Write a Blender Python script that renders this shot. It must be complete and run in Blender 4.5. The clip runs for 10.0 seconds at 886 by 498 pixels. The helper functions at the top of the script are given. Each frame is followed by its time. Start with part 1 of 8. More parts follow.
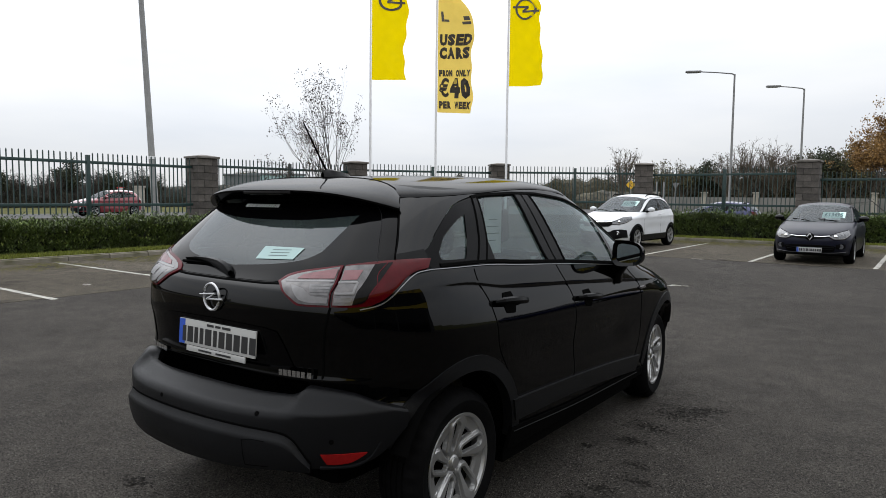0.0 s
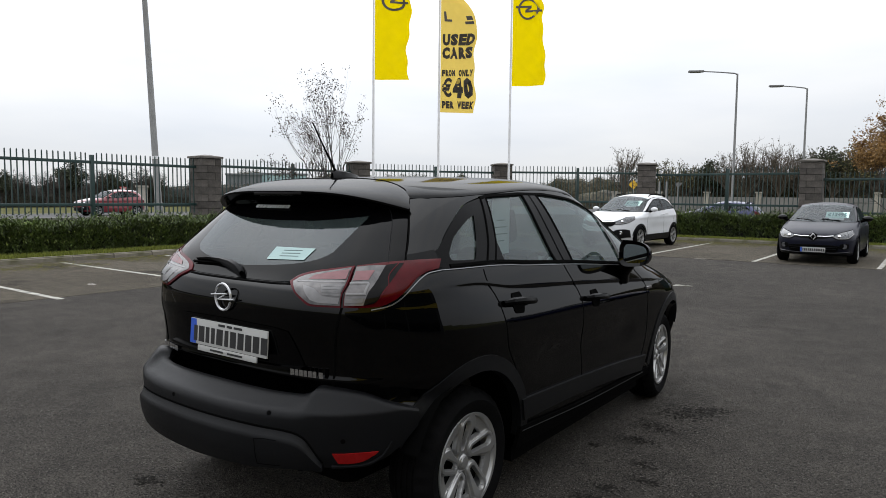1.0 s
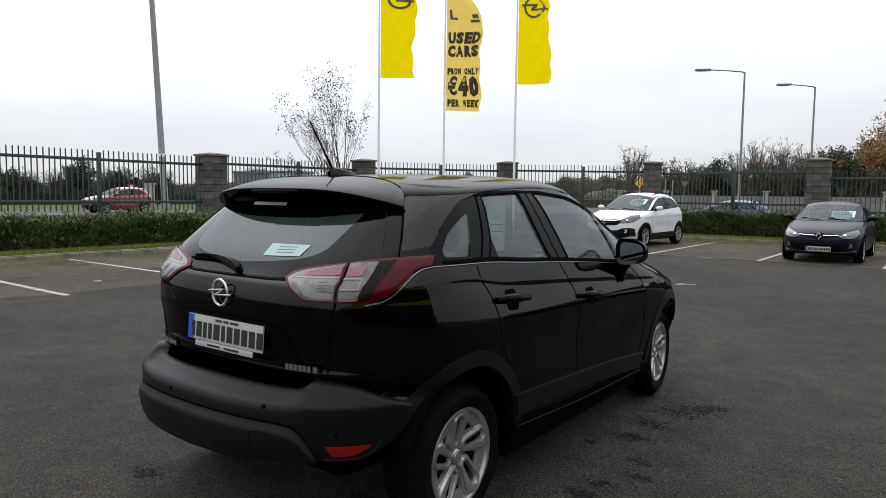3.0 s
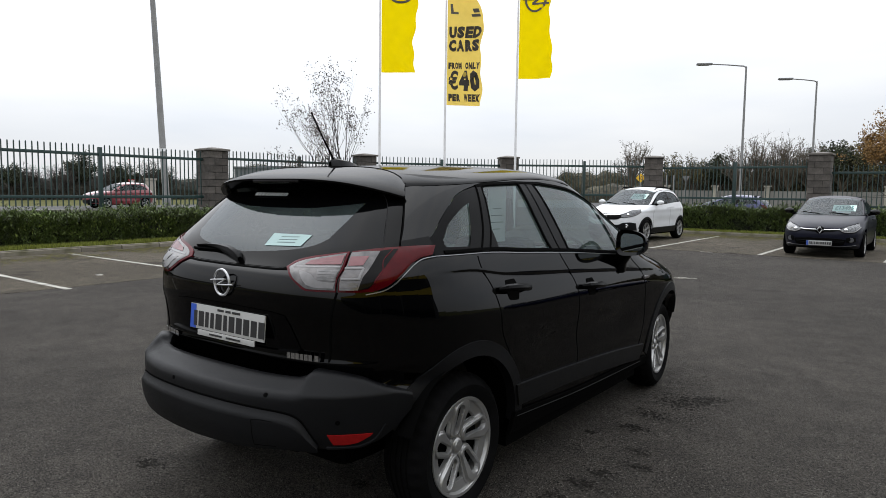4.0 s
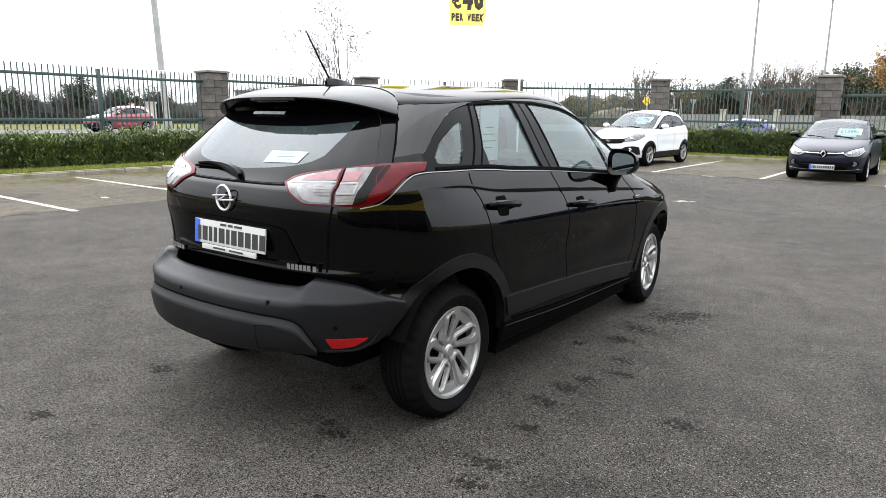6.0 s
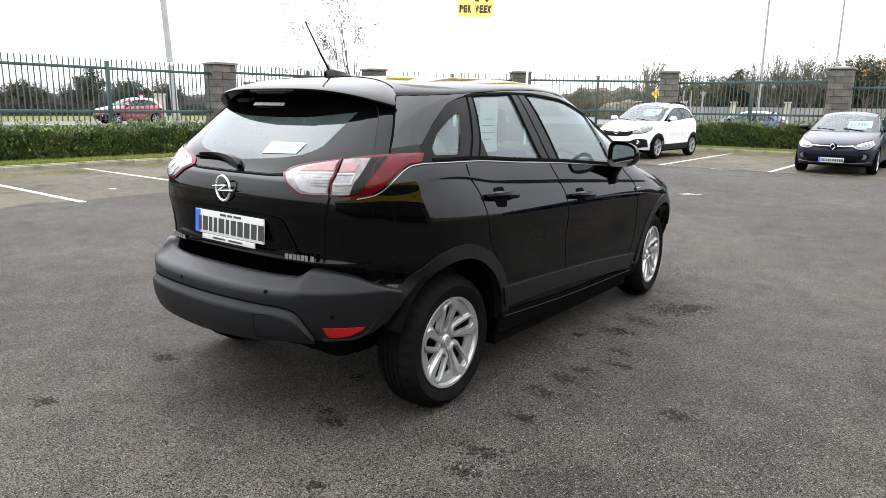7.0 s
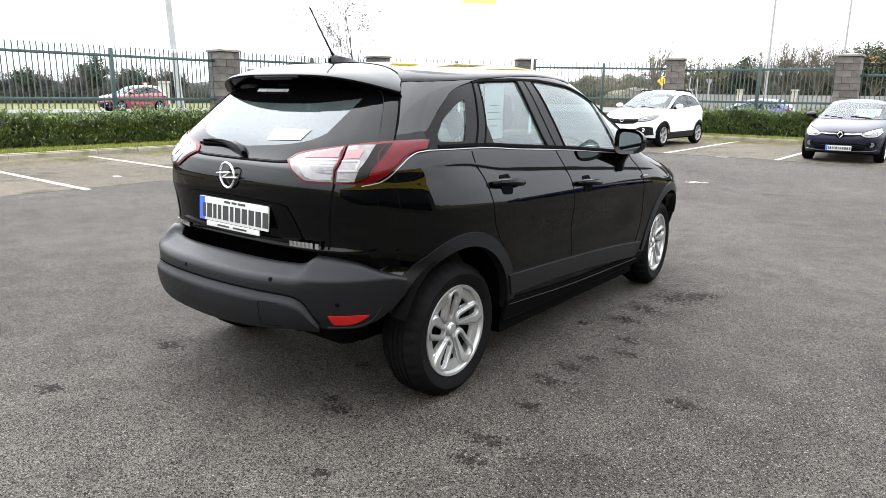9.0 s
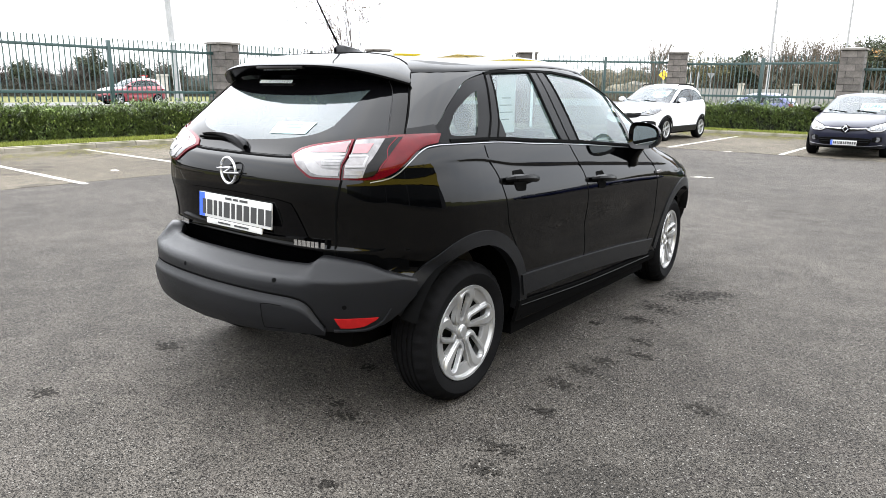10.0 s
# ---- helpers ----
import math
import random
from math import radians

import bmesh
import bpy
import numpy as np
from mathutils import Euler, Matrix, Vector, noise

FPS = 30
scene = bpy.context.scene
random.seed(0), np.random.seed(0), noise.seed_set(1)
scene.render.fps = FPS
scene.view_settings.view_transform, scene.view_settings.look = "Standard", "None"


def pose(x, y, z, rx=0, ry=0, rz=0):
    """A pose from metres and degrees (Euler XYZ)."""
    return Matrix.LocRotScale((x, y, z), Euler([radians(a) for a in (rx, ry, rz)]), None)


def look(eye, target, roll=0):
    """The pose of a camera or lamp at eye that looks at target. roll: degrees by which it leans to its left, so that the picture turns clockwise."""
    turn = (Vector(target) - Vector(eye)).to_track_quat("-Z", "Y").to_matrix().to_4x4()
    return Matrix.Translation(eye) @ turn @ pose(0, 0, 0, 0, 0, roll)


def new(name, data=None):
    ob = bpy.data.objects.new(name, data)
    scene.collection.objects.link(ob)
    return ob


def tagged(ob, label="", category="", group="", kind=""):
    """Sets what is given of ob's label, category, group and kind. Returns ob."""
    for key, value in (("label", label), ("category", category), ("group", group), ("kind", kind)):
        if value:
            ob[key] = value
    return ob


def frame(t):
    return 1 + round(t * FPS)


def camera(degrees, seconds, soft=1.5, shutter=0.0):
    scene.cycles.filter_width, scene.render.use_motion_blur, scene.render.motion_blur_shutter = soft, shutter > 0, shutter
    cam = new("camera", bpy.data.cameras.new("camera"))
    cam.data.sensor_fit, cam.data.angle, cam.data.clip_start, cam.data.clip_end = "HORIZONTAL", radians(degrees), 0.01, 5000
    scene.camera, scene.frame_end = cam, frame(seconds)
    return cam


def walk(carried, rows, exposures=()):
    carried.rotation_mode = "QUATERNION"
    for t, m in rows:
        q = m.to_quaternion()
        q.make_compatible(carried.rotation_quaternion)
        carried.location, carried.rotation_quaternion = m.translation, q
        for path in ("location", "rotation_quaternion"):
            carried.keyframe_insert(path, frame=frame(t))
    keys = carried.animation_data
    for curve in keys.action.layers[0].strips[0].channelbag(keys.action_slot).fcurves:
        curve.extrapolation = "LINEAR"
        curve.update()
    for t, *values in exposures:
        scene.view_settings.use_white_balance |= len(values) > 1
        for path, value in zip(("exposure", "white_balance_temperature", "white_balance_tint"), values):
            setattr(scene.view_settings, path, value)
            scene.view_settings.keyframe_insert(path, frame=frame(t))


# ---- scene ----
cam = camera(66.36, 10.0, soft=0.7)
PATH = [
    (0, (2.439, -2.358, 1.476), (1.27, -0.742, 1.324), 0.6),
    (0.5, (2.417, -2.378, 1.478), (1.248, -0.762, 1.325), 0.7),
    (1, (2.422, -2.392, 1.481), (1.249, -0.78, 1.328), 0.6),
    (1.5, (2.431, -2.399, 1.486), (1.253, -0.791, 1.332), 0.7),
    (2, (2.461, -2.393, 1.482), (1.277, -0.789, 1.327), 0.6),
    (2.5, (2.48, -2.386, 1.48), (1.293, -0.784, 1.323), 0.7),
    (4, (2.495, -2.397, 1.456), (1.305, -0.799, 1.284), 0.7),
    (4.5, (2.52, -2.457, 1.43), (1.333, -0.862, 1.214), 0.7),
    (5, (2.529, -2.537, 1.426), (1.35, -0.95, 1.122), 0.8),
    (5.5, (2.572, -2.503, 1.431), (1.399, -0.924, 1.07), 0.8),
    (7, (2.676, -2.46, 1.427), (1.48, -0.911, 1.016), 0.8),
    (7.5, (2.678, -2.461, 1.426), (1.478, -0.916, 1.01), 0.8),
    (8, (2.673, -2.463, 1.426), (1.47, -0.922, 1.002), 0.8),
    (8.5, (2.669, -2.455, 1.423), (1.467, -0.918, 0.988), 0.9),
    (9, (2.661, -2.449, 1.42), (1.46, -0.913, 0.975), 0.8),
    (9.5, (2.638, -2.423, 1.415), (1.439, -0.888, 0.961), 0.8),
    (10, (2.534, -2.374, 1.41), (1.338, -0.839, 0.948), 0.9),
]
EXPOSURES = [(0.0, -0.03), (3.8, 0.0), (4.5, 0.32), (5.0, 0.85), (5.5, 1.22), (7.0, 1.55), (8.5, 1.77), (10.0, 1.95)]
walk(cam, [(t, look(eye, target, roll)) for t, eye, target, roll in PATH], EXPOSURES)

# ---- world and sun: a bright overcast sky ----
world = bpy.data.worlds.new("overcast_sky")
scene.world = world
world.use_nodes = True
wn, wl = world.node_tree.nodes, world.node_tree.links
wn.clear()
w_out = wn.new("ShaderNodeOutputWorld")
w_sky_bg, w_cloud_bg = wn.new("ShaderNodeBackground"), wn.new("ShaderNodeBackground")
w_mix = wn.new("ShaderNodeMixShader")
w_sky = wn.new("ShaderNodeTexSky")
w_sky.sky_type, w_sky.sun_disc = "NISHITA", False
w_sky.sun_elevation, w_sky.sun_rotation = radians(53), radians(311)
w_sky_bg.inputs["Strength"].default_value = 0.10
wl.new(w_sky.outputs[0], w_sky_bg.inputs["Color"])
w_co = wn.new("ShaderNodeTexCoord")
w_map = wn.new("ShaderNodeMapping")
w_map.inputs["Scale"].default_value = (1.0, 1.0, 4.5)
w_noise = wn.new("ShaderNodeTexNoise")
w_noise.inputs["Scale"].default_value, w_noise.inputs["Detail"].default_value = 2.2, 5.0
w_ramp = wn.new("ShaderNodeValToRGB")
w_ramp.color_ramp.elements[0].position, w_ramp.color_ramp.elements[0].color = 0.30, (0.76, 0.80, 0.87, 1)
w_ramp.color_ramp.elements[1].position, w_ramp.color_ramp.elements[1].color = 0.70, (0.93, 0.94, 0.96, 1)
wl.new(w_co.outputs["Generated"], w_map.inputs[0])
wl.new(w_map.outputs[0], w_noise.inputs["Vector"])
wl.new(w_noise.outputs[0], w_ramp.inputs[0])
w_sep, w_grad = wn.new("ShaderNodeSeparateXYZ"), wn.new("ShaderNodeMapRange")
wl.new(w_co.outputs["Generated"], w_sep.inputs[0])
wl.new(w_sep.outputs["Z"], w_grad.inputs["Value"])
w_grad.inputs["From Min"].default_value, w_grad.inputs["From Max"].default_value = 0.0, 1.0
w_grad.inputs["To Min"].default_value, w_grad.inputs["To Max"].default_value = 0.82, 2.4
# the cloud is brighter round the hidden sun
w_dot, w_pos, w_pow, w_lobe, w_all = [wn.new("ShaderNodeVectorMath")] + [wn.new("ShaderNodeMath") for _ in range(4)]
w_dot.operation, w_pos.operation, w_pow.operation, w_lobe.operation, w_all.operation = "DOT_PRODUCT", "MAXIMUM", "POWER", "MULTIPLY_ADD", "MULTIPLY"
w_dot.inputs[1].default_value = Vector((-17, 15, 30)).normalized()
w_pos.inputs[1].default_value, w_pow.inputs[1].default_value = 0.0, 5.0
w_lobe.inputs[1].default_value, w_lobe.inputs[2].default_value = 1.0, 1.0
wl.new(w_co.outputs["Generated"], w_dot.inputs[0])
wl.new(w_dot.outputs["Value"], w_pos.inputs[0])
wl.new(w_pos.outputs[0], w_pow.inputs[0])
wl.new(w_pow.outputs[0], w_lobe.inputs[0])
wl.new(w_lobe.outputs[0], w_all.inputs[0])
wl.new(w_grad.outputs[0], w_all.inputs[1])
w_mul = wn.new("ShaderNodeVectorMath")
w_mul.operation = "SCALE"
wl.new(w_ramp.outputs[0], w_mul.inputs[0])
wl.new(w_all.outputs[0], w_mul.inputs["Scale"])
wl.new(w_mul.outputs[0], w_cloud_bg.inputs["Color"])
w_cloud_bg.inputs["Strength"].default_value = 1.0
w_mix.inputs[0].default_value = 0.93
wl.new(w_sky_bg.outputs[0], w_mix.inputs[1])
wl.new(w_cloud_bg.outputs[0], w_mix.inputs[2])
wl.new(w_mix.outputs[0], w_out.inputs["Surface"])

sun_data = bpy.data.lights.new("sun", "SUN")
sun_data.energy, sun_data.angle, sun_data.color = 0.5, radians(90), (1.0, 0.97, 0.93)
sun = new("sun", sun_data)
sun.matrix_world = look((0, 0, 30), (17, -15, 0))

# ---- materials ----
def mat(name, color, rough=0.5, metal=0.0, vary=0.0, scale=8.0, fine=0.0, fscale=120.0, bump=0.0, bscale=80.0,
        coat=0.0, croug=0.03, spec=0.5, rand=0.0, island=0.0, dirt=None, dscale=1.5, dlo=0.55, dhi=0.75, rvary=0.0, emit=0.0):
    """A principled material with variation at two scales, an optional stain colour and fine relief."""
    m = bpy.data.materials.new(name)
    m.use_nodes = True
    n, l = m.node_tree.nodes, m.node_tree.links
    b = n["Principled BSDF"]
    b.inputs["Roughness"].default_value, b.inputs["Metallic"].default_value = rough, metal
    b.inputs["Coat Weight"].default_value, b.inputs["Coat Roughness"].default_value = coat, croug
    b.inputs["Specular IOR Level"].default_value = spec
    if emit:
        b.inputs["Emission Color"].default_value, b.inputs["Emission Strength"].default_value = (*color, 1), emit
    co = n.new("ShaderNodeTexCoord")
    vec = co.outputs["Object"]
    rgb = n.new("ShaderNodeRGB")
    rgb.outputs[0].default_value = (*color, 1)
    cur = rgb.outputs[0]

    def noise_tex(sc, detail=4.0):
        t = n.new("ShaderNodeTexNoise")
        t.inputs["Scale"].default_value, t.inputs["Detail"].default_value = sc, detail
        l.new(vec, t.inputs["Vector"])
        return t.outputs[0]

    def scaled(cur, fac, amount):
        r = n.new("ShaderNodeMapRange")
        r.inputs["From Min"].default_value, r.inputs["From Max"].default_value = 0.3, 0.7
        r.inputs["To Min"].default_value, r.inputs["To Max"].default_value = 1 - amount, 1 + amount
        l.new(fac, r.inputs["Value"])
        v = n.new("ShaderNodeVectorMath")
        v.operation = "SCALE"
        l.new(cur, v.inputs[0])
        l.new(r.outputs[0], v.inputs["Scale"])
        return v.outputs[0]

    if vary:
        cur = scaled(cur, noise_tex(scale), vary)
    if fine:
        cur = scaled(cur, noise_tex(fscale, 2.0), fine)
    if rand or island:
        info = n.new("ShaderNodeObjectInfo").outputs["Random"] if rand else n.new("ShaderNodeNewGeometry").outputs["Random Per Island"]
        r = n.new("ShaderNodeMapRange")
        amount = rand or island
        r.inputs["To Min"].default_value, r.inputs["To Max"].default_value = 1 - amount, 1 + amount
        l.new(info, r.inputs["Value"])
        v = n.new("ShaderNodeVectorMath")
        v.operation = "SCALE"
        l.new(cur, v.inputs[0])
        l.new(r.outputs[0], v.inputs["Scale"])
        cur = v.outputs[0]
    if dirt:
        r = n.new("ShaderNodeMapRange")
        r.inputs["From Min"].default_value, r.inputs["From Max"].default_value = dlo, dhi
        l.new(noise_tex(dscale, 6.0), r.inputs["Value"])
        mx = n.new("ShaderNodeMix")
        mx.data_type = "RGBA"
        l.new(r.outputs[0], mx.inputs["Factor"])
        l.new(cur, mx.inputs["A"])
        mx.inputs["B"].default_value = (*dirt, 1)
        cur = mx.outputs["Result"]
    l.new(cur, b.inputs["Base Color"])
    if rvary:
        r = n.new("ShaderNodeMapRange")
        r.inputs["From Min"].default_value, r.inputs["From Max"].default_value = 0.3, 0.7
        r.inputs["To Min"].default_value, r.inputs["To Max"].default_value = max(rough - rvary, 0.01), rough + rvary
        l.new(noise_tex(scale * 0.7, 5.0), r.inputs["Value"])
        l.new(r.outputs[0], b.inputs["Roughness"])
    if bump:
        bp = n.new("ShaderNodeBump")
        bp.inputs["Strength"].default_value, bp.inputs["Distance"].default_value = bump, 0.01
        l.new(noise_tex(bscale, 3.0), bp.inputs["Height"])
        l.new(bp.outputs[0], b.inputs["Normal"])
    return m


def glass_mat(name, color, mixed, rough=0.0, dust=0.0, edge=0.55):
    """Thin vehicle glass: part clear, part mirror-like by Fresnel, under a film of dust and painted-in sky haze."""
    m = bpy.data.materials.new(name)
    m.use_nodes = True
    n, l = m.node_tree.nodes, m.node_tree.links
    n.clear()
    out = n.new("ShaderNodeOutputMaterial")
    tr, gl, mx, lw = n.new("ShaderNodeBsdfTransparent"), n.new("ShaderNodeBsdfGlossy"), n.new("ShaderNodeMixShader"), n.new("ShaderNodeLayerWeight")
    tr.inputs[0].default_value = (*color, 1)
    gl.inputs["Roughness"].default_value = rough
    gl.inputs["Color"].default_value = (0.95, 0.97, 1.0, 1)
    lw.inputs["Blend"].default_value = 0.5
    pw, ad = n.new("ShaderNodeMath"), n.new("ShaderNodeMath")
    pw.operation, ad.operation, ad.use_clamp = "POWER", "MULTIPLY_ADD", True
    l.new(lw.outputs["Facing"], pw.inputs[0])
    pw.inputs[1].default_value = 4.0
    l.new(pw.outputs[0], ad.inputs[0])
    ad.inputs[1].default_value, ad.inputs[2].default_value = edge, mixed
    l.new(ad.outputs[0], mx.inputs[0])
    l.new(tr.outputs[0], mx.inputs[1])
    l.new(gl.outputs[0], mx.inputs[2])
    # pale teal film: some dust, the rest milky haze painted for reflected sky
    film, df = n.new("ShaderNodeMixShader"), n.new("ShaderNodeBsdfDiffuse")
    df.inputs[0].default_value = (0.44, 0.57, 0.56, 1)
    nz, mr = n.new("ShaderNodeTexNoise"), n.new("ShaderNodeMapRange")
    nz.inputs["Scale"].default_value, nz.inputs["Detail"].default_value = 5.0, 6.0
    l.new(n.new("ShaderNodeTexCoord").outputs["Object"], nz.inputs["Vector"])
    mr.inputs["To Min"].default_value, mr.inputs["To Max"].default_value = dust * 0.5, dust * 1.5
    l.new(nz.outputs[0], mr.inputs["Value"])
    l.new(mr.outputs[0], film.inputs[0])
    l.new(mx.outputs[0], film.inputs[1])
    l.new(df.outputs[0], film.inputs[2])
    l.new(film.outputs[0], out.inputs[0])
    return m


def paint_mat(name, black, coat, croug, dust):
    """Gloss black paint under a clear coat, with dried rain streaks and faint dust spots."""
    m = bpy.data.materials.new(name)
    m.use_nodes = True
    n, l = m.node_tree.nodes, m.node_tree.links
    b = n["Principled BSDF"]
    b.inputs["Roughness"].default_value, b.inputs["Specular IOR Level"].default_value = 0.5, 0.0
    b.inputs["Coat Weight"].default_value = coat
    co = n.new("ShaderNodeTexCoord").outputs["Object"]

    def ranged(sock, a, b2, c, d):
        r = n.new("ShaderNodeMapRange")
        for key, v in zip(("From Min", "From Max", "To Min", "To Max"), (a, b2, c, d)):
            r.inputs[key].default_value = v
        l.new(sock, r.inputs["Value"])
        return r.outputs[0]

    def field(scale, stretch, detail):
        mp, t = n.new("ShaderNodeMapping"), n.new("ShaderNodeTexNoise")
        mp.inputs["Scale"].default_value = stretch
        t.inputs["Scale"].default_value, t.inputs["Detail"].default_value = scale, detail
        l.new(co, mp.inputs[0])
        l.new(mp.outputs[0], t.inputs["Vector"])
        return t.outputs[0]
    streak = ranged(field(26, (1.0, 1.0, 0.09), 4.0), 0.52, 0.78, 0.0, 1.0)
    where = ranged(field(2.6, (1, 1, 1), 4.0), 0.42, 0.66, 0.0, 1.0)
    spots = ranged(field(55, (1, 1, 1), 3.0), 0.60, 0.80, 0.0, 0.6)
    mul, add, mx = n.new("ShaderNodeMath"), n.new("ShaderNodeMath"), n.new("ShaderNodeMix")
    mul.operation, add.operation, add.use_clamp = "MULTIPLY", "MULTIPLY_ADD", True
    l.new(streak, mul.inputs[0])
    l.new(where, mul.inputs[1])
    l.new(spots, add.inputs[0])
    l.new(where, add.inputs[1])
    l.new(mul.outputs[0], add.inputs[2])
    mx.data_type = "RGBA"
    l.new(add.outputs[0], mx.inputs["Factor"])
    mx.inputs["A"].default_value, mx.inputs["B"].default_value = (black, black * 1.05, black * 1.25, 1), (dust, dust, dust, 1)
    l.new(mx.outputs["Result"], b.inputs["Base Color"])
    l.new(ranged(add.outputs[0], 0.0, 1.0, croug, croug + 0.10), b.inputs["Coat Roughness"])
    return m


def cloth_mat(name, color):
    """Thin flag cloth: it lets the sky's light through and has a fine weave and slow changes of tone."""
    m = mat(name, color, 0.8, spec=0.1, vary=0.06, scale=3, fine=0.05, fscale=300)
    n, l = m.node_tree.nodes, m.node_tree.links
    b, out = n["Principled BSDF"], n["Material Output"]
    tr, mx = n.new("ShaderNodeBsdfTranslucent"), n.new("ShaderNodeMixShader")
    tr.inputs[0].default_value = (*color, 1)
    mx.inputs[0].default_value = 0.45
    l.new(b.outputs[0], mx.inputs[1])
    l.new(tr.outputs[0], mx.inputs[2])
    l.new(mx.outputs[0], out.inputs["Surface"])
    return m


def asphalt_mat(name, base, chip, patch_lo):
    """Rolled tarmac: dark binder with pale stone chips, damp patches and slow changes of tone."""
    m = bpy.data.materials.new(name)
    m.use_nodes = True
    n, l = m.node_tree.nodes, m.node_tree.links
    b = n["Principled BSDF"]
    co = n.new("ShaderNodeTexCoord").outputs["Object"]

    def tex(kind, scale, detail=3.0):
        t = n.new(kind)
        t.inputs["Scale"].default_value = scale
        if kind == "ShaderNodeTexNoise":
            t.inputs["Detail"].default_value = detail
        l.new(co, t.inputs["Vector"])
        return t

    def ranged(sock, a, b2, c, d):
        r = n.new("ShaderNodeMapRange")
        for key, v in zip(("From Min", "From Max", "To Min", "To Max"), (a, b2, c, d)):
            r.inputs[key].default_value = v
        l.new(sock, r.inputs["Value"])
        return r.outputs[0]
    vor = tex("ShaderNodeTexVoronoi", 190)
    sep = n.new("ShaderNodeSeparateColor")
    l.new(vor.outputs["Color"], sep.inputs[0])
    stone = ranged(sep.outputs[0], 0.0, 1.0, 0.02, 1.92)
    pale = ranged(sep.outputs[1], 0.955, 0.99, 0.0, 0.95)
    big = ranged(tex("ShaderNodeTexNoise", 0.28, 5).outputs[0], 0.35, 0.65, 0.80, 1.22)
    mid = ranged(tex("ShaderNodeTexNoise", 3.5, 5).outputs[0], 0.35, 0.65, 0.84, 1.16)
    damp = ranged(tex("ShaderNodeTexNoise", 0.9, 8).outputs[0], patch_lo, patch_lo + 0.08, 1.02, 0.62)
    mul = stone
    for other in (big, mid, damp):
        k = n.new("ShaderNodeMath")
        k.operation = "MULTIPLY"
        l.new(mul, k.inputs[0])
        l.new(other, k.inputs[1])
        mul = k.outputs[0]
    v = n.new("ShaderNodeVectorMath")
    v.operation = "SCALE"
    v.inputs[0].default_value = base
    l.new(mul, v.inputs["Scale"])
    mx = n.new("ShaderNodeMix")
    mx.data_type = "RGBA"
    l.new(pale, mx.inputs["Factor"])
    l.new(v.outputs[0], mx.inputs["A"])
    mx.inputs["B"].default_value = (*chip, 1)
    l.new(mx.outputs["Result"], b.inputs["Base Color"])
    b.inputs["Specular IOR Level"].default_value = 0.12
    b.inputs["Roughness"].default_value = 0.9
    bp = n.new("ShaderNodeBump")
    bp.inputs["Strength"].default_value, bp.inputs["Distance"].default_value = 0.9, 0.008
    l.new(vor.outputs["Distance"], bp.inputs["Height"])
    l.new(bp.outputs[0], b.inputs["Normal"])
    return m


M_ASPHALT = asphalt_mat("asphalt", (0.0400, 0.0360, 0.0310), (0.155, 0.147, 0.132), 0.62)
M_ASPHALT_OLD = asphalt_mat("old_bay_asphalt", (0.071, 0.062, 0.047), (0.17, 0.13, 0.11), 0.58)
M_OIL = mat("dark_tarmac_stain", (0.015, 0.0137, 0.012), 0.9, spec=0.05, vary=0.3, scale=20, fine=0.5, fscale=90, bump=0.4, bscale=120)
M_ROAD = mat("far_road", (0.085, 0.084, 0.084), 0.85, spec=0.06, vary=0.15, scale=0.2, fine=0.2, fscale=40)
M_GRASS = mat("grass", (0.082, 0.082, 0.032), 0.9, spec=0.03, vary=0.35, scale=0.6, fine=0.3, fscale=30)
M_GRASS_BLADE = mat("grass_blades", (0.120, 0.138, 0.012), 0.8, island=0.5)
M_MOSS = mat("tarmac_moss", (0.085, 0.080, 0.022), 0.95, spec=0.05, island=0.6)
M_SOIL = mat("soil", (0.06, 0.045, 0.03), 0.95, vary=0.3, scale=6, bump=0.5, bscale=30)
M_KERB = mat("kerb_concrete", (0.175, 0.158, 0.125), 0.9, vary=0.18, scale=3, fine=0.15, fscale=120, bump=0.4, bscale=90, rand=0.12,
             dirt=(0.10, 0.095, 0.055), dscale=2.5, dlo=0.48, dhi=0.68)
M_LINE = mat("road_paint", (0.33, 0.32, 0.28), 0.85, vary=0.2, scale=5, fine=0.35, fscale=120, dirt=(0.10, 0.097, 0.088), dscale=9, dlo=0.50, dhi=0.70)
M_GREEN = mat("green_fence_paint", (0.014, 0.037, 0.034), 0.45, vary=0.15, scale=4, rand=0.12)
M_BLOCK = mat("dark_block", (0.082, 0.073, 0.065), 0.92, vary=0.25, scale=6, fine=0.25, fscale=90, bump=0.9, bscale=45, rand=0.25)
M_MORTAR = mat("mortar", (0.022, 0.021, 0.019), 0.95, vary=0.2, scale=9)
M_CAP = mat("pillar_cap_concrete", (0.14, 0.128, 0.115), 0.9, vary=0.25, scale=5, bump=0.4, bscale=60, dirt=(0.1, 0.1, 0.08), dscale=3)
M_WALL = mat("low_wall_concrete", (0.15, 0.145, 0.13), 0.92, vary=0.2, scale=2, bump=0.4, bscale=60, dirt=(0.12, 0.12, 0.1), dscale=1.2)
M_GALV = mat("galvanised_steel", (0.20, 0.20, 0.195), 0.7, 0.0, vary=0.12, scale=3, fine=0.1, fscale=40)
M_POLE_WHITE = mat("white_pole", (0.78, 0.78, 0.78), 0.4, vary=0.05, scale=3)
M_LEAF = mat("laurel_leaf", (0.056, 0.082, 0.018), 0.45, spec=0.35, island=0.75, vary=0.35, scale=1.2)
M_LEAF_YOUNG = mat("young_laurel_leaf", (0.115, 0.145, 0.028), 0.5, spec=0.3, island=0.6)
M_HEDGE_SHADE = mat("hedge_core", (0.004, 0.005, 0.003), 0.95, vary=0.3, scale=6)
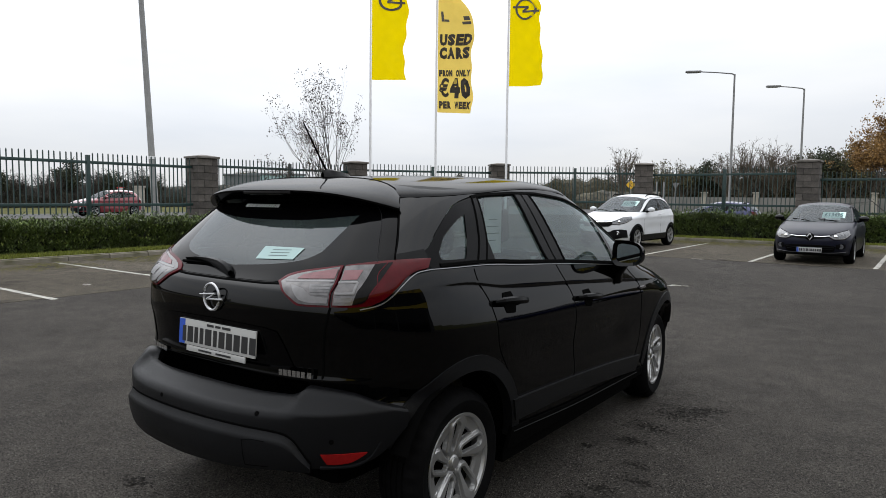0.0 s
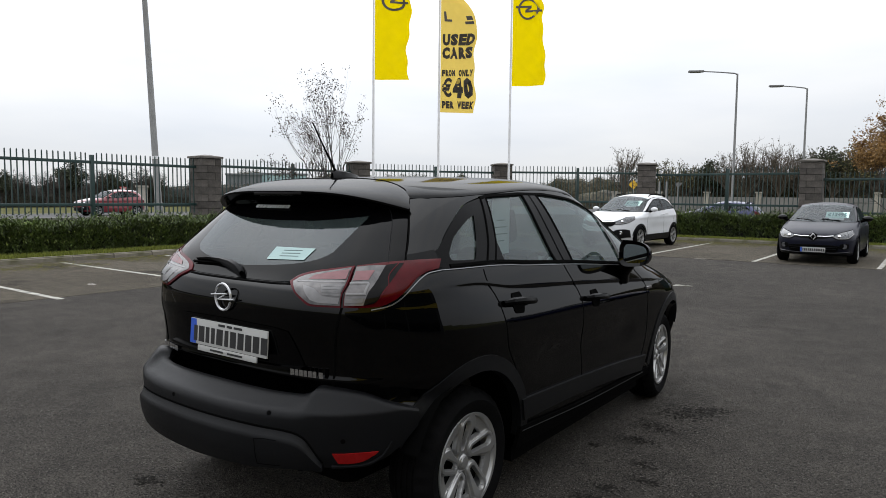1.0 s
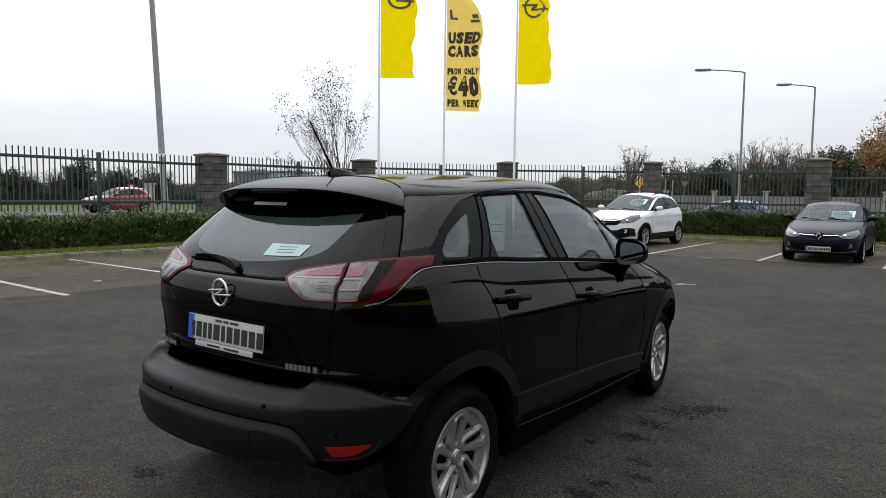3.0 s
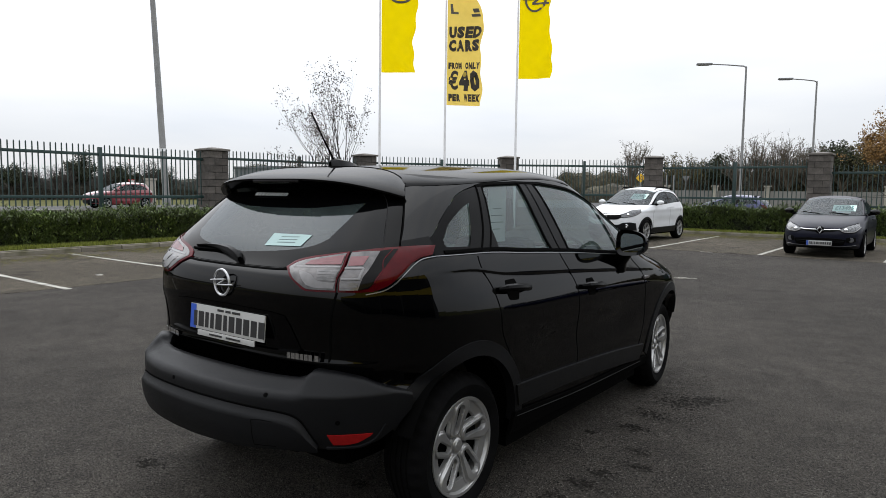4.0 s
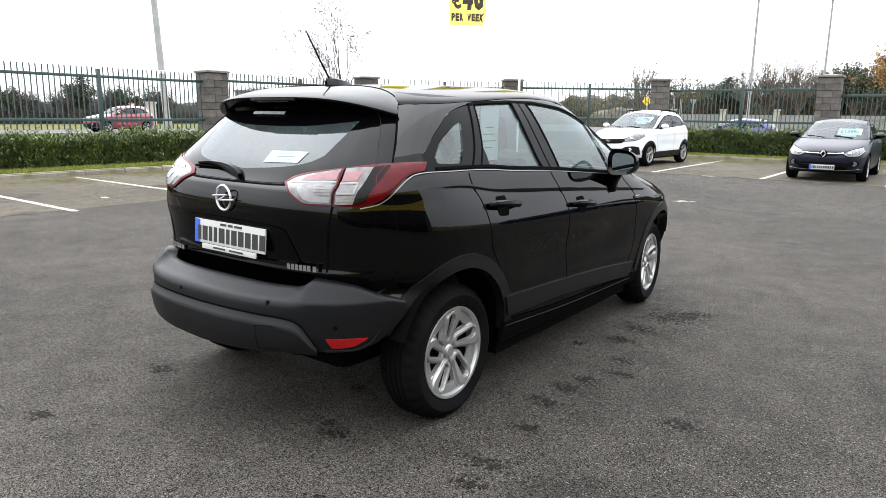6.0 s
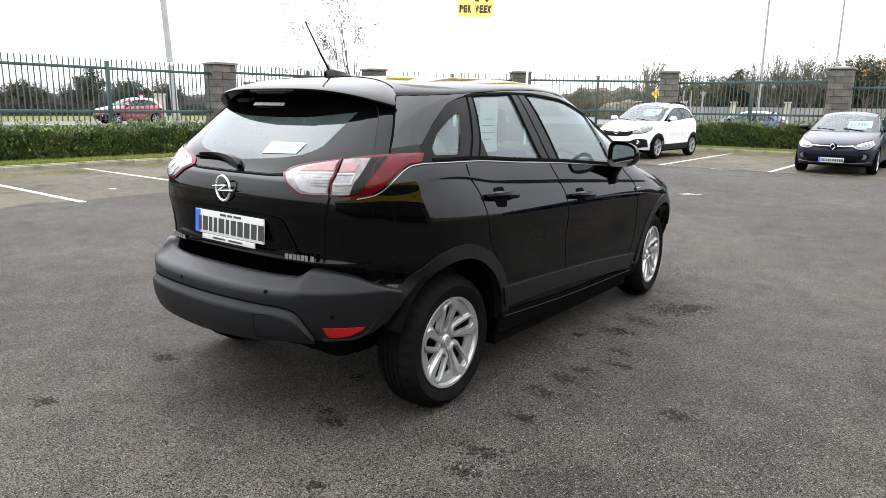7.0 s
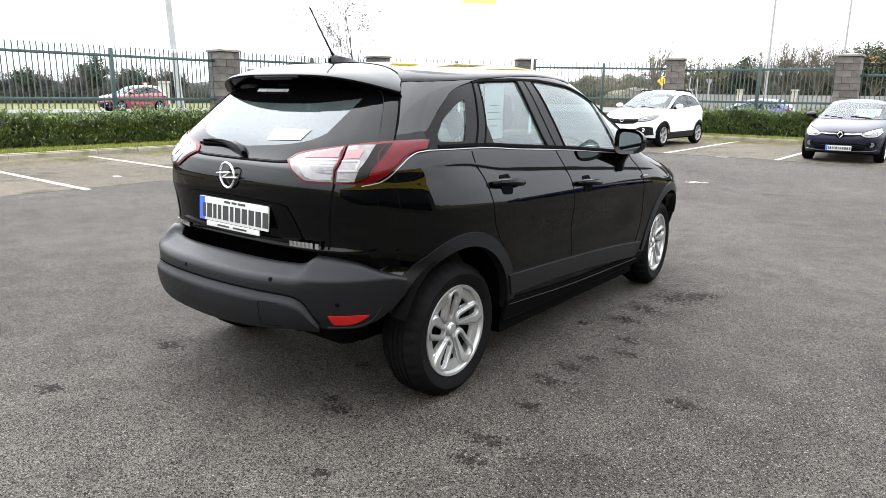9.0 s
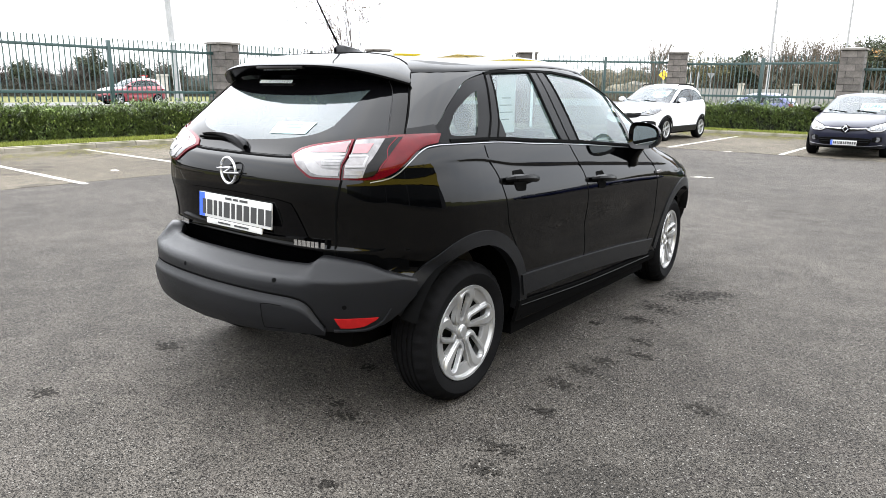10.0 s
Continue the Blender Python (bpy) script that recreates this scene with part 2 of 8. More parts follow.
M_BARK = mat("bark", (0.042, 0.035, 0.031), 0.9, vary=0.3, scale=6)
M_AUTUMN = mat("autumn_leaf", (0.22, 0.12, 0.03), 0.7, island=0.5)
M_DRY_LEAF = mat("dry_leaf", (0.045, 0.027, 0.016), 0.8, island=0.5)
M_WOOD_FAR = mat("far_woods", (0.078, 0.066, 0.044), 0.95, island=0.55, vary=0.5, scale=0.12)
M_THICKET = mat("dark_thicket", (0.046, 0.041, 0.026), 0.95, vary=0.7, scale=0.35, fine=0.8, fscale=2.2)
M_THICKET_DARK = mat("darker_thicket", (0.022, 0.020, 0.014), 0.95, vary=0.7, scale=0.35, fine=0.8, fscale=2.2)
M_SCRUB = mat("dark_scrub", (0.045, 0.038, 0.026), 0.95, island=0.55)
M_EVERGREEN = mat("evergreen", (0.034, 0.042, 0.020), 0.9, island=0.5)
M_YELLOW = cloth_mat("yellow_flag_cloth", (0.94, 0.72, 0.0))
M_PALE_YELLOW = cloth_mat("pale_yellow_banner_cloth", (0.86, 0.63, 0.14))
M_INK = mat("dark_flag_print", (0.095, 0.085, 0.075), 0.8)
M_FAR_WALL = mat("far_wall", (0.17, 0.165, 0.155), 0.9, vary=0.15, scale=0.8)
M_DARK_PANEL = mat("dark_grey_clad_building", (0.045, 0.047, 0.05), 0.6, vary=0.15, scale=0.3)
M_SHOW_GLASS = mat("dark_showroom_glazing", (0.006, 0.007, 0.008), 0.05, spec=0.4)
M_FASCIA = mat("yellow_fascia", (0.55, 0.40, 0.02), 0.5, vary=0.06, scale=1.0)
M_SATIN_DARK = mat("dark_roof_edge", (0.05, 0.05, 0.052), 0.5, vary=0.1, scale=1.0)

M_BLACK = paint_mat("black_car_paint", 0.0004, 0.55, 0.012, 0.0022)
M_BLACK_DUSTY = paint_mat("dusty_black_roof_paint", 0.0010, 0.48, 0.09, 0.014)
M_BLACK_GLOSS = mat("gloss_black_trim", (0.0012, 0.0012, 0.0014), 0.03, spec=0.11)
M_SATIN_BLACK = mat("satin_black_trim", (0.0025, 0.0025, 0.0027), 0.25, spec=0.055, vary=0.2, scale=12)
M_PLASTIC = mat("grey_black_plastic_cladding", (0.0055, 0.0057, 0.0064), 0.42, spec=0.15, vary=0.12, scale=5, fine=0.15, fscale=500, bump=0.15, bscale=600)
M_RUBBER = mat("tyre_rubber", (0.0042, 0.0042, 0.0044), 0.7, spec=0.03, vary=0.25, scale=8, fine=0.2, fscale=150)
M_SEAL = mat("black_rubber_seal", (0.002, 0.002, 0.002), 0.8, spec=0.02)
M_ALLOY = mat("silver_alloy", (0.34, 0.34, 0.335), 0.36, 0.75, vary=0.05, scale=12)
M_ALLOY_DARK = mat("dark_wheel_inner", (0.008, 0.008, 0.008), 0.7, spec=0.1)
M_CHROME_DULL = mat("dull_chrome", (0.22, 0.22, 0.23), 0.3, 0.8)
M_CHROME = mat("chrome", (0.86, 0.86, 0.87), 0.09, 1.0)
M_REFLECTOR = mat("bright_red_reflector", (0.22, 0.008, 0.008), 0.15, spec=0.1, coat=0.1, vary=0.1, scale=40)
M_RED_LENS = mat("red_lens", (0.075, 0.0020, 0.006), 0.15, spec=0.08, coat=0.15, croug=0.02, vary=0.1, scale=30)
M_RED_DARK = mat("dark_red_lens", (0.058, 0.0012, 0.003), 0.2, spec=0.05, coat=0.22, croug=0.03, vary=0.2, scale=18)
M_PINK_LENS = mat("pale_red_lens", (0.17, 0.060, 0.066), 0.2, coat=0.3, croug=0.02, vary=0.15, scale=25)
M_CLEAR_LENS = mat("clear_lens", (0.085, 0.078, 0.078), 0.12, coat=0.4, croug=0.02, vary=0.45, scale=22)
M_SMOKE_LENS = mat("smoked_lens", (0.005, 0.0045, 0.0045), 0.05, spec=0.11, vary=0.5, scale=18)
M_LAMP_GREY = mat("grey_lamp_inner", (0.085, 0.082, 0.082), 0.3, 0.2, coat=0.3, vary=0.3, scale=40)
M_WHITE_LENS = mat("white_reflector", (0.16, 0.155, 0.155), 0.25, 0.1, coat=0.15, vary=0.15, scale=30)
M_WHITE = mat("white_car_paint", (0.64, 0.65, 0.66), 0.35, coat=0.4, spec=0.2, vary=0.03, scale=3)
M_EMBLEM = mat("bright_emblem", (0.50, 0.50, 0.51), 0.22, 0.7)
M_NAVY = mat("navy_car_paint", (0.0085, 0.0095, 0.018), 0.35, coat=0.16, croug=0.05, spec=0.1, vary=0.1, scale=10)
M_PLATE = mat("plate_white", (0.40, 0.40, 0.385), 0.4)
M_PLATE_BLUE = mat("plate_blue", (0.02, 0.08, 0.45), 0.4)
M_PRINT = mat("plate_print", (0.012, 0.012, 0.012), 0.5)
M_PAPER = mat("paper", (0.55, 0.57, 0.57), 0.8, vary=0.06, scale=9)
M_STICKER = mat("pale_green_sticker", (0.30, 0.42, 0.41), 0.6)
M_PRICE = mat("pale_mint_price_card", (0.50, 0.68, 0.64), 0.7)
M_FAINT_INK = mat("faint_print", (0.12, 0.16, 0.16), 0.8)
M_PRICE_INK = mat("price_digits", (0.03, 0.13, 0.13), 0.7)
M_CLOTH = mat("dark_grey_seat_cloth", (0.035, 0.036, 0.04), 0.95, vary=0.15, scale=20)
M_CABIN = mat("dark_cabin_plastic", (0.03, 0.03, 0.032), 0.8)
M_HEADLINER = mat("pale_headliner", (0.35, 0.34, 0.32), 0.95)
M_GLASS = glass_mat("car_glass", (0.42, 0.52, 0.51), 0.045, dust=0.055)
M_GLASS_DARK = glass_mat("tinted_rear_glass", (0.10, 0.13, 0.125), 0.042, dust=0.05)
M_MIRROR = mat("mirror_glass", (0.42, 0.46, 0.46), 0.02, 1.0)


# ---- building helpers ----
def part(name, bm, material, parent=None, label="", smooth=True):
    """Links a bmesh as one mesh object under a thing or a part."""
    me = bpy.data.meshes.new(name)
    bm.normal_update()
    bm.to_mesh(me)
    bm.free()
    me.materials.append(material)
    if smooth:
        me.polygons.foreach_set("use_smooth", [True] * len(me.polygons))
        me.set_sharp_from_angle(angle=radians(38))
    ob = new(name, me)
    ob.parent = parent
    if label:
        tagged(ob, label)
    return ob


def thing(name, label, category, place=None, group="", kind=""):
    ob = new(name)
    ob.empty_display_size = 0.2
    if place is not None:
        ob.matrix_world = place
    return tagged(ob, label, category, group, kind)


def add_box(bm, x0, x1, y0, y1, z0, z1, m=None, bevel=0.0):
    r = bmesh.ops.create_cube(bm, size=1.0, matrix=Matrix.Translation(((x0 + x1) / 2, (y0 + y1) / 2, (z0 + z1) / 2)) @ Matrix.Diagonal((x1 - x0, y1 - y0, z1 - z0, 1)))
    verts = r["verts"]
    if bevel:
        edges = list({e for v in verts for e in v.link_edges})
        verts = list({v for f in bmesh.ops.bevel(bm, geom=edges, offset=bevel, segments=2, affect="EDGES", profile=0.6)["faces"] for v in f.verts} | {v for v in verts if v.is_valid})
    if m is not None:
        bmesh.ops.transform(bm, matrix=m, verts=verts)
    return bm


def box(x0, x1, y0, y1, z0, z1, m=None, bevel=0.0):
    return add_box(bmesh.new(), x0, x1, y0, y1, z0, z1, m, bevel)


def add_tube(bm, pts, radii, seg=8, cap=True):
    """A tube through points with a radius at each."""
    rings = []
    for i, p in enumerate(pts):
        p = Vector(p)
        a, b = Vector(pts[max(i - 1, 0)]), Vector(pts[min(i + 1, len(pts) - 1)])
        d = (b - a).normalized()
        side = d.cross(Vector((0, 0, 1)) if abs(d.z) < 0.95 else Vector((1, 0, 0))).normalized()
        up = side.cross(d)
        r = radii[i] if hasattr(radii, "__len__") else radii
        rings.append([bm.verts.new(p + r * (math.cos(2 * math.pi * k / seg) * side + math.sin(2 * math.pi * k / seg) * up)) for k in range(seg)])
    for a, b in zip(rings, rings[1:]):
        for k in range(seg):
            bm.faces.new((a[k], a[(k + 1) % seg], b[(k + 1) % seg], b[k]))
    if cap:
        bm.faces.new(rings[0][::-1])
        bm.faces.new(rings[-1])
    return bm


def tube(pts, radii, seg=8, cap=True):
    return add_tube(bmesh.new(), pts, radii, seg, cap)


def add_lathe(bm, profile, seg=32, m=None):
    """Turns (radius, height) pairs round the local z axis."""
    rings = []
    for r, z in profile:
        rings.append([bm.verts.new((r * math.cos(2 * math.pi * k / seg), r * math.sin(2 * math.pi * k / seg), z)) for k in range(seg)])
    for a, b in zip(rings, rings[1:]):
        for k in range(seg):
            bm.faces.new((a[k], a[(k + 1) % seg], b[(k + 1) % seg], b[k]))
    if m is not None:
        bmesh.ops.transform(bm, matrix=m, verts=[v for ring in rings for v in ring])
    return bm


def add_sheet(bm, grid):
    """A grid of points, rows of equal length, as quads."""
    vs = [[bm.verts.new(p) for p in row] for row in grid]
    for a, b in zip(vs, vs[1:]):
        for k in range(len(a) - 1):
            bm.faces.new((a[k], a[k + 1], b[k + 1], b[k]))
    return vs


def lerp(a, b, t):
    return a + (b - a) * t


def smoothstep(a, b, x):
    t = min(max((x - a) / (b - a), 0.0), 1.0)
    return t * t * (3 - 2 * t)


def curve_at(table, x):
    """A smooth curve (monotone cubic) through (x, value) pairs."""
    xs = [p[0] for p in table]
    if x <= xs[0]:
        return table[0][1]
    if x >= xs[-1]:
        return table[-1][1]
    i = max(k for k in range(len(xs) - 1) if xs[k] <= x)
    x0, x1, v0, v1 = xs[i], xs[i + 1], table[i][1], table[i + 1][1]
    d = (v1 - v0) / (x1 - x0)

    def slope(k):
        if k <= 0 or k >= len(xs) - 1:
            return None
        a = (table[k][1] - table[k - 1][1]) / (xs[k] - xs[k - 1])
        b = (table[k + 1][1] - table[k][1]) / (xs[k + 1] - xs[k])
        return 0.0 if a * b <= 0 else 2 * a * b / (a + b)
    m0, m1 = slope(i), slope(i + 1)
    m0, m1 = d if m0 is None else m0, d if m1 is None else m1
    h, t = x1 - x0, (x - x0) / (x1 - x0)
    return (2 * t**3 - 3 * t**2 + 1) * v0 + (t**3 - 2 * t**2 + t) * h * m0 + (-2 * t**3 + 3 * t**2) * v1 + (t**3 - t**2) * h * m1


def add_text(name, words, size, material, parent, place, width=None, label="", bold=0.0):
    """Lettering as a flat mesh from the built-in font; local x runs along the words, local z is out of the face."""
    cu = bpy.data.curves.new(name, "FONT")
    cu.body, cu.size, cu.align_x, cu.align_y, cu.extrude, cu.resolution_u, cu.offset = words, size, "CENTER", "CENTER", 0.0008, 2, bold * size
    tmp = bpy.data.objects.new(name, cu)
    scene.collection.objects.link(tmp)
    me = bpy.data.meshes.new_from_object(tmp.evaluated_get(bpy.context.evaluated_depsgraph_get()))
    bpy.data.objects.remove(tmp)
    me.name = name
    if width:
        xs = [v.co.x for v in me.vertices]
        k = width / max(max(xs) - min(xs), 1e-6)
        for v in me.vertices:
            v.co.x *= k
    me.materials.clear()
    me.materials.append(material)
    ob = new(name, me)
    ob.parent = parent
    ob.matrix_local = place
    if label:
        tagged(ob, label)
    return ob

M_OLIVE = mat("olive_far_woods", (0.092, 0.083, 0.034), 0.95, island=0.5)
M_FAR_POST = mat("cream_far_stone", (0.30, 0.28, 0.24), 0.9, vary=0.15, scale=1.0)
STAINS = [(1.25, 2.54, 0.10), (1.15, 2.40, 0.14), (1.07, 2.25, 0.13), (1.02, 1.92, 0.12), (1.02, 1.60, 0.10), (0.83, 1.37, 0.04), (1.14, 0.84, 0.07), (1.10, 0.66, 0.08), (1.12, 0.43, 0.08), (1.17, 0.12, 0.06), (1.20, -0.27, 0.08),
          (1.24, -0.45, 0.06), (1.74, 0.61, 0.08), (0.53, -0.48, 0.08), (0.42, -0.42, 0.05), (-0.72, -1.21, 0.06), (-0.81, -0.54, 0.08), (0.24, -0.04, 0.06), (1.27, 1.05, 0.07), (1.18, 1.25, 0.06), (0.86, -0.89, 0.04), (1.05, 8.5, 0.25), (0.8, 6.7, 0.2), (-1.6, 0.2, 0.10)]

# ---- the lot and the land round it ----
def sheet_from(points, z, name, material, label, category, thick=0.0):
    bm = bmesh.new()
    vs = [bm.verts.new((x, y, z)) for x, y in points]
    fc = bm.faces.new(vs)
    if thick:
        ex = bmesh.ops.extrude_face_region(bm, geom=[fc])
        bmesh.ops.translate(bm, vec=(0, 0, -thick), verts=[v for v in ex["geom"] if isinstance(v, bmesh.types.BMVert)])
    bmesh.ops.recalc_face_normals(bm, faces=bm.faces)
    ob = part(name, bm, material, smooth=False)
    return tagged(ob, label, category, kind="structure")


sheet_from([(-3000, -3000), (3000, -3000), (3000, 3000), (-3000, 3000)], -0.03, "ground", M_GRASS, "rough green grass land reaching the horizon", "ground")
LOT = [(-12.85, -40), (14, -40), (14, 22.6), (-7.2, 22.6), (-12.0, 18.2), (-12.85, 15.6)]
sheet_from(LOT, 0.0, "pavement", M_ASPHALT, "dark damp tarmac of the car lot", "tarmac", 0.02)
sheet_from([(-50, -300), (-20.5, -300), (-20.5, 300), (-50, 300)], -0.012, "road", M_ROAD, "grey tarmac road beyond the fence", "road", 0.01)
sheet_from([(-27, 27.5), (60, 27.5), (60, 38), (-27, 38)], -0.014, "road_2", M_ROAD, "grey side road beyond the fence", "road", 0.01)

for n, pts in enumerate(([(-12.84, -8), (-7.6, -8), (-7.6, 11.9), (-12.84, 11.9)], [(-6.6, 15.1), (6.6, 15.1), (6.6, 22.59), (-6.6, 22.59)])):
    sheet_from(pts, 0.004, f"pavement_{n + 2}", M_ASPHALT_OLD, "older brownish tarmac of the parking bays", "tarmac", 0.003)

# dark damp blots on the tarmac
def blot(x, y, size, seed):
    rng = random.Random(seed)
    bm = bmesh.new()
    for q in range(int(95 * min(size / 0.1, 1.6))):
        cx, cy = x + rng.gauss(0, size * 0.65), y + rng.gauss(0, size * 0.36)
        rr = rng.uniform(0.003, 0.010)
        bm.faces.new([bm.verts.new((cx + rr * rng.uniform(0.6, 1.3) * math.cos(2 * math.pi * k / 6), cy + rr * rng.uniform(0.6, 1.3) * math.sin(2 * math.pi * k / 6), 0.003 + 0.00002 * q)) for k in range(6)])
    tagged(part("tarmac_stain", bm, M_OIL, smooth=False), "small dark damp stain on the tarmac", "stain", "tarmac stains", "stuff")


for k, (x, y, d) in enumerate(STAINS):
    blot(x, y, d, 100 + k)


# moss creeping over the tarmac along the kerbs
def moss(name, count, place, seed):
    rng = random.Random(seed)
    verts, faces = [], []
    for q in range(count):
        x, y, keep = place(rng)
        if noise.noise(Vector((x * 0.9, y * 0.9, seed))) + 0.4 * noise.noise(Vector((x * 4, y * 4, seed))) < keep:
            continue
        rr, i, a = rng.uniform(0.006, 0.028), len(verts), rng.uniform(0, 6.283)
        verts += [(x + rr * rng.uniform(0.6, 1.3) * math.cos(a + 1.256 * k), y + rr * rng.uniform(0.6, 1.3) * math.sin(a + 1.256 * k), 0.0075 + 0.0000004 * q) for k in range(5)]
        faces.append(tuple(range(i, i + 5)))
    me = bpy.data.meshes.new(name)
    me.from_pydata(verts, [], faces)
    me.materials.append(M_MOSS)
    tagged(new(name, me), "thin yellow-green moss on old tarmac by the kerb", "moss", "moss patches", "stuff")


def far_bays(rng):
    d = abs(rng.gauss(0, 1.3))
    return rng.uniform(-6.6, 4.5), 22.55 - d, -0.42 + 0.20 * d


def left_bays(rng):
    d = abs(rng.gauss(0, 0.8))
    return -12.8 + d, rng.uniform(0.0, 12.0), -0.25 + 0.25 * d


moss("moss", 16000, far_bays, 4)
moss("moss", 9000, left_bays, 6)

# white bay lines
def bay_line(x0, x1, y0, y1):
    bm = bmesh.new()
    n = 24
    long_x = (x1 - x0) > (y1 - y0)
    for k in range(n):
        a, b = k / n, (k + 1) / n
        j0, j1 = random.uniform(-0.006, 0.006), random.uniform(-0.006, 0.006)
        if long_x:
            add_box(bm, lerp(x0, x1, a), lerp(x0, x1, b), y0 + j0, y1 + j1, 0.004, 0.007)
        else:
            add_box(bm, x0 + j0, x1 + j1, lerp(y0, y1, a), lerp(y0, y1, b), 0.004, 0.007)
    ob = part("bay_line", bm, M_LINE, smooth=False)
    tagged(ob, "worn white painted bay line on the tarmac", "road marking", "bay lines", "structure")


for y in (-2.75, -0.35, 2.05, 4.45, 6.85, 9.25, 11.65):
    bay_line(-12.6, -7.4 if y < 3 else -7.9, y - 0.045, y + 0.045)
for x in (-6.4, -3.8, -1.1, 1.46, 4.0):
    bay_line(x - 0.05, x + 0.05, 15.2, 22.0)
for x, y, w in ((-2.25, 15.05, 0.35), (-1.1, 9.35, 0.5), (-8.6, 3.1, 0.3)):
    bm = bmesh.new()
    for k in range(7):
        a, d = random.uniform(0, 6.28), random.uniform(0, w / 2)
        add_box(bm, x + d * math.cos(a) - 0.05, x + d * math.cos(a) + 0.05, y + d * math.sin(a) * 0.4 - 0.015, y + d * math.sin(a) * 0.4 + 0.015, 0.007, 0.009)
    tagged(part("paint_mark", bm, M_LINE, smooth=False), "scraps of worn white paint on the tarmac", "road marking", kind="structure")


# kerb stones
KERB = [(-12.85, -8.0), (-12.85, 15.6), (-12.0, 18.2), (-7.2, 22.6), (14.0, 22.6)]


def kerb_mesh(length):
    bm = box(0, length, 0, 0.13, -0.1, 0.115)
    top = [e for e in bm.edges if all(v.co.z > 0 for v in e.verts) and all(v.co.y < 0.01 for v in e.verts)]
    bmesh.ops.bevel(bm, geom=top, offset=0.03, segments=3, affect="EDGES")
    me = bpy.data.meshes.new("kerb_stone")
    bm.to_mesh(me)
    bm.free()
    me.materials.append(M_KERB)
    return me


kerb = thing("kerb", "pale concrete kerb stones along the edge of the lot", "kerb", kind="structure")
KERB_ME = kerb_mesh(0.905)
for (xa, ya), (xb, yb) in zip(KERB, KERB[1:]):
    run, ang = math.hypot(xb - xa, yb - ya), math.atan2(yb - ya, xb - xa)
    for k in range(int(run / 0.915)):
        st = new("kerb_stone", KERB_ME)
        st.parent = kerb
        st.matrix_local = Matrix.Translation((xa, ya, random.uniform(-0.004, 0.004))) @ Matrix.Rotation(ang + random.uniform(-0.004, 0.004), 4, "Z") @ Matrix.Translation((k * 0.915 + 0.005, 0.0, 0))

# verge inside the fence
FENCE = [(-16.5, 3.2), (-16.5, 10.7), (-15.8, 17.0), (-12.1, 21.6), (-7.25, 25.0), (-1.25, 25.0)]
sheet_from([(-12.98, -8), (-12.98, 15.6), (-12.1, 18.3), (-7.25, 22.72), (14, 22.72), (14, 26.0), (-7.6, 26.0), (-13.0, 22.3), (-16.9, 17.3), (-17.6, 10.7), (-17.6, -8)], 0.10, "verge", M_SOIL, "grass verge between kerb and hedge", "verge", 0.12)


def tufts(name, xr, yr, z, count, blade, label):
    """Short grass as many single blades in one mesh."""
    verts, faces = [], []
    rng = random.Random(5)
    for _ in range(count):
        x, y = rng.uniform(*xr), rng.uniform(*yr)
        h, a, b = blade * rng.uniform(0.5, 1.3), rng.uniform(0, 6.28), rng.uniform(-0.5, 0.5)
        dx, dy = 0.008 * math.cos(a), 0.008 * math.sin(a)
        i = len(verts)
        verts += [(x - dx, y - dy, z), (x + dx, y + dy, z), (x + h * b * math.sin(a), y - h * b * math.cos(a), z + h)]
        faces.append((i, i + 1, i + 2))
    me = bpy.data.meshes.new(name)
    me.from_pydata(verts, [], faces)
    me.materials.append(M_GRASS_BLADE)
    tagged(new(name, me), label, "grass", kind="stuff")


tufts("grass", (-13.75, -12.99), (0.0, 12.0), 0.10, 26000, 0.07, "short green grass along the kerb")
tufts("grass", (-6.5, 4.0), (22.74, 23.5), 0.10, 22000, 0.07, "short green grass along the kerb")


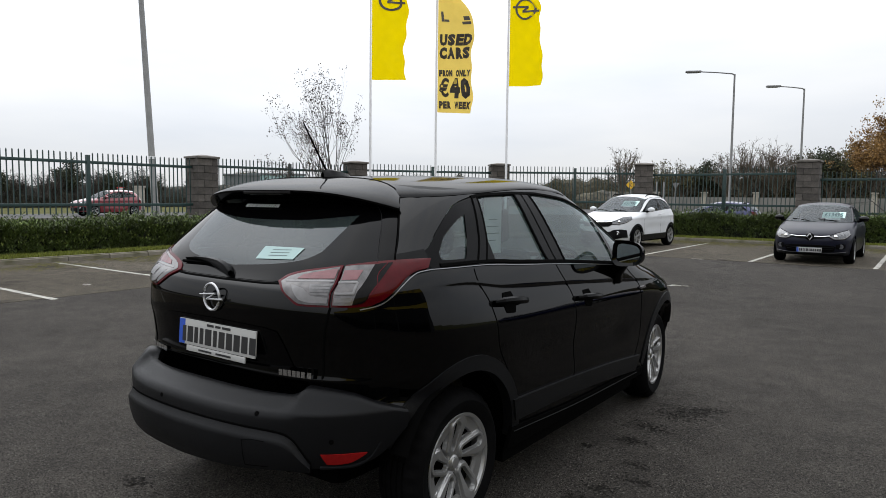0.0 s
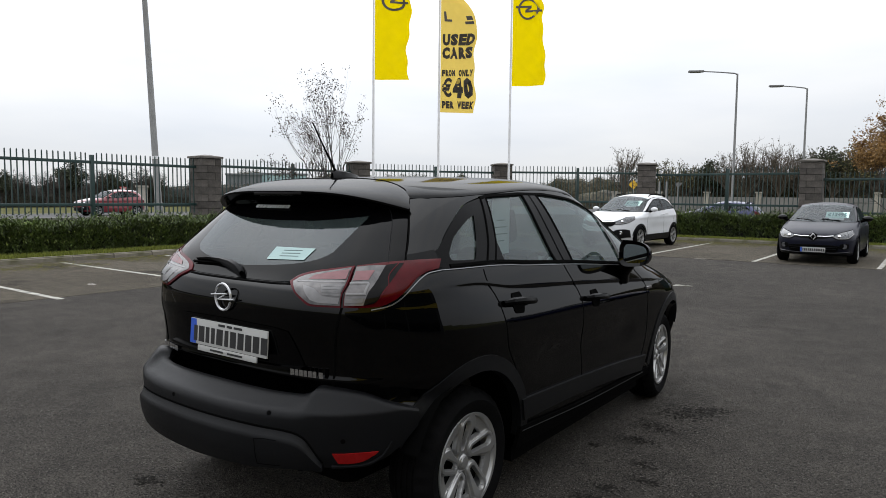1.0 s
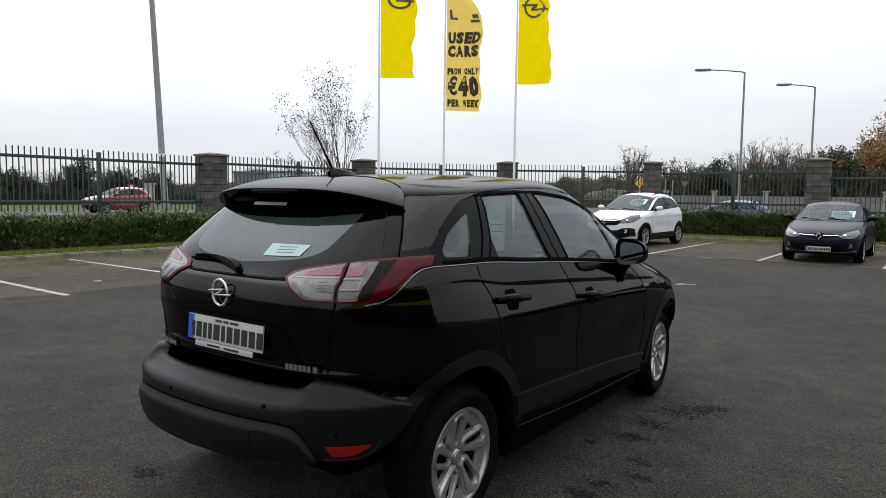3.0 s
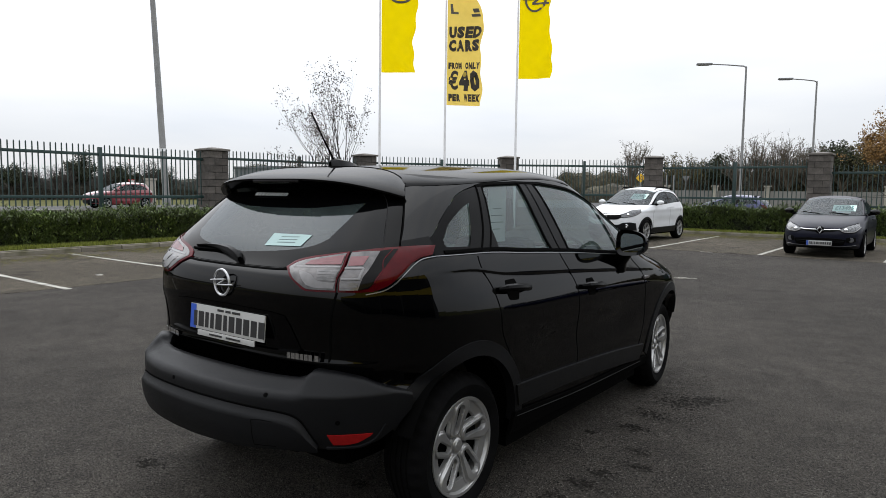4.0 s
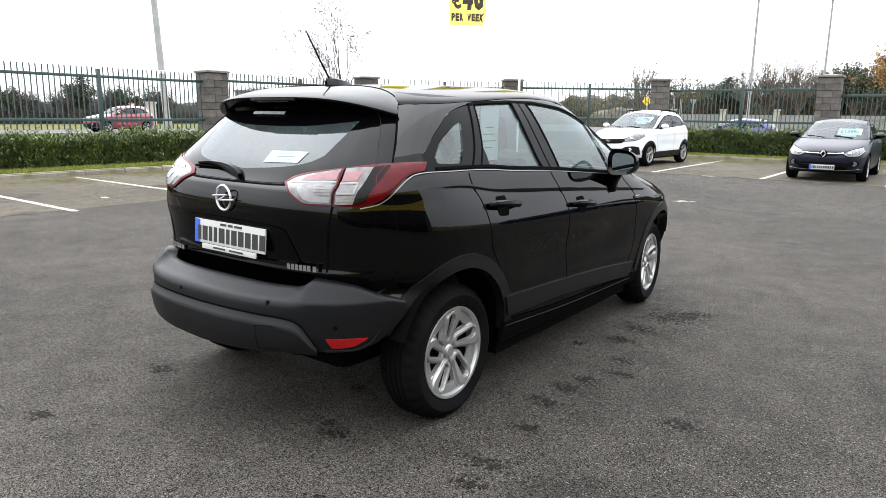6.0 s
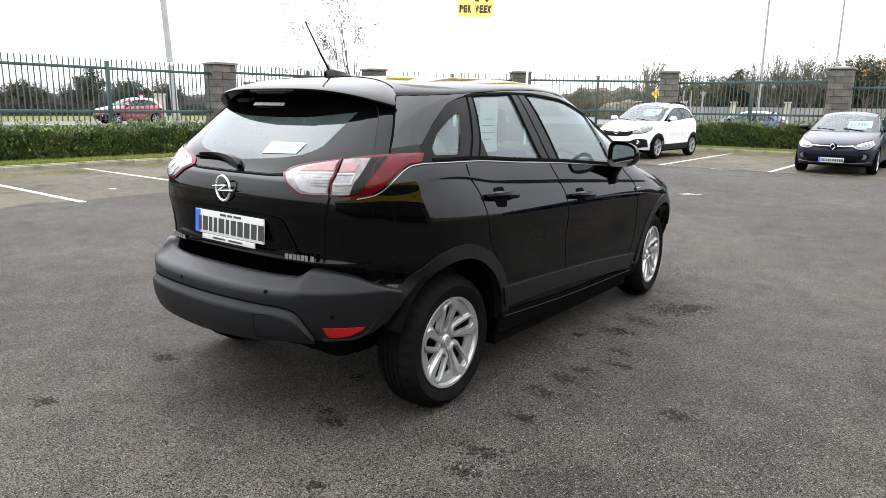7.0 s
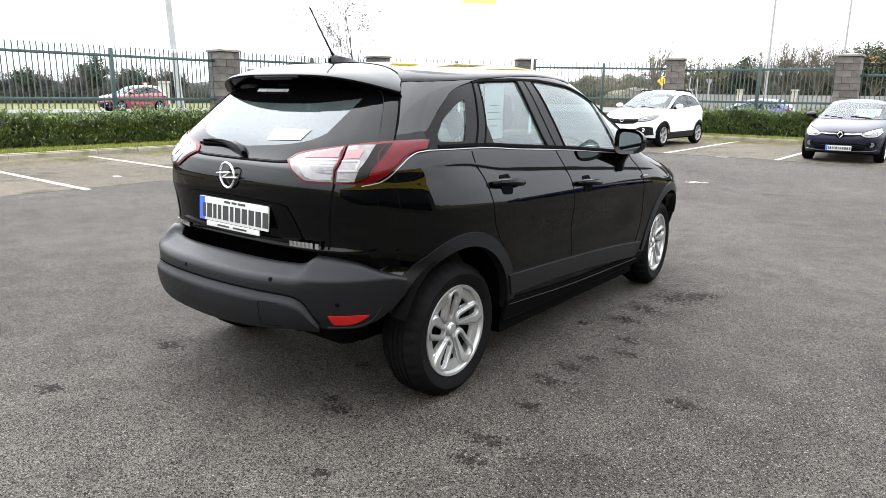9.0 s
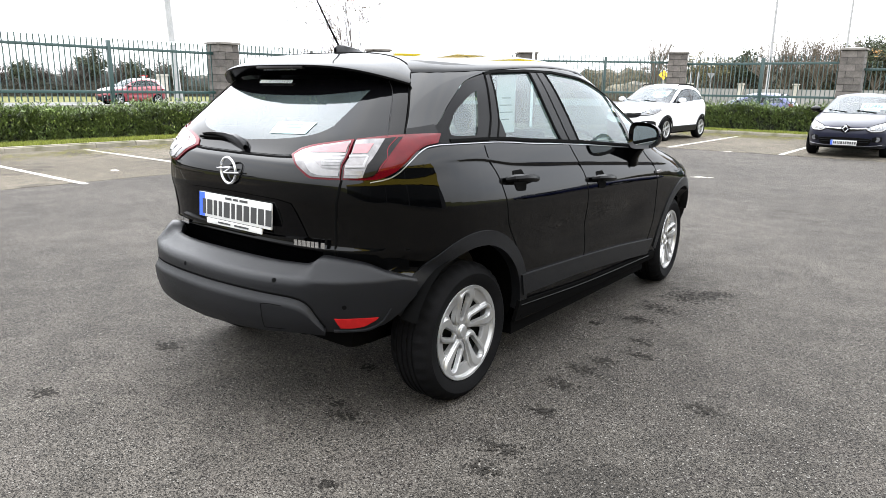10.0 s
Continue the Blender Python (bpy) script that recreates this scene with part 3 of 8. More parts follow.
# ---- hedges ----
def hedge(name, x0, x1, y0, y1, z0, z1, count, seed, ragged=1.0):
    rng = random.Random(seed)
    verts, faces = [], []

    def top_at(x, y):
        return z1 + ragged * 0.10 * noise.noise(Vector((x * 0.8, y * 0.8, seed))) + ragged * 0.07 * noise.noise(Vector((x * 2.3, y * 2.3, seed + 4))) + ragged * 0.22 * max(noise.noise(Vector((x * 1.4, y * 1.4, seed + 9))) - 0.22, 0.0)
    for _ in range(count // 6):
        x, y = rng.uniform(x0, x1), rng.uniform(y0, y1)
        zt = top_at(x, y)
        if rng.random() < 0.45:
            z = zt - abs(rng.gauss(0, 0.07)) + (rng.uniform(0.02, 0.20) if rng.random() < 0.15 else 0)
        else:
            z = rng.uniform(z0 + 0.03, zt)
            sidep = rng.random()
            k = abs(rng.gauss(0, 0.05))
            if (x1 - x0) > (y1 - y0):
                y = y0 + k + 0.07 * noise.noise(Vector((x * 1.7, z * 2.5, seed))) if sidep < 0.75 else y1 - k
            else:
                x = x1 - k + 0.07 * noise.noise(Vector((y * 1.7, z * 2.5, seed))) if sidep < 0.75 else x0 + k
        # a sprig: narrow leaves standing out round a short upright shoot
        lean = Vector((rng.gauss(0, 0.35), rng.gauss(0, 0.35), 1)).normalized()
        shoot, turn = rng.uniform(0.08, 0.18), rng.uniform(0, 6.283)
        for q in range(7):
            ln, wd = rng.uniform(0.08, 0.145), rng.uniform(0.022, 0.038)
            a, e = turn + 2.4 * q + rng.gauss(0, 0.3), rng.gauss(0.75, 0.3)
            d = Vector((math.cos(a) * math.cos(e), math.sin(a) * math.cos(e), math.sin(e)))
            s = d.cross(Vector((rng.gauss(0, 0.3), rng.gauss(0, 0.3), 1))).normalized() * wd / 2
            up = s.cross(d).normalized() * 0.008
            c = Vector((x, y, z)) + lean * shoot * (q / 6 - 0.7)
            i = len(verts)
            verts += [c, c + d * ln * 0.5 - s + up, c + d * ln, c + d * ln * 0.5 + s + up]
            faces += [(i, i + 1, i + 2), (i, i + 2, i + 3)]
    me = bpy.data.meshes.new("leaves")
    me.from_pydata([tuple(v) for v in verts], [], faces)
    me.materials.append(M_LEAF)
    ob = thing(name, "clipped dark green laurel hedge with loose shoots", "hedge")
    lv = new("leaves", me)
    lv.parent = ob
    tagged(lv, kind="stuff")
    verts, faces = [], []
    for _ in range(count // 16):
        x, y = rng.uniform(x0, x1), rng.uniform(y0, y1)
        z = top_at(x, y) + rng.uniform(-0.10, 0.10)
        if rng.random() < 0.35:
            z = rng.uniform(z0 + 0.2, z)
            if (x1 - x0) > (y1 - y0):
                y = y0 - rng.uniform(0, 0.04)
            else:
                x = x1 + rng.uniform(0, 0.04)
        a, e, ln = rng.uniform(0, 6.283), rng.gauss(0.8, 0.35), rng.uniform(0.05, 0.10)
        d = Vector((math.cos(a) * math.cos(e), math.sin(a) * math.cos(e), math.sin(e)))
        sd = d.cross(Vector((rng.gauss(0, 0.3), rng.gauss(0, 0.3), 1))).normalized() * 0.012
        c, i = Vector((x, y, z)), len(verts)
        verts += [tuple(c - d * ln / 2), tuple(c - sd), tuple(c + d * ln / 2), tuple(c + sd)]
        faces.append((i, i + 1, i + 2, i + 3))
    me = bpy.data.meshes.new("young_shoot")
    me.from_pydata(verts, [], faces)
    me.materials.append(M_LEAF_YOUNG)
    lv = new("young_shoot", me)
    lv.parent = ob
    tagged(lv, "pale green young shoots", kind="stuff")
    # near-black sheet puts the shade between the leaves into colour
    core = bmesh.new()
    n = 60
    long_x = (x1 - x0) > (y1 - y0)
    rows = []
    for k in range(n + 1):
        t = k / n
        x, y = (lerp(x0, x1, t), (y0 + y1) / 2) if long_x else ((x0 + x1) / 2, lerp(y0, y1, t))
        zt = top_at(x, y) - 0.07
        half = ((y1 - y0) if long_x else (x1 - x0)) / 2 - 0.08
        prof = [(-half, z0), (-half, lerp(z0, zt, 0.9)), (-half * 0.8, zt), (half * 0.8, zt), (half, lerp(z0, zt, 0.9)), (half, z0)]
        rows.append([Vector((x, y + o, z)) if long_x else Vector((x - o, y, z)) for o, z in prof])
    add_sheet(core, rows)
    part("hedge_core", core, M_HEDGE_SHADE, ob)
    return ob


hedge("hedge", -15.5, -14.0, -1.0, 12.5, 0.10, 0.74, 46000, 3, 1.5)
hedge("hedge", -7.0, 5.0, 23.55, 24.55, 0.10, 0.92, 34000, 8)

# ---- fence: block pillars, low wall, railings ----
PILLAR_TOP = [2.66, 2.74, 2.85, 2.90, 2.97, 2.98]
BLOCK_ME = {}


def block_mesh(lx, ly):
    key = (round(lx, 3), round(ly, 3))
    if key not in BLOCK_ME:
        bm = box(-lx / 2, lx / 2, -ly / 2, ly / 2, 0, 0.213)
        bmesh.ops.bevel(bm, geom=bm.edges[:], offset=0.008, segments=1, affect="EDGES")
        for v in bm.verts:
            v.co += Vector((random.uniform(-1, 1), random.uniform(-1, 1), random.uniform(-1, 1))) * 0.003
        me = bpy.data.meshes.new("block")
        bm.to_mesh(me)
        bm.free()
        me.materials.append(M_BLOCK)
        BLOCK_ME[key] = me
    return BLOCK_ME[key]


def pillar(x, y, ang, top):
    ob = thing("gate_pillar", "square dark grey rough block pillar with a concrete cap", "pillar", Matrix.Translation((x, y, 0)) @ Matrix.Rotation(ang, 4, "Z"), "fence pillars")
    w = 0.70
    part("mortar_core", box(-w / 2 + 0.012, w / 2 - 0.012, -w / 2 + 0.012, w / 2 - 0.012, 0.0, top - 0.12), M_MORTAR, ob, smooth=False)
    z, row = top - 0.12 - 0.225, 0
    while z > 0.3:
        flip = row % 2
        for k in range(4):
            long_b, thick_b = 0.48, 0.21
            blk = new("block", block_mesh(long_b, thick_b))
            blk.parent = ob
            o = (w - long_b) / 2 * (1 if flip else -1)
            blk.matrix_local = Matrix.Rotation(math.pi / 2 * k, 4, "Z") @ Matrix.Translation((o, -(w - thick_b) / 2, z + random.uniform(-0.002, 0.002)))
        z -= 0.225
        row += 1
    bm = box(-0.40, 0.40, -0.40, 0.40, top - 0.12, top - 0.055, bevel=0.012)
    r = bmesh.ops.create_cone(bm, cap_ends=True, segments=4, radius1=0.54, radius2=0.10, depth=0.055, matrix=Matrix.Translation((0, 0, top - 0.0285)) @ Matrix.Rotation(math.pi / 4, 4, "Z"))
    part("cap", bm, M_CAP, ob, "weathered concrete cap", smooth=False)
    return ob


def bar_mesh(length):
    bm = box(-0.013, 0.013, -0.013, 0.013, 0, length - 0.03)
    bmesh.ops.create_cone(bm, cap_ends=True, segments=4, radius1=0.0184, radius2=0.003, depth=0.03, matrix=Matrix.Translation((0, 0, length - 0.015)) @ Matrix.Rotation(math.pi / 4, 4, "Z"))
    me = bpy.data.meshes.new("railing_bar")
    bm.to_mesh(me)
    bm.free()
    me.materials.append(M_GREEN)
    return me


def fence_panel(xa, ya, xb, yb, z_rail_top, wall_top=0.83):
    run, ang = math.hypot(xb - xa, yb - ya), math.atan2(yb - ya, xb - xa)
    ob = thing("railing_panel", "dark green steel railing panel with pointed bars", "fence", Matrix.Translation((xa, ya, 0)) @ Matrix.Rotation(ang, 4, "Z"), "fence panels")
    a, b = 0.36, run - 0.36
    zb = z_rail_top - 1.17
    part("rail", box(a, b, -0.025, 0.025, z_rail_top - 0.04, z_rail_top + 0.04, bevel=0.006), M_GREEN, ob)
    part("rail", box(a, b, -0.025, 0.025, zb - 0.04, zb + 0.04, bevel=0.006), M_GREEN, ob)
    m = (a + b) / 2 + 0.15
    part("post", box(m - 0.05, m + 0.05, -0.05, 0.05, wall_top, z_rail_top + 0.20, bevel=0.006), M_GREEN, ob)
    me = bar_mesh(z_rail_top + 0.27 - (zb - 0.26))
    n = int((b - a) / 0.143)
    for k in range(n):
        x = a + (k + 0.5) * (b - a) / n
        if abs(x - m) < 0.07:
            continue
        br = new("railing_bar", me)
        br.parent = ob
        br.matrix_local = Matrix.Translation((x, random.uniform(-0.002, 0.002), zb - 0.26)) @ pose(0, 0, 0, random.gauss(0, 0.25), random.gauss(0, 0.25), 0)


def low_wall(xa, ya, xb, yb, top):
    run, ang = math.hypot(xb - xa, yb - ya), math.atan2(yb - ya, xb - xa)
    ob = thing("low_wall", "low weathered concrete wall under the railings", "wall", Matrix.Translation((xa, ya, 0)) @ Matrix.Rotation(ang, 4, "Z"), kind="structure")
    part("wall_body", box(0.34, run - 0.34, -0.10, 0.10, 0, top - 0.07), M_WALL, ob, smooth=False)
    part("coping", box(0.34, run - 0.34, -0.15, 0.15, top - 0.07, top, bevel=0.012), M_WALL, ob)


for i, (x, y) in enumerate(FENCE):
    nxt, prv = FENCE[min(i + 1, len(FENCE) - 1)], FENCE[max(i - 1, 0)]
    pillar(x, y, math.atan2(nxt[1] - prv[1], nxt[0] - prv[0]), PILLAR_TOP[i])
for i, ((xa, ya), (xb, yb)) in enumerate(zip(FENCE, FENCE[1:])):
    fence_panel(xa, ya, xb, yb, (2.34, 2.40, 2.49, 2.52, 2.46)[i], 0.83)
    low_wall(xa, ya, xb, yb, 0.83)
fence_panel(-1.25, 25.0, 5.0, 25.0, 2.24)
low_wall(-1.25, 25.0, 5.0, 25.0, 0.83)
fence_panel(-16.5, -4.3, -16.5, 3.2, 2.34)
low_wall(-16.5, -4.3, -16.5, 3.2, 0.83)


# ---- flagpoles ----
def add_flag(pole, bottom, top, width, material, seed, droop):
    rng_phase = seed * 1.7

    def fold(u, v):
        # the upper free corner hangs folded in
        fall = 1 - droop * smoothstep(0.60, 0.95, v)
        x = width * u * fall * (0.95 - 0.07 * math.sin(2.2 * v + rng_phase) - 0.04 * math.sin(11 * v + rng_phase * 3) - 0.025 * math.sin(31 * v + 4 * u + rng_phase))
        y = 0.10 * u * math.sin(5.0 * u + 3.0 * v + rng_phase) + 0.06 * u * math.sin(9.0 * v + rng_phase * 2 + 2 * u) + 0.035 * u * math.sin(22 * v - 9 * u + rng_phase) + 0.02 * u * math.sin(47 * v + 13 * u)
        return x, y
    bm = bmesh.new()
    nu, nv = 28, 110
    grid = []
    for j in range(nv + 1):
        v = j / nv
        z = lerp(bottom, top, v)
        row = []
        for i in range(nu + 1):
            u = i / nu
            x, y = fold(u, v)
            row.append(Vector((0.05 + x, y, z - 0.06 * u * math.sin(3 * v + seed) + 0.05 * u * u)))
        grid.append(row)
    add_sheet(bm, grid)
    return part("flag", bm, material, pole), fold


def flag_pole(x, y, face, bottom, top, width, material, seed, label, marks, droop=0.0):
    pole = thing("flagpole", label, "flagpole", Matrix.Translation((x, y, 0.1)) @ Matrix.Rotation(face, 4, "Z"), "flagpoles")
    part("pole", tube([(0, 0, 0), (0, 0, 4), (0, 0, top + 0.4)], [0.045, 0.042, 0.032], 12), M_POLE_WHITE, pole, "slim white pole")
    part("finial", add_lathe(bmesh.new(), [(0.03, top + 0.4), (0.045, top + 0.43), (0.03, top + 0.46), (0.001, top + 0.47)], 12), M_POLE_WHITE, pole)
    flag, fold = add_flag(pole, bottom, top, width, material, seed, droop)
    marks(flag, fold, bottom, top, width)


def ring_mark(flag, fold, bottom, top, width):
    """A dark ring with a bar through it near the top of the cloth."""
    cz = bottom + 2.75
    for sgn in (-1, 1):
        def on(u, z):
            v = (z - bottom) / (top - bottom)
            x, y = fold(u, v)
            return Vector((0.05 + x, y + sgn * 0.012, z))
        n = 40
        inner = [on(0.52 + 0.27 * math.cos(2 * math.pi * k / n), cz + 0.30 * math.sin(2 * math.pi * k / n)) for k in range(n + 1)]
        outer = [on(0.52 + 0.34 * math.cos(2 * math.pi * k / n), cz + 0.37 * math.sin(2 * math.pi * k / n)) for k in range(n + 1)]
        bars = [[[on(lerp(0.10, 0.62, k / 8), cz + 0.08 + w) for k in range(9)] for w in (-0.035, 0.035)],
                [[on(lerp(0.42, 0.94, k / 8), cz - 0.08 + w) for k in range(9)] for w in (-0.035, 0.035)],
                [[on(lerp(0.62, 0.42, k / 8), cz + lerp(0.08, -0.08, k / 8) + w) for k in range(9)] for w in (-0.045, 0.045)]]
        for grid in [[inner, outer]] + bars:
            bm = bmesh.new()
            add_sheet(bm, grid)
            part("printed_mark", bm, M_INK, flag)


def banner_words(flag, fold, bottom, top, width):
    rows = [("PER WEEK", 0.27, 0.24, 0.92), ("€40", 0.86, 0.64, 0.90), ("FROM ONLY", 1.42, 0.21, 0.93), ("CARS", 2.13, 0.37, 0.92), ("USED", 2.61, 0.37, 0.90)]
    for words, zc, hgt, wide in rows:
        span = width * wide
        for n, letter in enumerate(words):
            if letter == " ":
                continue
            cell = span / len(words)
            ob = add_text("printed_letter", letter, hgt * 1.35, M_INK, flag, Matrix.Identity(4), cell * 0.95, "", 0.03 if letter == "€" else 0.075)
            for v in ob.data.vertices:
                u = min(max(0.5 + (v.co.x - span / 2 + (n + 0.5) * cell) / width, 0.02), 0.98)
                z = bottom + zc + v.co.y
                x, y = fold(u, (z - bottom) / (top - bottom))
                v.co = Vector((0.05 + x, y - 0.012, z - 0.06 * u * math.sin(3 * (z - bottom) / (top - bottom) + 2) + 0.05 * u * u))
    for u0, u1, z0, z1 in ((0.10, 0.18, 3.30, 3.66), (0.18, 0.32, 3.30, 3.38), (0.70, 0.95, 3.22, 3.32), (0.78, 0.95, 3.36, 3.50)):
        bm = bmesh.new()
        grid = [[None] * 2 for _ in range(2)]
        for a, u in enumerate((u0, u1)):
            for b, z in enumerate((z0, z1)):
                x, y = fold(u, z / (top - bottom))
                grid[a][b] = Vector((0.05 + x, y - 0.012, bottom + z))
        add_sheet(bm, grid)
        part("printed_mark", bm, M_INK, flag)


FACE = radians(36)
flag_pole(-13.97, 15.84, FACE, 5.50, 9.6, 1.30, M_YELLOW, 1, "white flagpole with a plain yellow vertical flag and dark ring mark", ring_mark)
flag_pole(-12.75, 18.10, FACE, 4.52, 9.6, 1.27, M_PALE_YELLOW, 2, "white flagpole with a pale yellow sale banner in dark lettering", banner_words, 0.72)
flag_pole(-10.45, 19.38, FACE, 5.45, 9.6, 1.16, M_YELLOW, 3, "white flagpole with a plain yellow vertical flag and dark ring mark", ring_mark, 0.35)


# ---- street lamps ----
def street_lamp(x, y, height, arm, toward, label, lean=0.0, r0=0.072, head=True):
    ob = thing("street_lamp", label, "street lamp", Matrix.Translation((x, y, -0.03)) @ Matrix.Rotation(toward, 4, "Z") @ pose(0, 0, 0, 0, lean, 0), "street lamps")
    part("column", tube([(0, 0, 0), (0, 0, 1.2), (0, 0, 1.25), (0, 0, height)], [r0 * 1.25, r0 * 1.25, r0, r0 * 0.62], 14), M_GALV, ob, "galvanised steel column")
    if head:
        part("arm", tube([(0, 0, height - 0.05), (0.12, 0, height + 0.02), (arm * 0.5, 0, height + 0.10), (arm, 0, height + 0.16)], [0.04, 0.035, 0.03, 0.03], 8), M_GALV, ob)
        bm = box(arm - 0.10, arm + 0.68, -0.12, 0.12, height + 0.115, height + 0.215, bevel=0.035)
        part("lamp_head", bm, M_GALV, ob)
        part("lens", box(arm + 0.05, arm + 0.60, -0.09, 0.09, height + 0.095, height + 0.12, bevel=0.01), M_CLEAR_LENS, ob)
    else:
        part("band", tube([(0, 0, 2.66), (0, 0, 2.76)], [r0 * 1.0, r0 * 0.995], 14), M_POLE_WHITE, ob, "white band")
    return ob


street_lamp(-6.3, 35.3, 8.02, 1.75, radians(205), "tall galvanised street lamp with a single arm")
street_lamp(-3.9, 41.2, 7.86, 1.35, radians(205), "tall galvanised street lamp with a single arm")
street_lamp(-18.40, 10.27, 11.0, 0, radians(215), "tall grey tapered steel pole leaning slightly, with a white band", 2.7, 0.112, False)


# ---- trees ----
def branching(bm, rng, base, direction, length, radius, depth, tips, droop=0.0, splits=3, spread=0.55, thin=0.42):
    pts, rad, p, d = [base.copy()], [radius], base.copy(), direction.normalized()
    n = 4
    for k in range(n):
        d = (d + Vector((rng.gauss(0, 0.09), rng.gauss(0, 0.09), rng.gauss(0.02, 0.05) - droop))).normalized()
        p = p + d * length / n
        pts.append(p.copy())
        rad.append(radius * (1 - 0.55 * (k + 1) / n))
    add_tube(bm, pts, rad, 5 if depth > 1 else 3, False)
    if depth <= 0:
        tips.append((p.copy(), d.copy()))
        return
    for k in range(splits):
        t = rng.uniform(0.35, 1.0)
        i = min(int(t * n), n - 1)
        q = pts[i].lerp(pts[i + 1], t * n - i)
        a = rng.uniform(0, 6.283)
        side = d.cross(Vector((math.cos(a), math.sin(a), 0.3))).normalized()
        branching(bm, rng, q, d * (1 - spread) + side * spread, length * rng.uniform(0.5, 0.72), radius * thin, depth - 1, tips, droop, splits, spread, thin)
    branching(bm, rng, p, d, length * 0.7, radius * (thin + 0.03), depth - 1, tips, droop, splits, spread, thin)


def leaf_mesh(name, places, rng, size, material, parent, spread):
    verts, faces = [], []
    for p, d in places:
        c = p + Vector((rng.gauss(0, spread), rng.gauss(0, spread), rng.gauss(0, spread)))
        a = Vector((rng.gauss(0, 1), rng.gauss(0, 1), rng.gauss(0, 1))).normalized() * size * rng.uniform(0.6, 1.3)
        b = a.cross(Vector((rng.gauss(0, 1), rng.gauss(0, 1), rng.gauss(0, 1)))).normalized() * size * 0.6
        i = len(verts)
        verts += [tuple(c - a), tuple(c + b), tuple(c + a), tuple(c - b)]
        faces.append((i, i + 1, i + 2, i + 3))
    me = bpy.data.meshes.new(name)
    me.from_pydata(verts, [], faces)
    me.materials.append(material)
    ob = new(name, me)
    ob.parent = parent
    return ob


def tree(x, y, height, seed, label, leaves, leaf_size, leaf_mat, stems=1, depth=4, splits=3, spread=0.5, radius=0.06, trunk_share=0.35, category="tree", thin=0.42, leaf_from=0.0, turn=0.0, slim=1.0):
    rng = random.Random(seed)
    ob = thing("tree", label, category, Matrix.Translation((x, y, 0.0)) @ Matrix.Rotation(turn, 4, "Z") @ Matrix.Diagonal((slim, slim, 1, 1)))
    bm, tips = bmesh.new(), []
    for k in range(stems):
        d = Vector((rng.gauss(0, 0.11), rng.gauss(0, 0.11), 1)) if stems > 1 else Vector((rng.gauss(0, 0.03), rng.gauss(0, 0.03), 1))
        branching(bm, rng, Vector((rng.gauss(0, 0.06) * stems, rng.gauss(0, 0.06) * stems, 0)), d, height * (trunk_share + rng.uniform(-0.04, 0.04)), radius, depth, tips, 0.0, splits, spread, thin)
    part("trunk", bm, M_BARK, ob, "bare branching trunk and twigs")
    if leaves:
        high = [q for q in tips if q[0].z >= leaf_from]
        picks = [high[rng.randrange(len(high))] for _ in range(leaves)]
        lv = leaf_mesh("crown", picks, rng, leaf_size, leaf_mat, ob, leaf_size * 2.2)
        tagged(lv, "sparse small leaves", kind="stuff")
    return ob


tree(-15.15, 15.05, 5.75, 11, "young birch, nearly bare, with a few brown leaves", 3400, 0.034, M_DRY_LEAF, stems=6, depth=4, splits=2, spread=0.27, radius=0.05, trunk_share=0.38, turn=2.6, slim=0.92)
tree(0.95, 33.5, 6.2, 21, "birch with thinning orange autumn leaves", 22000, 0.05, M_AUTUMN, stems=2, depth=4, splits=4, spread=0.5, radius=0.06, trunk_share=0.36, leaf_from=3.1)


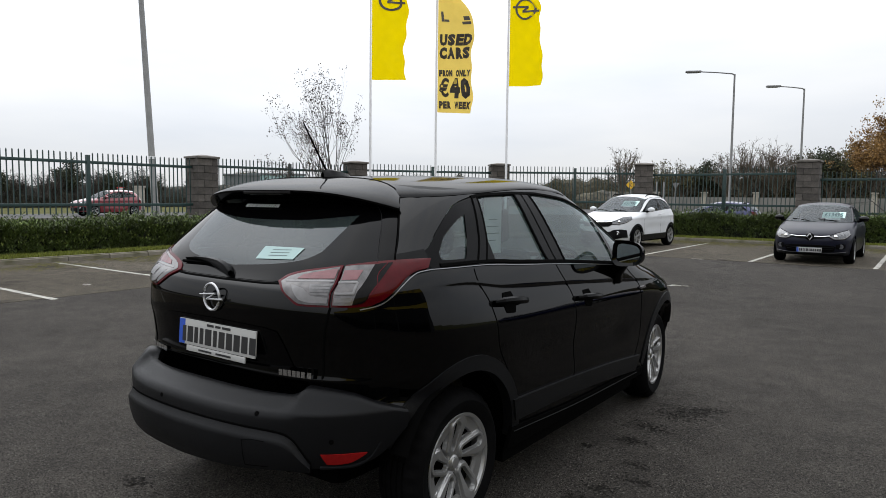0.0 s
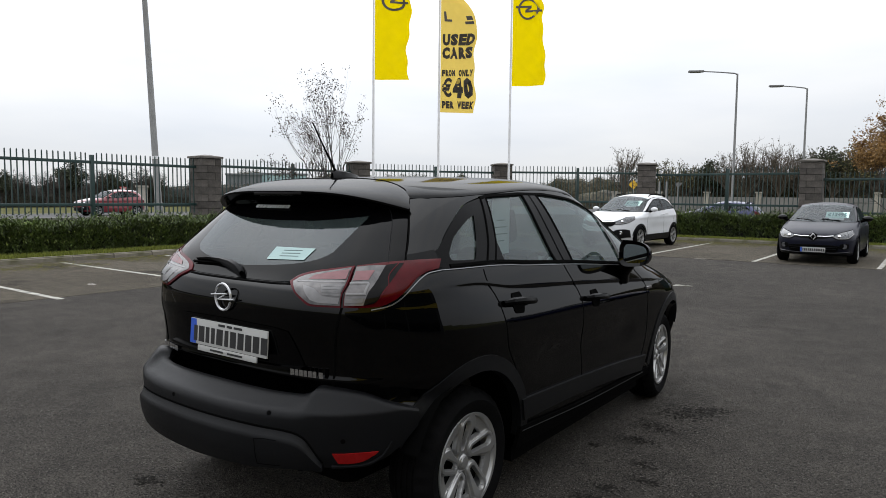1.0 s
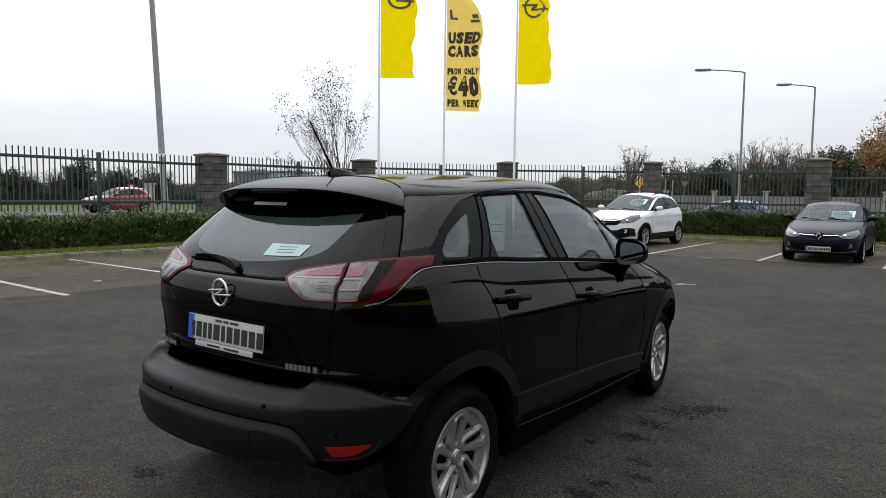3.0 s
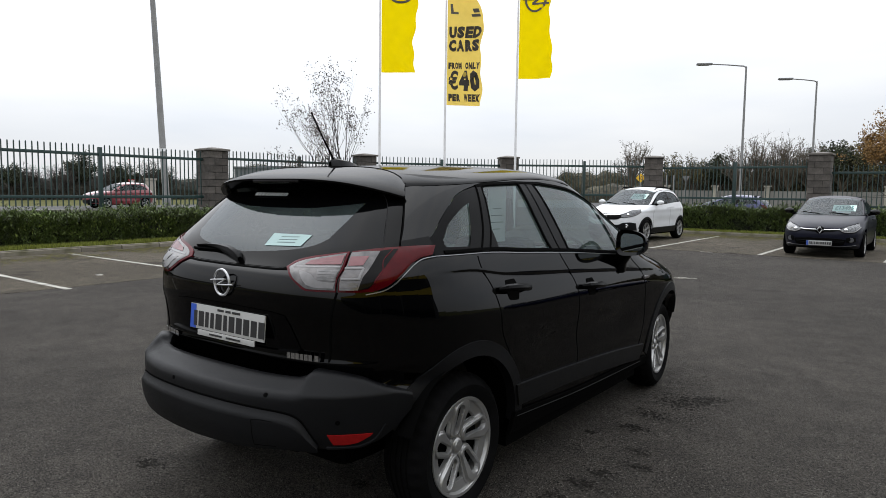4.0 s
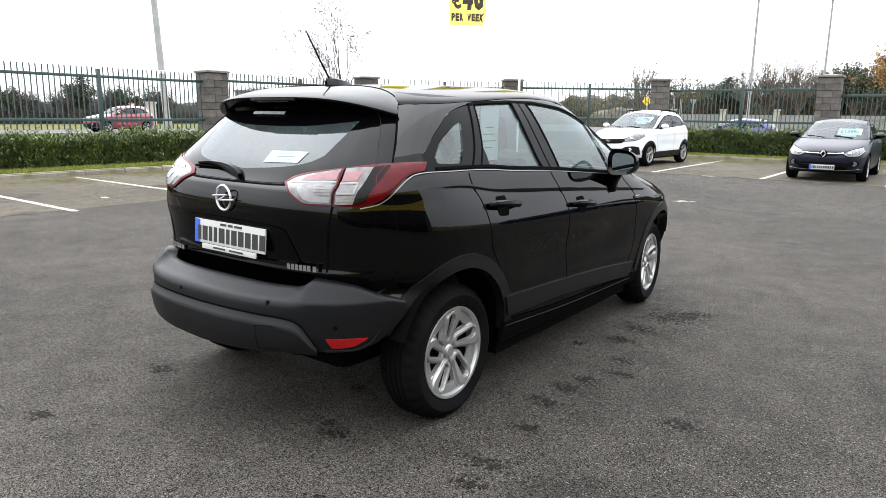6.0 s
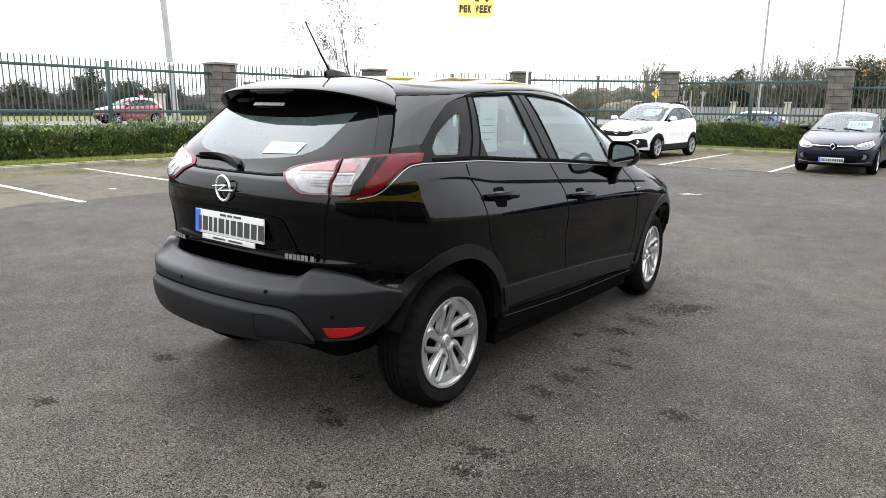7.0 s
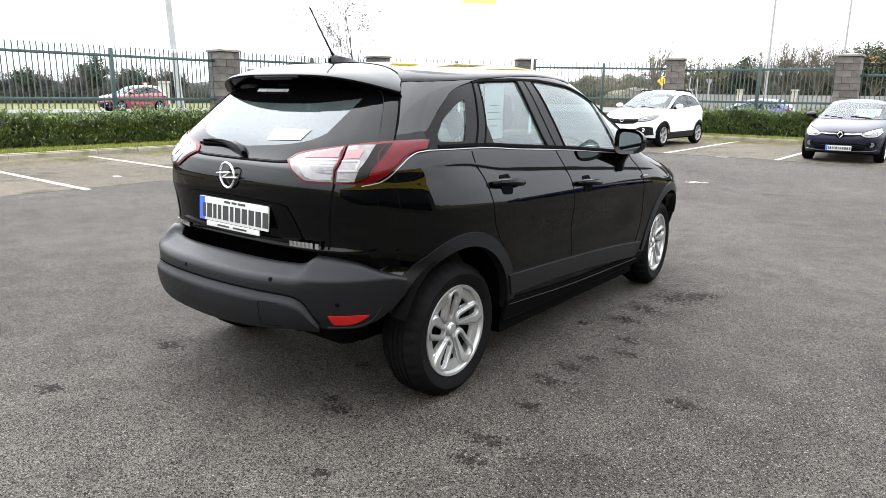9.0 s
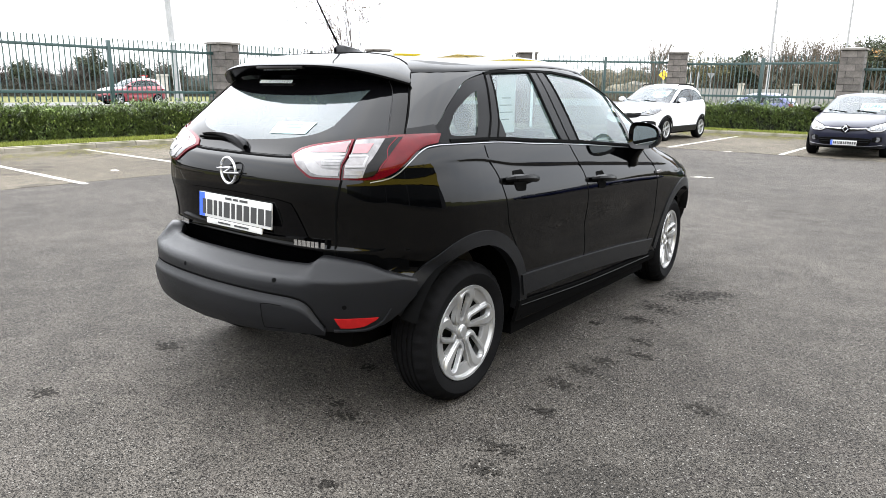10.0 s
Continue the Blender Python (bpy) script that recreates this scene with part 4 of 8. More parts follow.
def crown_tree(x, y, height, seed, label, kind, dark=False):
    """A far tree with a rounded crown: limbs reaching to a dome of fine twigs and small clumped leaves."""
    rng = random.Random(seed)
    ob = thing("tree", label, "tree", Matrix.Translation((x, y, 0.0)), "far trees")
    bm, tips = bmesh.new(), []
    half = height * rng.uniform(0.26, 0.34)
    cz, rz = height * 0.66, height * 0.34
    for q in range(46):
        a, e = rng.uniform(0, 6.283), math.asin(rng.uniform(-0.35, 1.0))
        tip = Vector((half * math.cos(a) * math.cos(e), half * math.sin(a) * math.cos(e), cz + rz * math.sin(e))) * rng.uniform(0.90, 1.04)
        root = Vector((0, 0, height * rng.uniform(0.22, 0.42)))
        mid = root.lerp(tip, 0.5) + Vector((rng.gauss(0, 0.12), rng.gauss(0, 0.12), rng.uniform(0.1, 0.4)))
        add_tube(bm, [root, mid, tip], [height * 0.008, height * 0.005, height * 0.0018], 4, False)
        for w in range(9):
            t = rng.uniform(0.35, 1.0)
            p = root.lerp(mid, t * 2) if t < 0.5 else mid.lerp(tip, t * 2 - 1)
            d = (tip - root).normalized() + Vector((rng.gauss(0, 0.6), rng.gauss(0, 0.6), rng.gauss(0.25, 0.5)))
            end = p + d.normalized() * height * rng.uniform(0.05, 0.12)
            add_tube(bm, [p, end], [height * 0.0028, height * 0.001], 3, False)
            tips.append((end, d))
            for v in range(2):
                e2 = end + Vector((rng.gauss(0, 1), rng.gauss(0, 1), rng.gauss(0.3, 1))) * height * 0.03
                add_tube(bm, [p.lerp(end, 0.6), e2], [height * 0.0016, height * 0.0008], 3, False)
                tips.append((e2, d))
    add_tube(bm, [Vector((0, 0, 0)), Vector((0.05, 0, height * 0.25)), Vector((0, 0.05, height * 0.45))], [height * 0.026, height * 0.020, height * 0.010], 7, False)
    part("trunk", bm, M_BARK if dark else M_TWIG_FAR, ob)
    count, size, material = ((500, 0.09, M_WOOD_FAR), (2600, 0.13, M_OLIVE), (5200, 0.15, M_EVERGREEN))[kind]
    lv = leaf_mesh("crown", [tips[rng.randrange(len(tips))] for _ in range(count)], rng, size * height / 7.5, material, ob, size * height / 7.5)
    tagged(lv, kind="stuff")
    return ob


M_TWIG_FAR = mat("far_twigs", (0.105, 0.086, 0.066), 0.95, vary=0.2, scale=0.8)


def wood_belt(run, height, depth, seed, label, materials, step, rough, low_to=None, bank=None):
    """A far belt of trees and scrub: a ragged bank with a crowd of fine twigs and small leaves standing out of it."""
    rng = random.Random(seed)
    ob = thing("far_woods", label, "trees", kind="stuff")
    (xa, ya), (xb, yb) = run
    ln = math.hypot(xb - xa, yb - ya)
    nx, ny = -(yb - ya) / ln, (xb - xa) / ln
    side = 1 if nx * (0 - xa) + ny * (0 - ya) < 0 else -1

    def top_at(d):
        k = 0.80 + rough * (0.55 * noise.noise(Vector((d * 0.045, seed, 0))) + 0.45 * noise.noise(Vector((d * 0.16, seed, 2))) + 0.18 * noise.noise(Vector((d * 0.5, seed, 5))))
        if low_to:
            k *= 0.50 + 0.50 * smoothstep(low_to - 4, low_to + 8, d)
        return max(height * k, 0.8)
    bm, rows = bmesh.new(), []
    prof = ((-1, -0.02), (-0.92, 0.45), (-0.5, 0.86), (0, 0.97), (0.5, 0.86), (0.92, 0.45), (1, -0.02))
    n = int(ln / step)
    for k in range(n + 1):
        d = ln * k / n
        h, w = top_at(d), 0.6 * noise.noise(Vector((d * 0.4, seed, 9)))
        rows.append([Vector((xa + (xb - xa) * k / n + nx * (depth * o + w), ya + (yb - ya) * k / n + ny * (depth * o + w), h * z)) for o, z in prof])
    add_sheet(bm, rows)
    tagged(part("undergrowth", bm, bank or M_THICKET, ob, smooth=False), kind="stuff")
    for which, material in enumerate(materials):
        verts, faces = [], []
        for _ in range(int(ln / step * 130)):
            d = rng.uniform(0, ln)
            # each colour keeps to its own stretches
            if which and noise.noise(Vector((d * 0.11, seed, 20 + 7 * which))) < rng.uniform(-0.25, 0.25):
                continue
            h = top_at(d)
            a = rng.random()
            zk = a * 0.97
            o = side * (float(np.interp(zk, (0, 0.45, 0.86, 0.97), (-1, -0.92, -0.5, 0))) - rng.uniform(0, 0.25))
            crown = 0.11 * h * abs(rng.gauss(0, 0.6)) if zk > 0.75 else 0.0
            x, y, z = xa + (xb - xa) * d / ln + nx * depth * o, ya + (yb - ya) * d / ln + ny * depth * o, h * zk + crown
            size, wd, t = h * rng.uniform(0.015, 0.05), h * rng.uniform(0.004, 0.011), rng.uniform(0, 6.283)
            dx, dy, dz = rng.gauss(0, 0.5), rng.gauss(0, 0.5), 0.7 + rng.gauss(0, 0.4)
            ex, ey = wd * math.cos(t), wd * math.sin(t)
            i = len(verts)
            verts += [(x - ex, y - ey, z - size * 0.5), (x + ex, y + ey, z - size * 0.5), (x + dx * size, y + dy * size, z + dz * size)]
            faces.append((i, i + 1, i + 2))
        me = bpy.data.meshes.new("foliage")
        me.from_pydata(verts, [], faces)
        me.materials.append(material)
        lv = new("foliage", me)
        lv.parent = ob
        tagged(lv, kind="stuff")
    return ob


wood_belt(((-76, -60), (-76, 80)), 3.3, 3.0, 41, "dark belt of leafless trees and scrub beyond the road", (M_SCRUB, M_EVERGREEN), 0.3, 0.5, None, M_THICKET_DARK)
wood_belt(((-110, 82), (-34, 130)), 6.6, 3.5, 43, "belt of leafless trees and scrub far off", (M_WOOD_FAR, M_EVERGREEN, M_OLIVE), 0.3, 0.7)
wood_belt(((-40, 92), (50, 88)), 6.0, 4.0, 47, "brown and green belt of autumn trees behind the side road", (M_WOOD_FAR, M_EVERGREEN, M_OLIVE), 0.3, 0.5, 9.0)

# rounded crowns standing over the belt: bare twiggy ones, brown ones and dark evergreens
for k, (x, h, kind) in enumerate(((-26.2, 6.2, 1), (-23.6, 5.8, 1), (-20.8, 6.1, 2), (-18.0, 7.2, 0), (-16.2, 8.0, 0), (-14.4, 8.0, 0), (-12.6, 7.7, 0), (-10.8, 7.5, 0), (-9.0, 6.7, 2), (-7.2, 6.8, 2), (-5.4, 7.3, 1), (-3.2, 7.4, 0))):
    label = ("leafless twiggy tree standing in the far wood", "brown autumn tree standing in the far wood", "dark round evergreen standing in the far wood")[kind]
    crown_tree(x, 84.5 + (k % 3), h, 70 + k, label, kind)
for k, (y, h, kind) in enumerate(((16.5, 3.4, 0), (18.2, 3.6, 2), (20.0, 3.4, 0), (21.6, 3.7, 0), (23.2, 3.4, 0), (24.6, 3.6, 0), (26.0, 3.4, 2), (27.4, 3.6, 0), (28.8, 3.4, 0), (30.2, 3.7, 0), (31.8, 3.6, 0), (33.7, 4.7, 2), (35.6, 4.1, 0), (37.2, 3.6, 2), (38.7, 3.9, 2), (40.6, 4.6, 0), (42.2, 3.7, 2), (44.0, 3.9, 0), (47.5, 3.6, 0))):
    crown_tree(-72.0 - (k % 3), y, h, 90 + k, ("leafless tree beyond the road", "", "dark ivy-covered tree beyond the road")[kind], kind, True)

# pale wall with posts along the far side of the side road
wall = thing("boundary_wall", "pale grey boundary wall with cream posts beyond the road", "wall", kind="structure")
part("wall_body", box(-24, 8, 62.0, 62.2, 0, 1.75), M_FAR_WALL, wall, smooth=False)
for k in range(8):
    x = -23.5 + 4.4 * k
    part("post", box(x - 0.20, x + 0.20, 61.85, 62.25, 0, 2.1), M_FAR_POST, wall, smooth=False)
    part("post_cap", box(x - 0.26, x + 0.26, 61.78, 62.32, 2.1, 2.22), M_FAR_POST, wall, smooth=False)
pier = thing("boundary_wall", "cream stone gate pier beyond the road", "gate pier", kind="structure")
for x, y in ((-49.3, 27.5), (-50.2, 33.5)):
    part("post", box(x - 0.3, x + 0.3, y - 0.3, y + 0.3, 0, 2.0), M_FAR_POST, pier, smooth=False)
    part("post_cap", box(x - 0.36, x + 0.36, y - 0.36, y + 0.36, 2.0, 2.15), M_FAR_POST, pier, smooth=False)

# showroom that closes the place behind and beside the viewer: dark glazing under a yellow fascia
showroom = thing("showroom_wall", "showroom with dark glazing and a yellow fascia beside the lot", "building", kind="structure")
part("wall_body", box(9.6, 20.0, -34, 3.4, 0, 4.6), M_DARK_PANEL, showroom, smooth=False)
for k in range(8):
    part("window_pane", box(9.54, 9.59, -32.9 + 4.5 * k, -28.6 + 4.5 * k, 0.15, 2.5), M_SHOW_GLASS, showroom, smooth=False)
part("fascia", box(9.45, 9.59, -34, 3.4, 2.7, 4.6), M_FASCIA, showroom, "plain yellow fascia", smooth=False)
for k, wide in enumerate((0.5, 0.3, 0.55, 0.45, 0.5, 0.3)):
    part("sign_bar", box(9.42, 9.45, 2.3 - 0.95 * k - wide, 2.3 - 0.95 * k, 3.2, 4.2), M_SATIN_DARK, showroom, smooth=False)
part("roof_edge", box(9.5, 20.1, -34.1, 3.5, 4.6, 4.7), M_SATIN_DARK, showroom, smooth=False)

# ---- vehicles: one shell maths for all ----
def round_corner(p, n):
    """A point of the rounded corner u^n + v^n = 1 at p quarters of a right angle from the v axis."""
    t = min(max(p, 0.0), 1.0) * math.pi / 2
    a, b = math.sin(t), math.cos(t)
    k = (a**n + b**n) ** (-1 / n)
    return a * k, b * k


def corner_from_x(u, n):
    u = min(max(u, 0.0), 1.0)
    return math.atan2(u, (1 - u**n) ** (1 / n)) / (math.pi / 2)


class Shell:
    """A car's skin: plan outlines (rounded rear, straight side, rounded front) stacked by height. y runs to the front, x to the right."""

    def __init__(self, width, rear, front, y0r, y0f, nr, nf, taper, crease=None):
        self.width, self.rear, self.front, self.y0r, self.y0f, self.nr, self.nf, self.taper, self.crease = width, rear, front, y0r, y0f, nr, nf, taper, crease

    def xy(self, p, z):
        w, a, b = curve_at(self.width, z), curve_at(self.y0r, z), curve_at(self.y0f, z)
        if p <= 1:
            u, v = round_corner(p, curve_at(self.nr, z))
            x, y = w * u, a - (a - curve_at(self.rear, z)) * v
        elif p <= 2:
            x, y = w, lerp(a, b, p - 1)
        else:
            u, v = round_corner(3 - p, curve_at(self.nf, z))
            x, y = w * u, b + (curve_at(self.front, z) - b) * v
        x *= curve_at(self.taper, y)
        if self.crease:
            x += self.crease(y, z) * min(1.0, x / w) ** 4
        return x, y

    def at(self, p, z, off=0.0):
        x, y = self.xy(p, z)
        if not off:
            return Vector((x, y, z))
        e = 2e-3
        q0, q1 = max(p - e, 0.0), min(p + e, 3.0)
        (xa, ya), (xb, yb), (xc, yc), (xd, yd) = self.xy(q0, z), self.xy(q1, z), self.xy(p, z - 0.004), self.xy(p, z + 0.004)
        t1, t2 = Vector((xb - xa, yb - ya, 0)), Vector((xd - xc, yd - yc, 0.008))
        n = t1.cross(t2)
        n = n.normalized() if n.length > 1e-9 else Vector((0, -1, 0))
        if p <= 1e-6 or p >= 3 - 1e-6:
            n.x = 0.0
            n.normalize()
        return Vector((x, y, z)) + off * n

    def r(self, x, z):
        w, n = curve_at(self.width, z), curve_at(self.nr, z)
        return (corner_from_x(x / w, n), z)

    def f(self, x, z):
        w, n = curve_at(self.width, z), curve_at(self.nf, z)
        return (3 - corner_from_x(x / w, n), z)

    def s(self, y, z):
        a, b = curve_at(self.y0r, z), curve_at(self.y0f, z)
        if y < a:
            k = min((a - y) / (a - curve_at(self.rear, z)), 1.0)
            return (1 - corner_from_x(k, curve_at(self.nr, z)), z)
        if y > b:
            k = min((y - b) / (curve_at(self.front, z) - b), 1.0)
            return (2 + corner_from_x(k, curve_at(self.nf, z)), z)
        return (1 + (y - a) / (b - a), z)


def sample(pts, n, smooth):
    """n + 1 points evenly along a run of (p, z) points, rounded or straight."""
    if len(pts) == 1:
        return [pts[0]] * (n + 1)
    d = [0.0]
    for a, b in zip(pts, pts[1:]):
        d.append(d[-1] + math.hypot((b[0] - a[0]) * 1.3, b[1] - a[1]) + 1e-6)
    tp, tz = [(k, q[0]) for k, q in zip(d, pts)], [(k, q[1]) for k, q in zip(d, pts)]
    out = []
    for i in range(n + 1):
        k = d[-1] * i / n
        if smooth:
            out.append((curve_at(tp, k), curve_at(tz, k)))
        else:
            out.append((float(np.interp(k, d, [q[0] for q in pts])), float(np.interp(k, d, [q[1] for q in pts]))))
    return out


def add_patch(bm, shell, low, high, nu=12, nv=6, off=0.0, thick=0.0, side=1, smooth=True, bulge=0.0, lip=0.0):
    """A skin panel ruled between two runs of (p, z) points, proud of the shell by off, its rim turned in by thick. side: 1 right, -1 left."""
    a, b = sample(low, nu, smooth), sample(high, nu, smooth)
    grid = []
    for j in range(nv + 1):
        t = j / nv
        row = []
        for i in range(nu + 1):
            swell = bulge * (1 - (2 * t - 1) ** 4) * (1 - (2 * i / nu - 1) ** 8) + lip * smoothstep(0.0, 0.24, 1 - t)
            q = shell.at(lerp(a[i][0], b[i][0], t), lerp(a[i][1], b[i][1], t), off + swell)
            row.append(Vector((q.x * side, q.y, q.z)))
        grid.append(row)
    i, j = nu // 2, nv // 2
    mid = (lerp(a[i][0], b[i][0], j / nv), lerp(a[i][1], b[i][1], j / nv))
    out = shell.at(*mid, off + 0.01) - shell.at(*mid, off)
    out.x *= side
    here = grid[j][i]
    turned = (grid[j][i + 1] - here if i < nu else here - grid[j][i - 1]).cross(grid[j + 1][i] - here if j < nv else here - grid[j - 1][i]).dot(out) < 0
    vs = add_sheet(bm, [r[::-1] for r in grid] if turned else grid)
    if thick:
        rim = [(0, i) for i in range(nu + 1)] + [(j, nu) for j in range(1, nv + 1)] + [(nv, i) for i in range(nu - 1, -1, -1)] + [(j, 0) for j in range(nv - 1, 0, -1)]
        inner = []
        for j, i in rim:
            ii = nu - i if turned else i
            t = j / nv
            q = shell.at(lerp(a[ii][0], b[ii][0], t), lerp(a[ii][1], b[ii][1], t), off - thick)
            inner.append(bm.verts.new((q.x * side, q.y, q.z)))
        outer = [vs[j][i] for j, i in rim]
        for k in range(len(rim)):
            m = (k + 1) % len(rim)
            if abs(outer[m].co.x) > 1e-3 or abs(outer[k].co.x) > 1e-3:
                bm.faces.new((outer[m], outer[k], inner[k], inner[m]))
    return bm


def patch(shell, low, high, sides=(1,), **kw):
    bm = bmesh.new()
    for side in sides:
        add_patch(bm, shell, low, high, side=side, **kw)
    if len(sides) == 2:
        bmesh.ops.remove_doubles(bm, verts=[v for v in bm.verts if abs(v.co.x) < 1e-3], dist=2e-3)
    return bm


def add_strip(bm, shell, pts, half=0.004, off=0.004, n=40, side=1, smooth=True, rise=0.003):
    """A thin raised moulding or dark joint along a run of (p, z) points."""
    run = sample(pts, n, smooth)
    mids = [shell.at(p, z, off) for p, z in run]
    outs = [shell.at(p, z, off + rise) for p, z in run]
    rings = []
    for i, m in enumerate(mids):
        d = (mids[min(i + 1, n)] - mids[max(i - 1, 0)]).normalized()
        nn = (outs[i] - m).normalized()
        s = d.cross(nn).normalized() * half
        quad = [m - s, outs[i] - s * 0.6, outs[i] + s * 0.6, m + s]
        rings.append([bm.verts.new((q.x * side, q.y, q.z)) for q in quad])
    for a, b in zip(rings, rings[1:]):
        for k in range(3):
            bm.faces.new((a[k], b[k], b[k + 1], a[k + 1]) if side > 0 else (a[k + 1], b[k + 1], b[k], a[k]))
    return bm


def strip(shell, pts, sides=(1,), **kw):
    bm = bmesh.new()
    for side in sides:
        add_strip(bm, shell, pts, side=side, **kw)
    return bm


def lower_body(shell, sill, belt, wheels, arch, rows=20, off=0.0):
    """The painted body from the sill, over the wheel openings, up to the belt line, both sides."""
    zr = 0.55
    ys = set(np.linspace(curve_at(shell.y0r, zr), curve_at(shell.y0f, zr), 60).tolist())
    cols = [k / 26 for k in range(27)] + [3 - k / 26 for k in range(27)]
    for yc in wheels:
        for k in range(41):
            ys.add(yc - arch * math.cos(math.pi * k / 40))
        ys.add(yc - arch - 0.002)
        ys.add(yc + arch + 0.002)
    cols = sorted(set(round(c, 5) for c in cols + [shell.s(y, zr)[0] for y in ys]))
    bm = bmesh.new()
    for side in (1, -1):
        grid = []
        for p in cols:
            y = shell.xy(p, zr)[1]
            low = curve_at(sill, y)
            for yc in wheels:
                if abs(y - yc) <= arch + 1e-4:
                    low = max(low, 0.326 + math.sqrt(max(arch**2 - (y - yc) ** 2, 0)))
            col = []
            for j in range(rows + 1):
                t = j / rows
                x, yy = shell.xy(p, lerp(low, curve_at(belt, y), t))
                q = shell.at(p, lerp(low, belt_at(shell, belt, p), t), off)
                col.append(Vector((q.x * side, q.y, q.z)))
            # the skin turns in at its lower edge
            q = col[0]
            col.insert(0, Vector((q.x * 0.93, q.y + (0.05 if y < 0 else -0.05 if y > wheels[-1] else 0), q.z + 0.004)))
            grid.append(col)
        add_sheet(bm, grid[::-1] if side > 0 else grid)
    bmesh.ops.remove_doubles(bm, verts=[v for v in bm.verts if abs(v.co.x) < 1e-3], dist=2e-3)
    return bm


def belt_at(shell, belt, p):
    y = shell.xy(p, 1.1)[1]
    return curve_at(belt, y)


def arch_liner(yc, xo, xi, r):
    """The dark tunnel over a wheel."""
    bm = bmesh.new()
    n = 24
    a = [(yc - r * math.cos(math.pi * (k / n * 0.90 + 0.12)), 0.326 + r * math.sin(math.pi * (k / n * 0.90 + 0.12))) for k in range(n + 1)]
    add_sheet(bm, [[Vector((x, y, z)) for y, z in a] for x in (xo, (xo + xi) / 2, xi)])
    bm.faces.new([bm.verts.new((xi, y, z)) for y, z in a])
    return bm


def roof_height(zc, ze, k, round_edge, bend=2.6):
    """Height across a roof from its middle (k = 0) to its edge (k = 1), with a crisp or a rounded shoulder."""
    return ze + (zc - ze) * max(1 - k**3.4, 0.0) ** 0.62 if round_edge else zc - (zc - ze) * k**bend


def roof_sheet(xe, centre, edge, y0, y1, ny=24, nx=22, drop=0.0, round_edge=False):
    bm = bmesh.new()
    grid = []
    for j in range(ny + 1):
        y = lerp(y0, y1, j / ny)
        row = []
        for i in range(nx + 1):
            k = 2 * i / nx - 1
            k = math.sin(math.pi / 2 * k) if round_edge else math.copysign(abs(k) ** 0.85, k)
            w = curve_at(xe, y)
            zc, ze = curve_at(centre, y), curve_at(edge, y)
            row.append(Vector((k * w, y, roof_height(zc, ze, abs(k), round_edge) - drop)))
        grid.append(row)
    add_sheet(bm, grid)
    return bm


def seat(parent, x, y, z, width, material, head=True):
    bm = bmesh.new()
    add_box(bm, x - width / 2, x + width / 2, y, y + 0.5, z, z + 0.16, bevel=0.05)
    lean = Matrix.Translation((x, y + 0.06, z + 0.12)) @ pose(0, 0, 0, 12, 0, 0)
    add_box(bm, -width / 2, width / 2, -0.08, 0.06, 0, 0.58, m=lean, bevel=0.05)
    part("seat", bm, material, parent, "dark grey cloth seat")
    if head:
        bm = bmesh.new()
        add_box(bm, -0.13, 0.13, -0.06, 0.05, 0.62, 0.82, m=lean, bevel=0.045)
        for k in (-0.05, 0.05):
            add_tube(bm, [lean @ Vector((k, 0, 0.56)), lean @ Vector((k, 0, 0.64))], 0.008, 6)
        part("headrest", bm, material, parent)


def steering_wheel(parent, x, y, z):
    bm = bmesh.new()
    m = Matrix.Translation((x, y, z)) @ pose(0, 0, 0, 65, 0, 0)
    ring = [m @ Vector((0.18 * math.cos(2 * math.pi * k / 28), 0.18 * math.sin(2 * math.pi * k / 28), 0)) for k in range(29)]
    add_tube(bm, ring, 0.014, 8, False)
    for a in (0.1, math.pi - 0.1, -math.pi / 2):
        add_tube(bm, [m @ Vector((0, 0, -0.03)), m @ Vector((0.17 * math.cos(a), 0.17 * math.sin(a), 0))], 0.014, 6)
    add_lathe(bm, [(0.001, 0.0), (0.05, 0.0), (0.06, -0.03), (0.03, -0.2)], 16, m)
    part("steering_wheel", bm, M_CABIN, parent)


